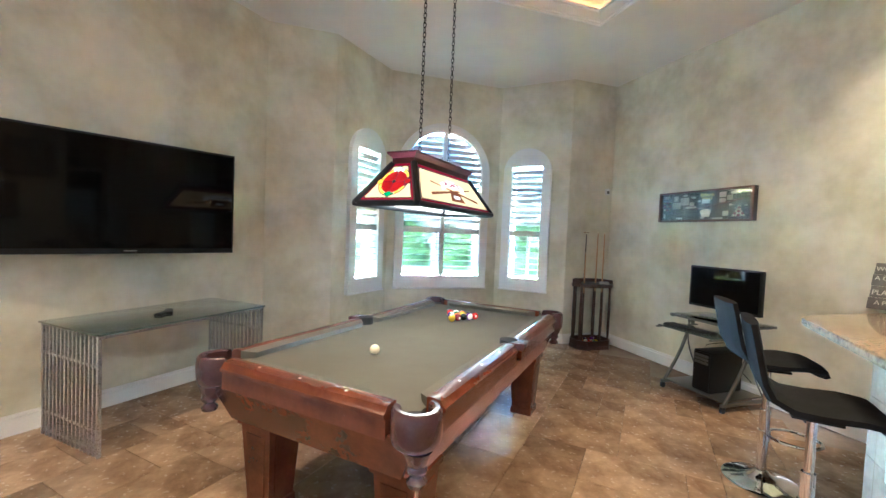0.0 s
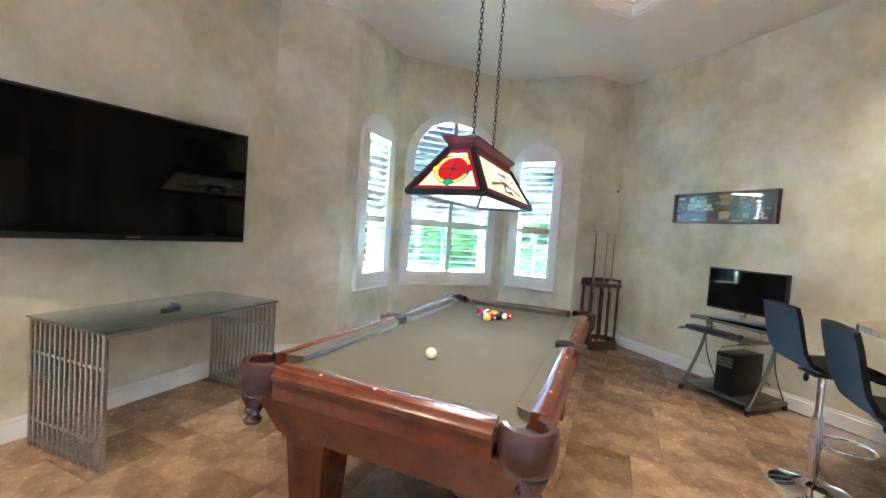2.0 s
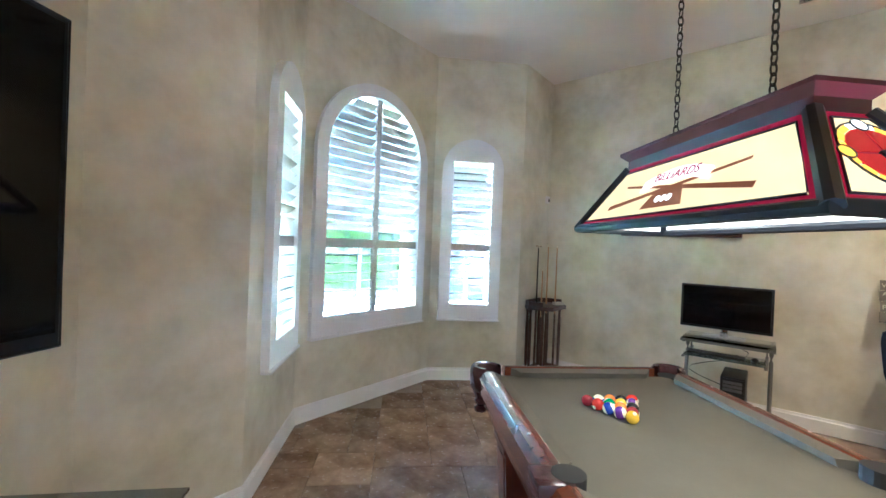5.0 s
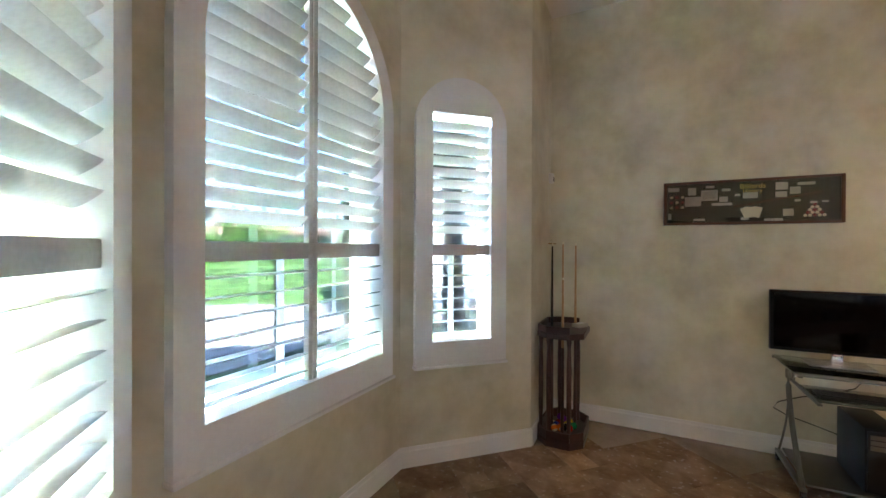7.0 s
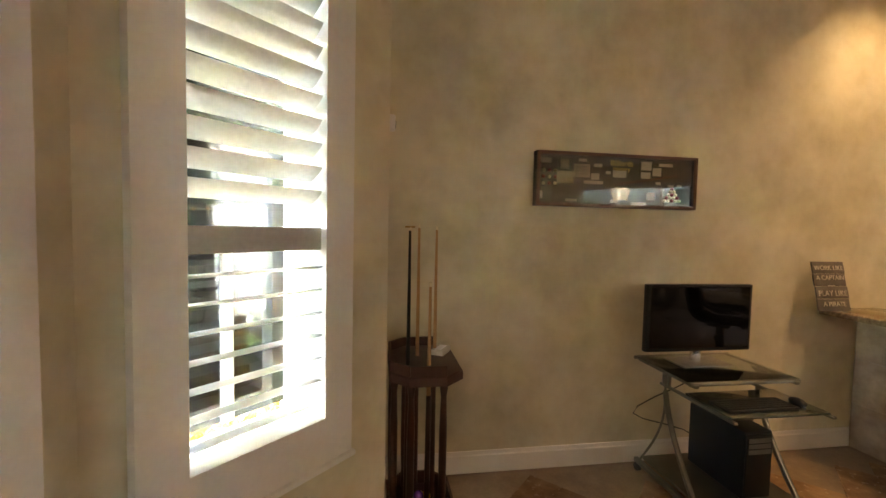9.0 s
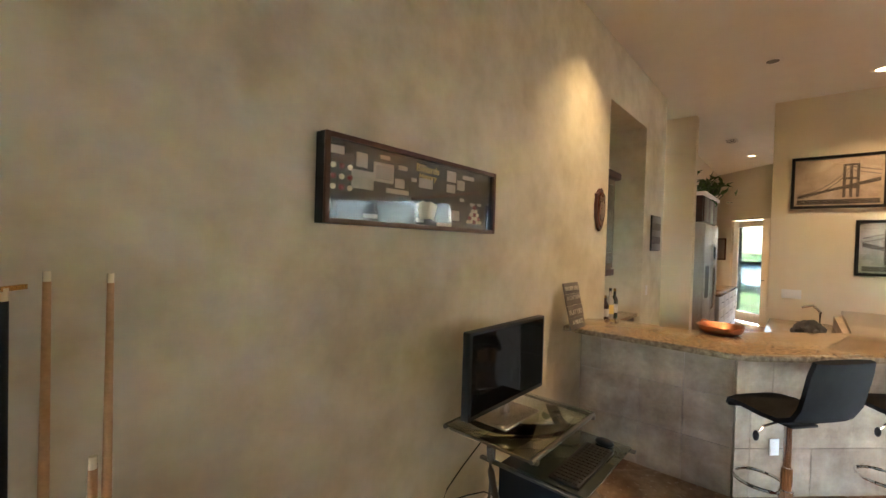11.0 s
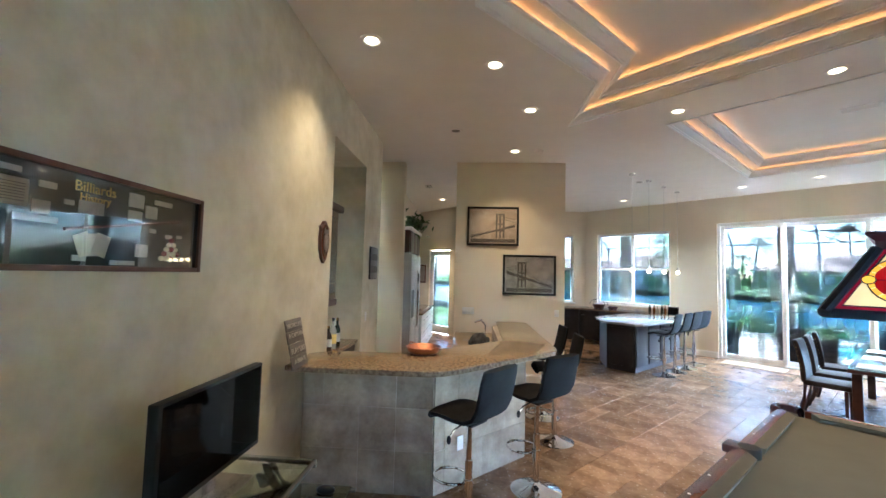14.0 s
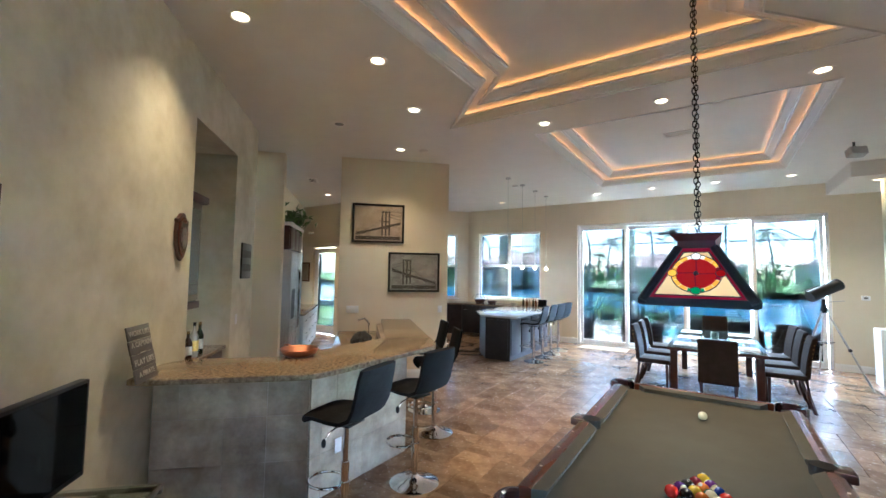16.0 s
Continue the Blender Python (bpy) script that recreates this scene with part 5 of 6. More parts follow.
def leaf_cloud(n, size, spread, seed, leaf=0.08):
    bm, rnd_ = bmesh.new(), random.Random(seed)
    for _ in range(n):
        c = Vector((rnd_.gauss(0, spread[0]), rnd_.gauss(0, spread[1]), rnd_.gauss(0, spread[2])))
        m_ = Matrix.Translation(c) @ Euler((rnd_.uniform(-1, 1), rnd_.uniform(-1, 1), rnd_.uniform(0, 6.28))).to_matrix().to_4x4()
        l_ = leaf * rnd_.uniform(0.7, 1.4)
        vs = [bm.verts.new(m_ @ Vector(p)) for p in ((-l_, 0, 0), (0, l_ * 0.38, l_ * 0.12), (l_, 0, -l_ * 0.1), (0, -l_ * 0.38, l_ * 0.12))]
        bm.faces.new(vs)
    return bm


pl = thing("trailing_plant", KM @ pose(1.95, -0.47, 2.60), "green trailing plant on top of the cabinet", "plant")
part("leaves", leaf_cloud(170, 1, (0.20, 0.13, 0.11), 3, 0.075), LEAFY, pl, m=pose(0, 0, 0.12), soft=False)
part("pot", lathe([(0.06, -0.01), (0.09, 0.10), (0.095, 0.10), (0.085, 0.09), (0.05, 0.0)], 16), DARKWOOD, pl)
wp = thing("wall_picture", along((8.95, -2.60), (7.10, -2.60)) @ pose(0.28, 0, 1.75), "small framed print on the kitchen wall", "picture")
part("frame", box((-0.19, -0.025, -0.28), (0.19, -0.003, 0.28), 0.004), WOOD, wp)
part("print", box((-0.16, -0.028, -0.25), (0.16, -0.0255, 0.25)), SEPIA, wp, soft=False)
DM = along((8.95, -2.60), (7.10, -2.60))
door = thing("door_1", DM @ pose(0.62, 0.05, 0), "white glazed back door, closed", "door", kind="structure")
fb = bmesh.new()
for lo, hi in (((0.004, 0, 0.01), (0.16, 0.05, 2.45)), ((0.94, 0, 0.01), (1.096, 0.05, 2.45)), ((0.1602, 0, 0.01), (0.9398, 0.05, 0.24)), ((0.1602, 0, 2.30), (0.9398, 0.05, 2.45))):
    add_box(fb, lo, hi, 0.004)
part("leaf_frame", fb, BASE, door)
p = part("pane", box((0.162, 0.022, 0.242), (0.938, 0.028, 2.298)), DIMGLASS, door, soft=False)
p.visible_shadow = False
part("door_handle", tube([(1.02, -0.002, 1.05), (1.02, -0.05, 1.05), (0.92, -0.05, 1.05)], 0.01, 6), IRON, door)

# ---- windows and sliding doors ----
def plain_window(name, m, w, z0, z1, label, bars=1):
    t = thing(name, m, label, "window", kind="structure")
    fb = bmesh.new()
    for lo, hi in (((0, 0.06, z0), (0.06, 0.15, z1)), ((w - 0.06, 0.06, z0), (w, 0.15, z1)), ((0.0602, 0.06, z0), (w - 0.0602, 0.15, z0 + 0.06)), ((0.0602, 0.06, z1 - 0.06), (w - 0.0602, 0.15, z1))):
        add_box(fb, lo, hi, 0.004)
    part("window_frame", fb, WHITE, t)
    mid = (z0 + z1) / 2
    for k in range(1, bars + 1):
        part("mullion", box((w * k / (bars + 1) - 0.04, 0.07, z0 + 0.061), (w * k / (bars + 1) + 0.04, 0.14, z1 - 0.061), 0.004), WHITE, t)
    part("meeting_rail", box((0.061, 0.066, mid - 0.03), (w - 0.061, 0.138, mid + 0.03), 0.004), WHITE, t)
    p_ = part("pane", box((0.061, 0.10, z0 + 0.061), (w - 0.061, 0.106, z1 - 0.061)), DIMGLASS, t, soft=False)
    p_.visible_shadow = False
    part("window_sill", box((-0.05, -0.05, z0 - 0.03), (w + 0.05, 0.055, z0 - 0.002), 0.005), WHITE, t)
    return t


SM = along((4.90, -5.70), (-5.40, -5.70))
plain_window("window_4", SM @ pose(4.90 - 4.53, 0, 0), 1.95, 1.05, 2.99, "white framed kitchen window above the counter")
plain_window("window_5", along((7.10, -3.50), (4.90, -5.70)) @ pose(1.30, 0, 0), 1.47, 1.03, 2.98, "white framed kitchen window in the diagonal wall", 0)
sl = thing("door_2", SM @ pose(SLIDE[0], 0, 0), "wide white-framed sliding glass doors to the patio", "sliding door", kind="structure")
SW = SLIDE[1] - SLIDE[0]
fb = bmesh.new()
for lo, hi in (((0.002, 0.03, 0.004), (0.06, 0.24, 3.098)), ((SW - 0.06, 0.03, 0.004), (SW - 0.002, 0.24, 3.098)), ((0.0602, 0.03, 3.03), (SW - 0.0602, 0.24, 3.098)), ((0.0602, 0.03, 0.002), (SW - 0.0602, 0.24, 0.03))):
    add_box(fb, lo, hi, 0.004)
part("door_frame", fb, WHITE, sl)
for k, (a, b) in enumerate(((1.57, 0.36), (0.42, -0.90), (-0.86, -2.14), (-2.11, -3.33))):
    a, b = 1.58 - a + 0.055 * (k == 0), 1.58 - b - 0.055 * (k == 3)
    y = 0.06 + 0.05 * (k % 3)
    q = bmesh.new()
    for lo, hi in (((a, y, 0.032), (a + 0.075, y + 0.04, 3.028)), ((b - 0.075, y, 0.032), (b, y + 0.04, 3.028)), ((a + 0.0752, y, 0.032), (b - 0.0752, y + 0.04, 0.13)), ((a + 0.0752, y, 2.95), (b - 0.0752, y + 0.04, 3.028))):
        add_box(q, lo, hi, 0.004)
    leaf = part("sliding_leaf", q, WHITE, sl, "white sliding leaf")
    p = part("pane", box((a + 0.076, y + 0.018, 0.131), (b - 0.076, y + 0.024, 2.949)), DIMGLASS, leaf, soft=False)
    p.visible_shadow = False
mat_ = thing("door_mat", pose(0.85, -5.30, 0.001), "flat beige mat inside the sliding doors", "mat")
part("weave", box((-0.55, -0.25, 0), (0.55, 0.25, 0.012), 0.004), material("beige_mat", (0.42, 0.33, 0.24), 0.95, second=(0.5, 0.4, 0.3), scale=30, fine=200, bump=0.3), mat_)

# ---- kitchen island and counter ----
ESPRESSO = material("espresso_cabinet_wood", (0.016, 0.012, 0.014), 0.35, second=(0.03, 0.022, 0.022), scale=6, fine=50)
isl = thing("kitchen_island", pose(0, 0, 0), "dark espresso kitchen island with a glossy stone top", "kitchen island")
ISL = [(2.06, -4.75), (3.15, -4.75), (3.10, -3.15), (2.62, -2.52), (2.06, -2.52)]
ISLT = [(1.90, -4.80), (3.22, -4.80), (3.18, -3.10), (2.68, -2.40), (2.0, -2.38), (1.90, -2.48)]
part("carcass", prism(ISL[::-1], 0.0, 0.879), ESPRESSO, isl, soft=False)
part("stone_top", prism(ISLT[::-1], 0.88, 0.92, bevel=0.01), material("pale_grey_granite", (0.30, 0.29, 0.28), 0.1, second=(0.5, 0.49, 0.46), scale=25, fine=130), isl, "polished grey stone top")
for i in range(4):
    part("side_panel", box((2.043, -4.70 + i * 0.55, 0.10), (2.0595, -4.20 + i * 0.55, 0.82), 0.004), ESPRESSO, isl)
part("end_panel", box((2.10, -2.519, 0.10), (2.58, -2.503, 0.82), 0.004), ESPRESSO, isl)
for i in range(4):
    copy = copy_thing(st, pose(1.66, -2.80 - i * 0.52, 0, 0, 0, 3 - 3 * i))
    tagged(copy, "black leather bar stool on a chrome pedestal beside the island", group="stools at the island")
for i in range(4):
    pc_ = thing("perimeter_cabinet", pose(2.46 + i * 0.56, -5.699, 0), "dark espresso base cabinet under the window", "cabinet", "dark base cabinets")
    part("body", box((0.002, 0.0, 0.09), (0.558, 0.60, 0.879)), ESPRESSO, pc_, soft=False)
    d = part("door", box((0.01, 0.601, 0.11), (0.55, 0.62, 0.86), 0.004), ESPRESSO, pc_)
    part("handle", tube([(0.42, 0.64, 0.74), (0.52, 0.64, 0.74)], 0.006, 6), STEEL, d)
ct = thing("kitchen_counter", pose(0, 0, 0), "stone worktop under the kitchen window", "worktop")
part("slab", prism([(2.42, -5.698), (4.88, -5.698), (6.6, -3.98), (6.1, -3.60), (4.62, -5.04), (2.42, -5.04)], 0.88, 0.92, bevel=0.006), GRANITE, ct)
dc = thing("diagonal_cabinet", pose(0, 0, 0), "dark espresso cabinets along the diagonal wall", "cabinet")
part("body", prism([(4.74, -5.60), (6.5, -3.98), (6.12, -3.66), (4.72, -5.02)], 0.05, 0.879), ESPRESSO, dc, soft=False)
for i, (x, y, w, h) in enumerate(((4.35, -5.45, 0.34, 0.10), (3.95, -5.45, 0.28, 0.07), (3.25, -5.42, 0.22, 0.06))):
    kn = thing("serving_basket", pose(x, y, 0.921), "dark basket on the kitchen worktop", "basket")
    part("basin", lathe([(0.0, 0), (w * 0.35, 0), (w * 0.5, h), (w * 0.47, h), (w * 0.32, 0.012), (0, 0.012)], 20), DARKWOOD if i != 2 else PAPER, kn)
    if i == 0:
        for s in (0.5, 0.8):
            part("wire", tube([(w * s * math.cos(math.pi * k / 10), 0, h + 0.16 * math.sin(math.pi * k / 10)) for k in range(11)], 0.005, 6), IRON, kn)
for i in range(6):
    b = thing("small_bottle", pose(2.48 + 0.09 * i, -5.35 + 0.04 * (i % 2), 0.921), "small bottle on the kitchen worktop", "bottle", "kitchen bottles")
    part("glass_body", lathe([(0.03, 0), (0.032, 0.01), (0.032, 0.10 + 0.02 * (i % 3)), (0.012, 0.14 + 0.02 * (i % 3)), (0.012, 0.18 + 0.02 * (i % 3))], 12), BOTTLE[("clear", "amber", "green")[i % 3]], b)
tab = thing("tablet_stand", pose(2.36, -5.2, 0.921, -12, 0, 180), "black tablet propped on the worktop", "tablet")
part("tablet", box((-0.12, -0.01, 0), (0.12, 0.0, 0.20), 0.004), BLACK, tab)
part("screen", box((-0.105, -0.0125, 0.015), (0.105, -0.0105, 0.185)), SCREEN, tab, soft=False)

# pendants over the island
for i in range(4):
    y = -2.15 - i * 0.73
    pd = thing("pendant_light", pose(1.95, y, 0), "small glowing glass pendant on a thin cord", "pendant lamp", "island pendants")
    part("canopy", cyl(0.055, 0.05, HIGH - 0.025, HIGH - 0.001, 16), STEEL, pd)
    part("cord", cyl(0.003, 0.003, 2.02, HIGH - 0.025, 6), STEEL, pd)
    part("socket", cyl(0.015, 0.02, 1.955, 2.02, 10), STEEL, pd)
    part("globe", ball(0.042, pose(0, 0, 1.915), 14, 8), BULB, pd, "glowing glass globe")

# ---- dining table and chairs ----
BROWNLEATHER = material("dark_brown_leather", (0.024, 0.016, 0.013), 0.7, second=(0.036, 0.024, 0.02), scale=9, fine=150, bump=0.1, ior=1.25)
dt = thing("dining_table", pose(-1.42, -2.85, 0), "long dining table with a glossy reflective top", "dining table")
part("tabletop", box((-0.58, -1.30, 0.715), (0.58, 1.30, 0.755), 0.008), DARKWOOD, dt)
part("glass_sheet", box((-0.575, -1.295, 0.7555), (0.575, 1.295, 0.763), 0.002), DARKGLASS, dt, "reflecting glass sheet")
for sx in (-1, 1):
    for sy in (-1, 1):
        part("leg", box((sx * 0.50 - 0.045, sy * 1.18 - 0.045, 0.0), (sx * 0.50 + 0.045, sy * 1.18 + 0.045, 0.7145), 0.006), DARKWOOD, dt)
    part("apron", box((sx * 0.5 - 0.012, -1.13, 0.62), (sx * 0.5 + 0.012, 1.13, 0.7145)), DARKWOOD, dt, soft=False)
PLACEMAT = material("pale_placemat", (0.60, 0.56, 0.50), 0.8, second=(0.68, 0.64, 0.58), scale=20, fine=150)
for i in range(3):
    for sx in (-1, 1):
        pm = thing("placemat", pose(-1.42 + sx * 0.36, -1.95 - i * 0.85, 0.7635), "pale woven placemat on the dining table", "placemat", "placemats")
        part("weave", box((-0.16, -0.22, 0), (0.16, 0.22, 0.004), 0.001), PLACEMAT, pm)
vs_ = thing("glass_vase", pose(-1.42, -2.5, 0.7635), "small pale glass vase on the dining table", "vase")
part("vase_body", lathe([(0.04, 0), (0.05, 0.01), (0.055, 0.12), (0.05, 0.16), (0.046, 0.16), (0.045, 0.02)], 20), TOPGLASS, vs_)


def make_chair(m):
    t = thing("dining_chair", m, "dark brown leather dining chair at the table", "chair", "chairs round the table")
    part("seat", box((-0.22, -0.22, 0.42), (0.22, 0.24, 0.49), 0.02), BROWNLEATHER, t)
    bm = bmesh.new()
    prof = [(-0.21, 0.45), (-0.225, 0.65), (-0.26, 0.85), (-0.30, 0.99)]
    rings = []
    for y, z in prof:
        rings.append([bm.verts.new(v) for v in ((-0.21, y + 0.025, z), (0.21, y + 0.025, z), (0.21, y - 0.03, z - 0.004), (-0.21, y - 0.03, z - 0.004))])
    for a, b in zip(rings, rings[1:]):
        for i in range(4):
            bm.faces.new((a[i], a[(i + 1) % 4], b[(i + 1) % 4], b[i]))
    bm.faces.new(rings[0][::-1])
    bm.faces.new(rings[-1])
    bmesh.ops.bevel(bm, geom=bm.edges[:], offset=0.01, segments=2, affect="EDGES")
    part("backrest", bm, BROWNLEATHER, t)
    for sx in (-1, 1):
        part("front_leg", cyl(0.018, 0.028, 0, 0.42, 4, pose(sx * 0.19, 0.19, 0, 0, 0, 45)), DARKWOOD, t, soft=False)
        part("rear_leg", tube([(sx * 0.18, -0.28, 0.0), (sx * 0.185, -0.22, 0.22), (sx * 0.19, -0.20, 0.44)], 0.022, 4), DARKWOOD, t)
        for i in range(6):
            part("nail_head", ball(0.008, pose(sx * 0.212, -0.235 - 0.010 * i, 0.62 + 0.055 * i), 8, 5), BRASS, t)
    return t


ch = make_chair(pose(-1.45, -1.22, 0, 0, 0, 180))
for i in range(3):
    copy_thing(ch, pose(-0.62, -2.15 - i * 0.72, 0, 0, 0, 88 + 4 * i))
    copy_thing(ch, pose(-2.22, -2.15 - i * 0.72, 0, 0, 0, -90 + 3 * i))
copy_thing(ch, pose(-1.42, -4.52, 0))

# ---- telescope ----
tel = thing("telescope", pose(-3.02, -4.45, 0), "black reflector telescope on a silver tripod", "telescope")
for i, (x, y) in enumerate(((-0.48, 0.45), (0.45, 0.32), (0.0, -0.60))):
    leg = part("tripod_leg", tube([(x * 0.06, y * 0.06, 1.22), (x, y, 0.0)], 0.016, 8), STEEL, tel, "silver tripod leg")
    part("leg_clamp", ball(0.03, pose(x * 0.55, y * 0.55, 0.59), 10, 6), BLACK, leg)
part("spreader", cyl(0.16, 0.16, 0.66, 0.675, 3), BLACK, tel)
part("head", lathe([(0.05, 1.18), (0.06, 1.24), (0.035, 1.30), (0.03, 1.42)], 14), BLACK, tel)
TT = Matrix.Translation((0.0, 0.0, 1.56)) @ Vector((-0.78, -0.50, 0.42)).to_track_quat("Z", "Y").to_matrix().to_4x4()
part("optical_tube", lathe([(0.0, -0.26), (0.095, -0.26), (0.10, -0.25), (0.10, 0.26), (0.106, 0.26), (0.106, 0.30), (0.09, 0.30), (0.085, 0.27), (0, 0.27)], 24, TT), BLACK, tel)
part("finder", cyl(0.018, 0.02, -0.1, 0.1, 12, TT @ pose(0.10, 0.08, -0.1)), BLACK, tel)
part("control_rod", tube([(0, 0, 1.36), (-0.28, -0.05, 1.40)], 0.007, 6), STEEL, tel)

# thermostat
th = thing("thermostat", SM @ pose(4.90 + 3.82, 0, 1.42), "small white thermostat on the cream wall", "thermostat")
part("housing", box((-0.06, -0.028, -0.045), (0.06, -0.002, 0.045), 0.006), WHITE, th)
part("display", box((-0.03, -0.0305, -0.015), (0.03, -0.0285, 0.02)), GREYMETAL, th, soft=False)

# ---- ceiling lights, vents, detectors ----
LENSWHITE = material("downlight_trim", (0.8, 0.78, 0.74), 0.4)


def downlight(x, y, lit=True, power=14, z=HIGH, cone=105):
    t = thing("recessed_downlight", pose(x, y, z), "lit recessed ceiling downlight with a white ring" if lit else "unlit recessed ceiling downlight with a white ring", "downlight", "ceiling downlights")
    bm = bmesh.new()
    rings = [[bm.verts.new((r * math.cos(k * math.pi / 12), r * math.sin(k * math.pi / 12), zz)) for k in range(24)] for r, zz in ((0.095, -0.001), (0.095, -0.008), (0.07, -0.010), (0.062, -0.004))]
    for a, b in zip(rings, rings[1:]):
        for k in range(24):
            bm.faces.new((a[k], a[(k + 1) % 24], b[(k + 1) % 24], b[k]))
    part("trim_ring", bm, LENSWHITE, t)
    part("bulb_face", cyl(0.056, 0.056, -0.0045, -0.0015, 24), BULB if lit else GREYMETAL, t, soft=False)
    if lit and power:
        lamp("downlight_beam", "SPOT", pose(x, y, z - 0.03), power * 0.0145, (1.0, 0.66, 0.34), cone=cone)


def spread(x, y):
    return -1.444 + (x + 1.444) * 1.037, 5.245 + (y - 5.245) * 1.037


for x, y, on, power in ((1.42, 3.68, 1, 20), (0.99, 2.68, 1, 20), (1.38, 1.65, 1, 20), (2.47, 0.57, 1, 16), (6.3, -1.32, 1, 40), (0.26, 0.48, 1, 26), (-1.01, 0.47, 1, 26), (-2.28, 0.46, 1, 26), (3.1, -4.3, 1, 35), (0.76, -4.32, 1, 14), (-0.37, -4.25, 1, 14), (-1.49, -4.22, 1, 14), (-2.62, -4.24, 1, 14), (2.46, 1.79, 0, 0), (4.8, -0.6, 0, 0)):
    downlight(*spread(x, y), on, power)
downlight(-3.75, -4.35, 1, 10, 3.44)


def vent(x, y, turn, z=HIGH, w=0.40, d=0.20):
    t = thing("ceiling_vent", pose(x, y, z, 0, 0, turn), "white louvred air vent in the ceiling", "vent", "ceiling vents")
    fb_ = bmesh.new()
    for lo, hi in (((-w / 2, -d / 2, -0.012), (-w / 2 + 0.03, d / 2, -0.001)), ((w / 2 - 0.03, -d / 2, -0.012), (w / 2, d / 2, -0.001)), ((-w / 2 + 0.0302, -d / 2, -0.012), (w / 2 - 0.0302, -d / 2 + 0.03, -0.001)), ((-w / 2 + 0.0302, d / 2 - 0.03, -0.012), (w / 2 - 0.0302, d / 2, -0.001))):
        add_box(fb_, lo, hi)
    part("frame", fb_, LENSWHITE, t, soft=False)
    part("duct", box((-w / 2 + 0.031, -d / 2 + 0.031, -0.003), (w / 2 - 0.031, d / 2 - 0.031, -0.001)), BLACK, t, soft=False)
    for i in range(7):
        part("slat", box((-w / 2 + 0.032, -0.008, -0.001), (w / 2 - 0.032, 0.008, 0.001)), LENSWHITE, t, m=pose(0, -d / 2 + 0.042 + i * (d - 0.084) / 6, -0.009, 35), soft=False)


vent(0.88, 4.19, -45)
vent(-1.05, -0.20, 0, HIGH + 2 * RISE)
vent(-1.02, -1.80, 0, HIGH + 2 * RISE)
vent(5.6, -0.3, -45)
for x, y in ((2.2, 0.35), (2.0, -2.6)):
    sx, sy = spread(x, y)
    sd = thing("smoke_detector", pose(sx, sy, HIGH), "round white smoke detector on the ceiling", "smoke detector")
    part("housing", lathe([(0.0, -0.035), (0.05, -0.035), (0.065, -0.02), (0.07, -0.001), (0.0, -0.001)], 20), LENSWHITE, sd)
spk = thing("ceiling_speaker", pose(-3.1, -2.6, HIGH), "small grey loudspeaker hanging from the ceiling", "speaker")
part("stem", cyl(0.015, 0.015, -0.10, -0.001, 8), GREYMETAL, spk)
part("body", box((-0.10, -0.07, -0.22), (0.10, 0.07, -0.10), 0.02, pose(0, 0, 0, 15, 0, 20)), STEEL, spk)

# ---- outside ----
GRASS = world_mapped(material("lawn", (0.07, 0.15, 0.025), 0.9, second=(0.13, 0.22, 0.045), scale=0.9, fine=14, bump=0.3))
CONCRETE = world_mapped(material("pale_concrete_paving", (0.42, 0.40, 0.37), 0.8, second=(0.50, 0.48, 0.44), scale=1.2, fine=20, bump=0.1))
PAVER = world_mapped(material("patio_paver", (0.42, 0.37, 0.32), 0.6, second=(0.50, 0.45, 0.39), scale=1.5, fine=20))
WATER = material("canal_water", (0.035, 0.15, 0.27), 0.1, second=(0.05, 0.19, 0.32), scale=0.3, fine=2, bump=0.5, bump_scale=1.6)
POOLWATER = material("pool_water", (0.05, 0.38, 0.45), 0.05, second=(0.07, 0.45, 0.52), scale=1, fine=6, bump=0.25, bump_scale=5)
STUCCO = material("yellow_stucco", (0.62, 0.50, 0.22), 0.85, second=(0.66, 0.54, 0.26), scale=3, fine=120, bump=0.2)
STUCCOWHITE = material("white_stucco", (0.72, 0.70, 0.66), 0.8, second=(0.76, 0.74, 0.70), scale=3, fine=120, bump=0.2)
ROOFTILE = material("clay_roof_tile", (0.22, 0.13, 0.09), 0.8, second=(0.30, 0.18, 0.13), scale=2, fine=18, bump=0.4)
BARK = material("palm_bark", (0.34, 0.29, 0.24), 0.9, second=(0.45, 0.39, 0.32), scale=12, fine=60, bump=0.5)
FROND = material("palm_frond", (0.06, 0.13, 0.03), 0.6, second=(0.12, 0.20, 0.05), scale=6, vary=0.25)
BUSHES = material("bush_leaves", (0.07, 0.17, 0.025), 0.6, second=(0.18, 0.32, 0.06), scale=3, vary=0.35)
CROTON = material("croton_leaves", (0.35, 0.06, 0.02), 0.55, second=(0.45, 0.28, 0.03), scale=9, vary=0.3)
SEAWALL = material("seawall_concrete", (0.40, 0.38, 0.35), 0.85, second=(0.46, 0.44, 0.40), scale=2)


def sheet(name, pts, z, mat, label, category, kind="structure"):
    ob = part(name, prism(pts, z - 0.08, z), mat, soft=False)
    return tagged(ob, label, category, kind=kind)


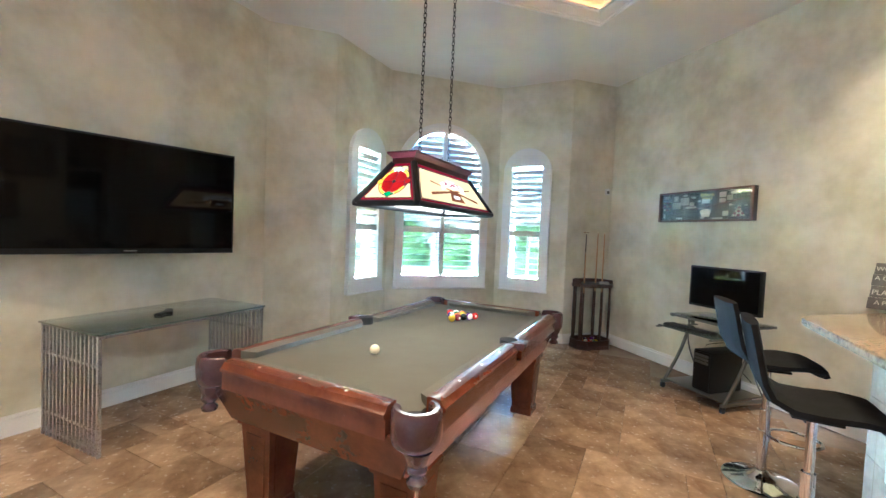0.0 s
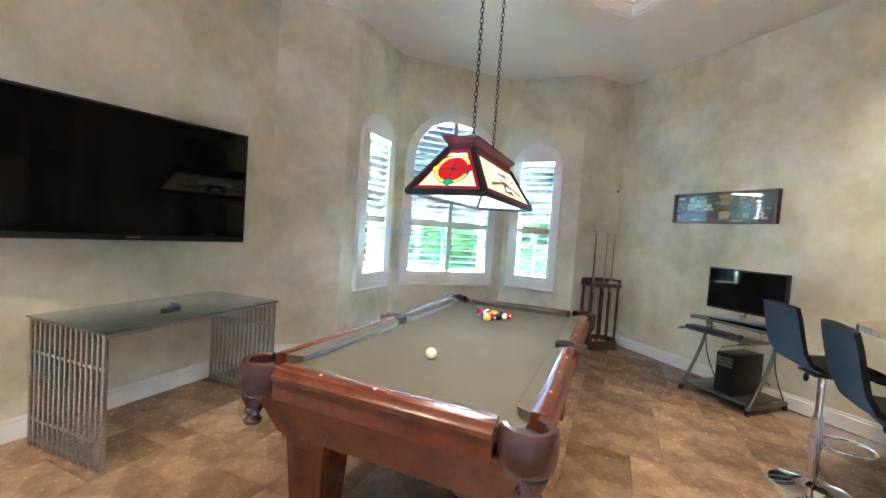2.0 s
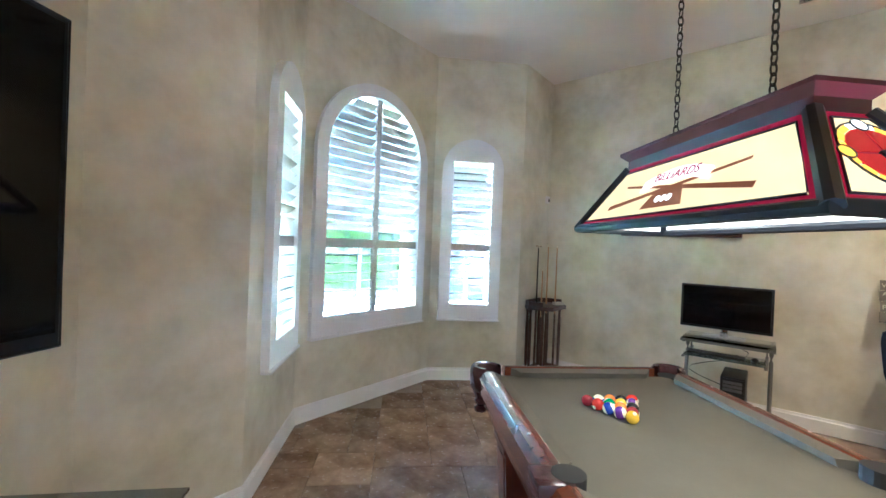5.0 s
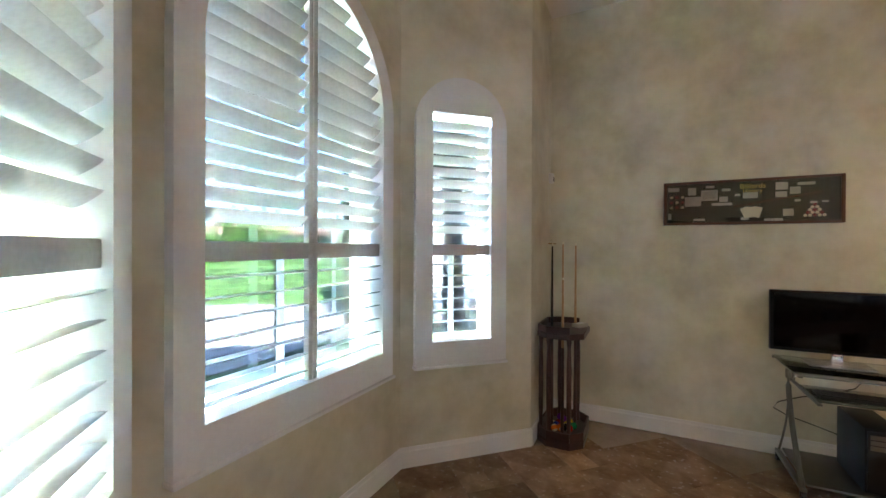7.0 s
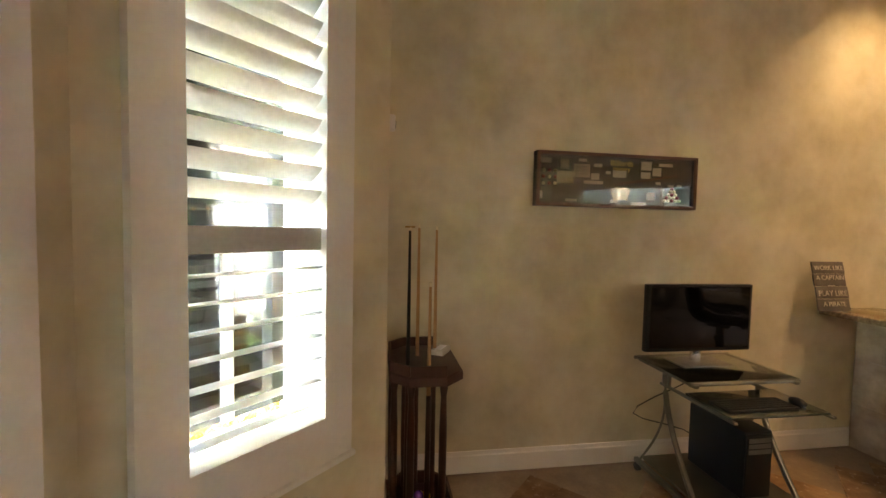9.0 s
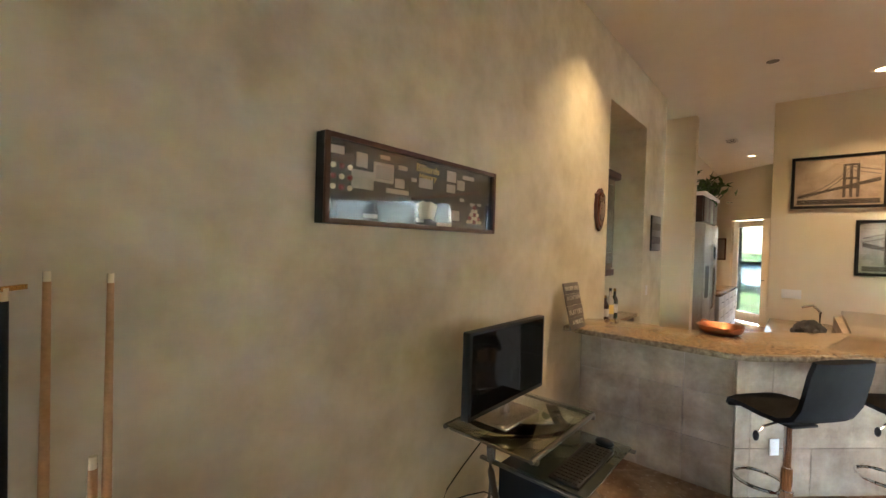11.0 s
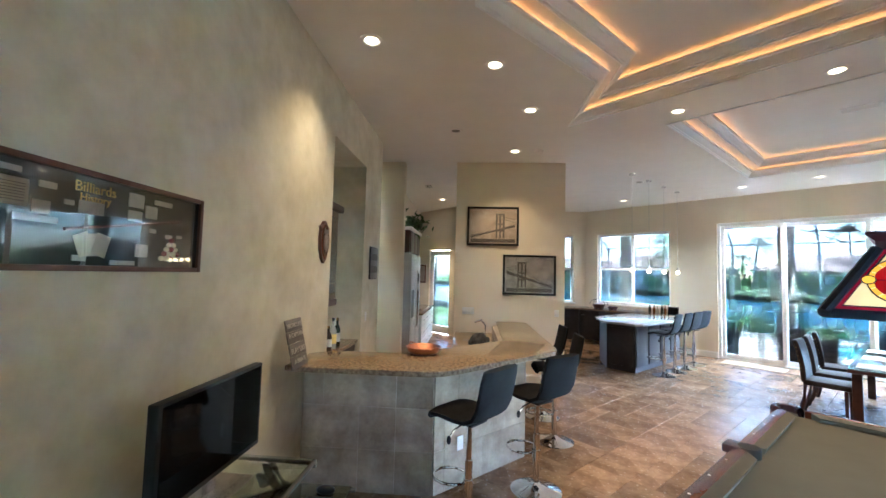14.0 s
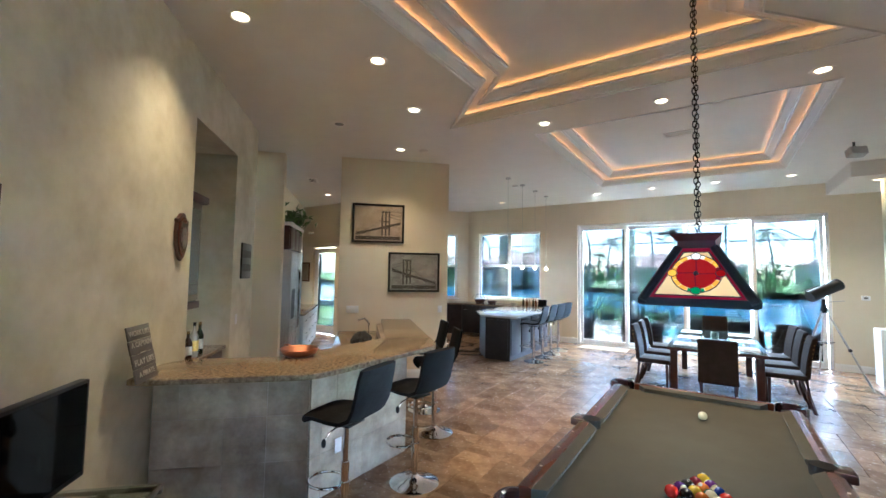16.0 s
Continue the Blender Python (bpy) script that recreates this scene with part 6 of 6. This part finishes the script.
ground = part("ground", prism([(-1500, -1500), (1500, -1500), (1500, 1500), (-1500, 1500)], -0.9, -0.70), GRASS, soft=False)
tagged(ground, "broad green lawn and land reaching the horizon", "ground", kind="structure")
sheet("ground_front", [(-60, 7.2), (40, 7.2), (40, 70), (-60, 70)], -0.16, GRASS, "mown green front lawn", "lawn")
sheet("ground_side", [(-60, -13), (-6.2, -13), (-6.2, 7.19), (-60, 7.19)], -0.16, GRASS, "mown green side lawn", "lawn")
sheet("road", [(-16, 8.6), (-4.4, 8.6), (-1.5, 11.5), (-1.5, 15.5), (-9, 17), (-16, 16.2), (-60, 16), (-60, 11), (-19, 11.5)], -0.145, CONCRETE, "pale sunlit concrete driveway", "driveway")
sheet("pavement", [(-4.6, 7.1), (3.5, 7.1), (3.5, 8.5), (-4.6, 8.5)], -0.148, PAVER, "narrow pale paved path along the house", "path")
sheet("ground_court", [(-0.4, 7.18), (9.65, -2.9), (30, -2.9), (30, 7.18)], -0.15, PAVER, "pale paved entry court beside the house", "court")
sheet("patio", [(-12, -13), (12, -13), (12, -6.01), (-12, -6.01)], -0.10, PAVER, "pale paved pool patio", "patio")
sheet("pool", [(-4.6, -11.6), (-0.2, -11.6), (0.5, -10.6), (-0.2, -9.3), (-4.6, -9.3)], -0.075, POOLWATER, "turquoise swimming pool set in the patio", "swimming pool")
sheet("water", [(-220, -58), (220, -58), (220, -15.5), (-220, -15.5)], -0.62, WATER, "wide blue canal behind the patio", "canal")
tagged(part("seawall", box((-120, -15.5, -0.7), (120, -15.1, -0.3)), SEAWALL, soft=False), "grey concrete seawall along the canal", "seawall", kind="structure")
sheet("far_bank", [(-220, -140), (220, -140), (220, -58.1), (-220, -58.1)], 0.1, GRASS, "green far bank of the canal", "bank")

# lanai roof with its columns and the screen cage
tagged(part("lanai_roof", box((-8, -8.6, 3.30), (10.5, -6.02, 3.50)), STUCCOWHITE, soft=False), "white roof over the covered patio", "patio roof", kind="structure")
for x in (0.75, 4.9, -6.2):
    c = thing("patio_column", pose(x, -8.35, -0.10), "white stucco column of the covered patio", "column", "patio columns")
    part("shaft", box((-0.16, -0.16, 0), (0.16, 0.16, 3.40), 0.01), STUCCOWHITE, c)
    part("foot", box((-0.20, -0.20, 0), (0.20, 0.20, 0.15), 0.01), STUCCOWHITE, c)
cage = thing("pool_cage", pose(0, 0, -0.10), "white aluminium pool cage frame over the patio", "pool cage", kind="structure")
for i in range(8):
    x = -9 + i * 2.4
    part("cage_post", box((x - 0.035, -12.85, 0), (x + 0.035, -12.75, 3.2)), WHITE, cage, soft=False)
    part("cage_rafter", tube([(x, -12.8, 3.2), (x, -11.2, 4.2), (x, -8.6, 4.4)], 0.045, 4), WHITE, cage)
for z in (0.95, 3.2):
    part("cage_rail", box((-9, -12.84, z - 0.03), (8, -12.76, z + 0.03)), WHITE, cage, soft=False)
part("cage_purlin", box((-9, -11.25, 4.17), (8, -11.15, 4.25)), WHITE, cage, soft=False)
for i in range(4):
    part("cage_brace", tube([(-8 + i * 4, -12.8, 3.2), (-5 + i * 4, -8.7, 4.4)], 0.03, 4), WHITE, cage)
fan = thing("patio_fan", pose(-0.5, -7.2, 2.95), "dark ceiling fan under the patio roof", "ceiling fan")
part("rod", cyl(0.02, 0.02, 0.08, 0.36, 8), IRON, fan)
part("motor_housing", lathe([(0.0, -0.06), (0.09, -0.05), (0.12, 0.0), (0.10, 0.08), (0.0, 0.09)], 18), IRON, fan)
for i in range(5):
    part("blade", box((0.10, -0.065, -0.004), (0.66, 0.065, 0.004), 0.003, pose(0, 0, 0.0, 10, 0, 72 * i + 15)), DARKWOOD, fan)

# patio furniture
WICKER = material("dark_wicker", (0.022, 0.018, 0.016), 0.7, second=(0.04, 0.033, 0.03), scale=30, fine=200, bump=0.4)


def patio_chair(m, label="dark wicker patio armchair on the paving"):
    t = thing("patio_chair", m, label, "patio chair", "patio chairs")
    part("seat", box((-0.32, -0.32, 0.18), (0.32, 0.32, 0.42), 0.02), WICKER, t)
    part("backrest", box((-0.32, -0.38, 0.18), (0.32, -0.28, 0.86), 0.03, pose(0, 0, 0, 8, 0, 0)), WICKER, t)
    part("cushion", box((-0.26, -0.26, 0.421), (0.26, 0.30, 0.50), 0.03), STUCCOWHITE, t, "pale cushion")
    for sx in (-1, 1):
        part("armrest", box((sx * 0.36 - 0.05, -0.34, 0.0), (sx * 0.36 + 0.05, 0.34, 0.60), 0.02), WICKER, t)
    return t


pch = patio_chair(pose(0.3, -7.6, -0.10, 0, 0, 150))
for x, y, r in ((-1.1, -7.7, 190), (-2.0, -7.7, 180), (-3.0, -7.6, 170), (2.1, -7.7, 120), (-3.9, -7.8, 165)):
    copy_thing(pch, pose(x, y, -0.10, 0, 0, r))
sdt = thing("side_table", pose(0.95, -7.5, -0.10), "small dark metal patio side table", "side table")
part("tabletop", box((-0.22, -0.22, 0.46), (0.22, 0.22, 0.49), 0.006), WICKER, sdt)
for sx in (-1, 1):
    for sy in (-1, 1):
        part("leg", box((sx * 0.19 - 0.015, sy * 0.19 - 0.015, 0), (sx * 0.19 + 0.015, sy * 0.19 + 0.015, 0.4595)), WICKER, sdt, soft=False)
umb = thing("closed_umbrella", pose(-0.35, -11.9, -0.10), "closed beige patio umbrella on a pole", "umbrella")
part("pole", cyl(0.025, 0.025, 0, 2.7, 10), STEEL, umb)
part("canopy", lathe([(0.03, 1.1), (0.16, 1.2), (0.12, 1.9), (0.05, 2.6), (0.0, 2.65)], 12), material("beige_canvas", (0.5, 0.42, 0.3), 0.9, second=(0.42, 0.35, 0.25), scale=6), umb)
part("base", cyl(0.25, 0.22, 0, 0.06, 20), SEAWALL, umb)


def palm(m, height, seed, label, fronds=17, reach=1.9):
    t = thing("palm_tree", m, label, "palm tree", "palms")
    rnd_ = random.Random(seed)
    lean = rnd_.uniform(-0.12, 0.12)
    bm = bmesh.new()
    pts = [(lean * height * (k / 10) ** 2, 0, height * k / 10) for k in range(11)]
    rings = []
    for k, p_ in enumerate(pts):
        r = 0.16 - 0.07 * k / 10 + (0.008 if k % 2 else 0)
        rings.append([bm.verts.new((p_[0] + r * math.cos(a * math.pi / 5), r * math.sin(a * math.pi / 5), p_[2])) for a in range(10)])
    for a, b in zip(rings, rings[1:]):
        for i in range(10):
            bm.faces.new((a[i], a[(i + 1) % 10], b[(i + 1) % 10], b[i]))
    part("trunk", bm, BARK, t)
    cr = bmesh.new()
    top = Vector(pts[-1])
    for f in range(fronds):
        az = f * 2.399 + rnd_.uniform(-0.2, 0.2)
        el = rnd_.uniform(-0.3, 1.1)
        spine = []
        for k in range(9):
            s = k / 8
            spine.append(top + Vector((math.cos(az) * reach * s * math.cos(el * (1 - s * 0.5)), math.sin(az) * reach * s * math.cos(el * (1 - s * 0.5)), reach * (math.sin(el) * s - 0.75 * s * s))))
        side = Vector((-math.sin(az), math.cos(az), 0))
        for k in range(1, 9):
            p0, p1 = spine[k - 1], spine[k]
            w = reach * 0.30 * math.sin(math.pi * (0.12 + 0.8 * k / 8))
            d = (p1 - p0)
            for sg in (1, -1):
                for q in (0.15, 0.65):
                    b0 = p0 + d * q
                    tip = b0 + side * sg * w + d * 1.1 + Vector((0, 0, -w * 0.45))
                    vs = [cr.verts.new(v) for v in (b0, b0 + d * 0.3, tip)]
                    cr.faces.new(vs)
    part("crown", cr, FROND, t, soft=False)
    return t


def bush(m, size, mat, seed, label):
    t = thing("shrub", m, label, "shrub", "shrubs")
    part("leaves", leaf_cloud(420, 1, (size * 0.33, size * 0.33, size * 0.22), seed, size * 0.085), mat, t, m=pose(0, 0, size * 0.45), soft=False)
    part("stem", cyl(0.03, 0.02, -0.02, size * 0.4, 6), BARK, t)
    return t


for i, (x, y, s) in enumerate(((1.6, -11.9, 0.6), (0.9, -10.6, 0.6), (2.6, -11.9, 0.8), (0.2, -12.2, 0.75), (-0.8, -12.3, 0.7), (1.2, -12.3, 0.7), (2.2, -12.4, 0.8), (-1.6, -12.3, 0.6), (5.2, -11.8, 1.0))):
    bush(pose(x, y, -0.10), s, BUSHES, 20 + i, "rounded green shrub beside the patio")
palm(pose(1.3, -10.8, -0.10), 1.5, 4, "young palm with bright fronds beside the pool", 14, 1.1)
palm(pose(4.4, -11.8, -0.10), 3.2, 5, "palm beside the pool cage", 16, 1.6)

# far bank houses
def house(m, w, d, h, label, seed=0):
    t = thing("waterfront_house", m, label, "house", "far houses")
    part("wall", box((-w / 2, -d / 2, 0), (w / 2, d / 2, h)), STUCCOWHITE, t, soft=False)
    bm = bmesh.new()
    o = 0.7
    base = [bm.verts.new(v) for v in ((-w / 2 - o, -d / 2 - o, h), (w / 2 + o, -d / 2 - o, h), (w / 2 + o, d / 2 + o, h), (-w / 2 - o, d / 2 + o, h))]
    r0, r1 = bm.verts.new((-w / 2 + d * 0.45, 0, h + d * 0.22)), bm.verts.new((w / 2 - d * 0.45, 0, h + d * 0.22))
    for f in ((base[0], base[1], r1, r0), (base[1], base[2], r1), (base[2], base[3], r0, r1), (base[3], base[0], r0), base[::-1]):
        bm.faces.new(f)
    part("roof", bm, ROOFTILE, t, "hipped clay tile roof", soft=False)
    for i in range(int(w / 2.6)):
        x = -w / 2 + 1.3 + i * 2.6
        wn_ = part("window", box((x - 0.75, d / 2 - 0.02, 0.6), (x + 0.75, d / 2 + 0.03, h - 0.5)), WHITE, t, soft=False)
        part("pane", box((x - 0.68, d / 2 + 0.031, 0.66), (x + 0.68, d / 2 + 0.04, h - 0.56)), DARKGLASS, wn_, soft=False)
    return t


for i, (x, y, w, h) in enumerate(((-21, -66, 20, 3.4), (4, -70, 18, 3.2), (27, -67, 20, 3.4), (-46, -68, 18, 3.4), (52, -70, 20, 3.4))):
    house(pose(x, y, 0.1), w, 11, h, "low white waterfront house with a hipped tile roof")
for i in range(16):
    palm(pose(-50 + i * 6.6 + (i * 7 % 5), -61 - (i * 5 % 9) * 2.2, 0.1), 5.5 + (i * 3 % 5) * 0.9, 40 + i, "tall palm on the far bank of the canal", 15, 2.6)
for i in range(24):
    bush(pose(-60 + i * 5.3, -60.5 - (i % 3), 0.1), 2.6 + (i % 4) * 0.7, BUSHES, 70 + i, "broad green shrub on the far bank")

# front garden
wing = thing("house_wing", pose(-7.6, 2.4, -0.16), "yellow stucco wing of the house with white trim", "house")
part("wall", box((-2.5, -1.0, 0), (0.0, 2.6, 4.6)), STUCCO, wing, soft=False)
part("corner_trim", box((-0.10, 2.05, 0), (0.06, 2.66, 4.6), 0.01), STUCCOWHITE, wing)
part("window_surround", box((0.001, 0.5, 0.9), (0.05, 1.5, 2.8), 0.01), STUCCOWHITE, wing)
for x, y in ((0.6, 9.2), (0.3, 8.0)):
    c = thing("porch_column", pose(x, y, -0.16), "white square stucco porch column", "column", "porch columns")
    part("shaft", box((-0.17, -0.17, 0), (0.17, 0.17, 4.2), 0.01), STUCCOWHITE, c)
    part("foot", box((-0.21, -0.21, 0), (0.21, 0.21, 0.22), 0.01), STUCCOWHITE, c)
garage = thing("garage_wing", pose(3.2, 13.5, -0.16), "white stucco garage wing across the drive", "house")
part("wall", box((-4.2, -2.5, 0), (3.0, 5.0, 3.6)), STUCCOWHITE, garage, soft=False)
part("side_door", box((-4.26, -0.5, 0.0), (-4.201, 3.5, 2.4), 0.01), BASE, garage)
GARAGEBLUE = material("pale_blue_grey_door_paint", (0.42, 0.48, 0.52), 0.5, second=(0.46, 0.52, 0.56), scale=3)
for i in range(5):
    part("garage_panel", box((-3.2, -2.54, 0.05 + i * 0.5), (0.6, -2.501, 0.54 + i * 0.5), 0.01), GARAGEBLUE, garage, "pale blue-grey door panel")
part("eave", box((-4.6, -2.9, 3.6), (3.4, 5.4, 3.75), 0.02), STUCCOWHITE, garage)
palm(pose(-0.85, 8.2, -0.16), 3.4, 11, "slender palm trunk close to the bay window", 15, 1.7)
palm(pose(-9.5, 17.8, -0.16), 5.0, 12, "palm on the front lawn", 16, 2.2)
palm(pose(-13.5, 20.0, -0.16), 5.6, 13, "palm on the front lawn", 16, 2.3)
for i, (x, y, s, mt) in enumerate(((-0.55, 7.75, 0.8, CROTON), (-1.15, 7.6, 0.6, CROTON), (-1.6, 7.5, 0.45, BUSHES), (-0.2, 7.6, 0.7, BUSHES), (-1.0, 8.6, 0.8, BUSHES), (-0.3, 8.8, 1.0, CROTON), (-2.2, 7.45, 0.4, BUSHES), (-10.5, 18.5, 1.6, BUSHES), (-8.0, 18.0, 1.4, BUSHES), (-7.2, 18.6, 1.8, BUSHES))):
    bush(pose(x, y, -0.16), s, mt, 120 + i, "red and orange croton shrub beside the path" if mt is CROTON else "low green shrub in the front garden")
for i in range(12):
    bush(pose(-52 + i * 6.1, 52 + (i * 5 % 7), -0.16), 3.2 + (i % 4) * 0.9, BUSHES, 150 + i, "green shrubbery across the street")
house(pose(-38, 58, -0.16, 0, 0, 215), 18, 11, 3.2, "low house with a clay roof across the street")
house(pose(-8, 66, -0.16, 0, 0, 180), 18, 11, 3.2, "low house with a clay roof across the street")

# ---- floor tiles: a random bond of four sizes on a 0.203 m grid ----
UNIT = 0.203
rnd = random.Random(11)
X0, Y0 = -3.78, -5.70
NX, NY = 62, 60
grid = np.zeros((NX, NY), dtype=bool)
CLEAR = 0.0015
floor_ob = bpy.data.objects["floor"]
shapes = {}
rest = bmesh.new()
near_count = 0


def on_floor(x, y):
    return x < 9.0 and (y < 5.95 - max(0.0, x + 0.6) and y - x < 8.05)


def tile_mesh(w, h):
    if (w, h) not in shapes:
        bm_ = bmesh.new()
        a, b = w * UNIT / 2 - CLEAR, h * UNIT / 2 - CLEAR
        e = 0.003
        lowr = [bm_.verts.new(v) for v in ((-a, -b, -0.011), (a, -b, -0.011), (a, b, -0.011), (-a, b, -0.011))]
        midr = [bm_.verts.new(v) for v in ((-a, -b, -0.002), (a, -b, -0.002), (a, b, -0.002), (-a, b, -0.002))]
        topr = [bm_.verts.new(v) for v in ((-a + e, -b + e, 0), (a - e, -b + e, 0), (a - e, b - e, 0), (-a + e, b - e, 0))]
        for r_, q_ in ((lowr, midr), (midr, topr)):
            for i_ in range(4):
                bm_.faces.new((r_[i_], r_[(i_ + 1) % 4], q_[(i_ + 1) % 4], q_[i_]))
        bm_.faces.new(topr)
        shapes[(w, h)] = mesh_from(bm_, "floor_tile", TILE)
    return shapes[(w, h)]


for j in range(NY):
    for i in range(NX):
        if grid[i, j]:
            continue
        options = [(3, 3), (3, 2), (2, 3), (2, 2), (2, 2), (2, 1), (1, 2), (3, 2), (2, 3)]
        rnd.shuffle(options)
        for w, h in options + [(1, 1)]:
            if i + w <= NX and j + h <= NY and not grid[i:i + w, j:j + h].any():
                break
        grid[i:i + w, j:j + h] = True
        cx, cy = X0 + (i + w / 2) * UNIT, Y0 + (j + h / 2) * UNIT
        if not on_floor(cx, cy):
            continue
        if -3.8 < cx < 1.9 and -0.3 < cy and near_count < 300:
            near_count += 1
            ob = new("floor_tile", tile_mesh(w, h))
            ob.parent = floor_ob
            ob.matrix_basis = pose(cx, cy, 0)
        else:
            me = tile_mesh(w, h)
            base_ = len(rest.verts)
            rest.from_mesh(me)
            rest.verts.ensure_lookup_table()
            for v in rest.verts[base_:]:
                v.co += Vector((cx, cy, 0))
far_tiles = part("far_floor_tiles", rest, TILE, floor_ob, soft=False)
tagged(far_tiles, "travertine tiles of the far floor", kind="stuff")
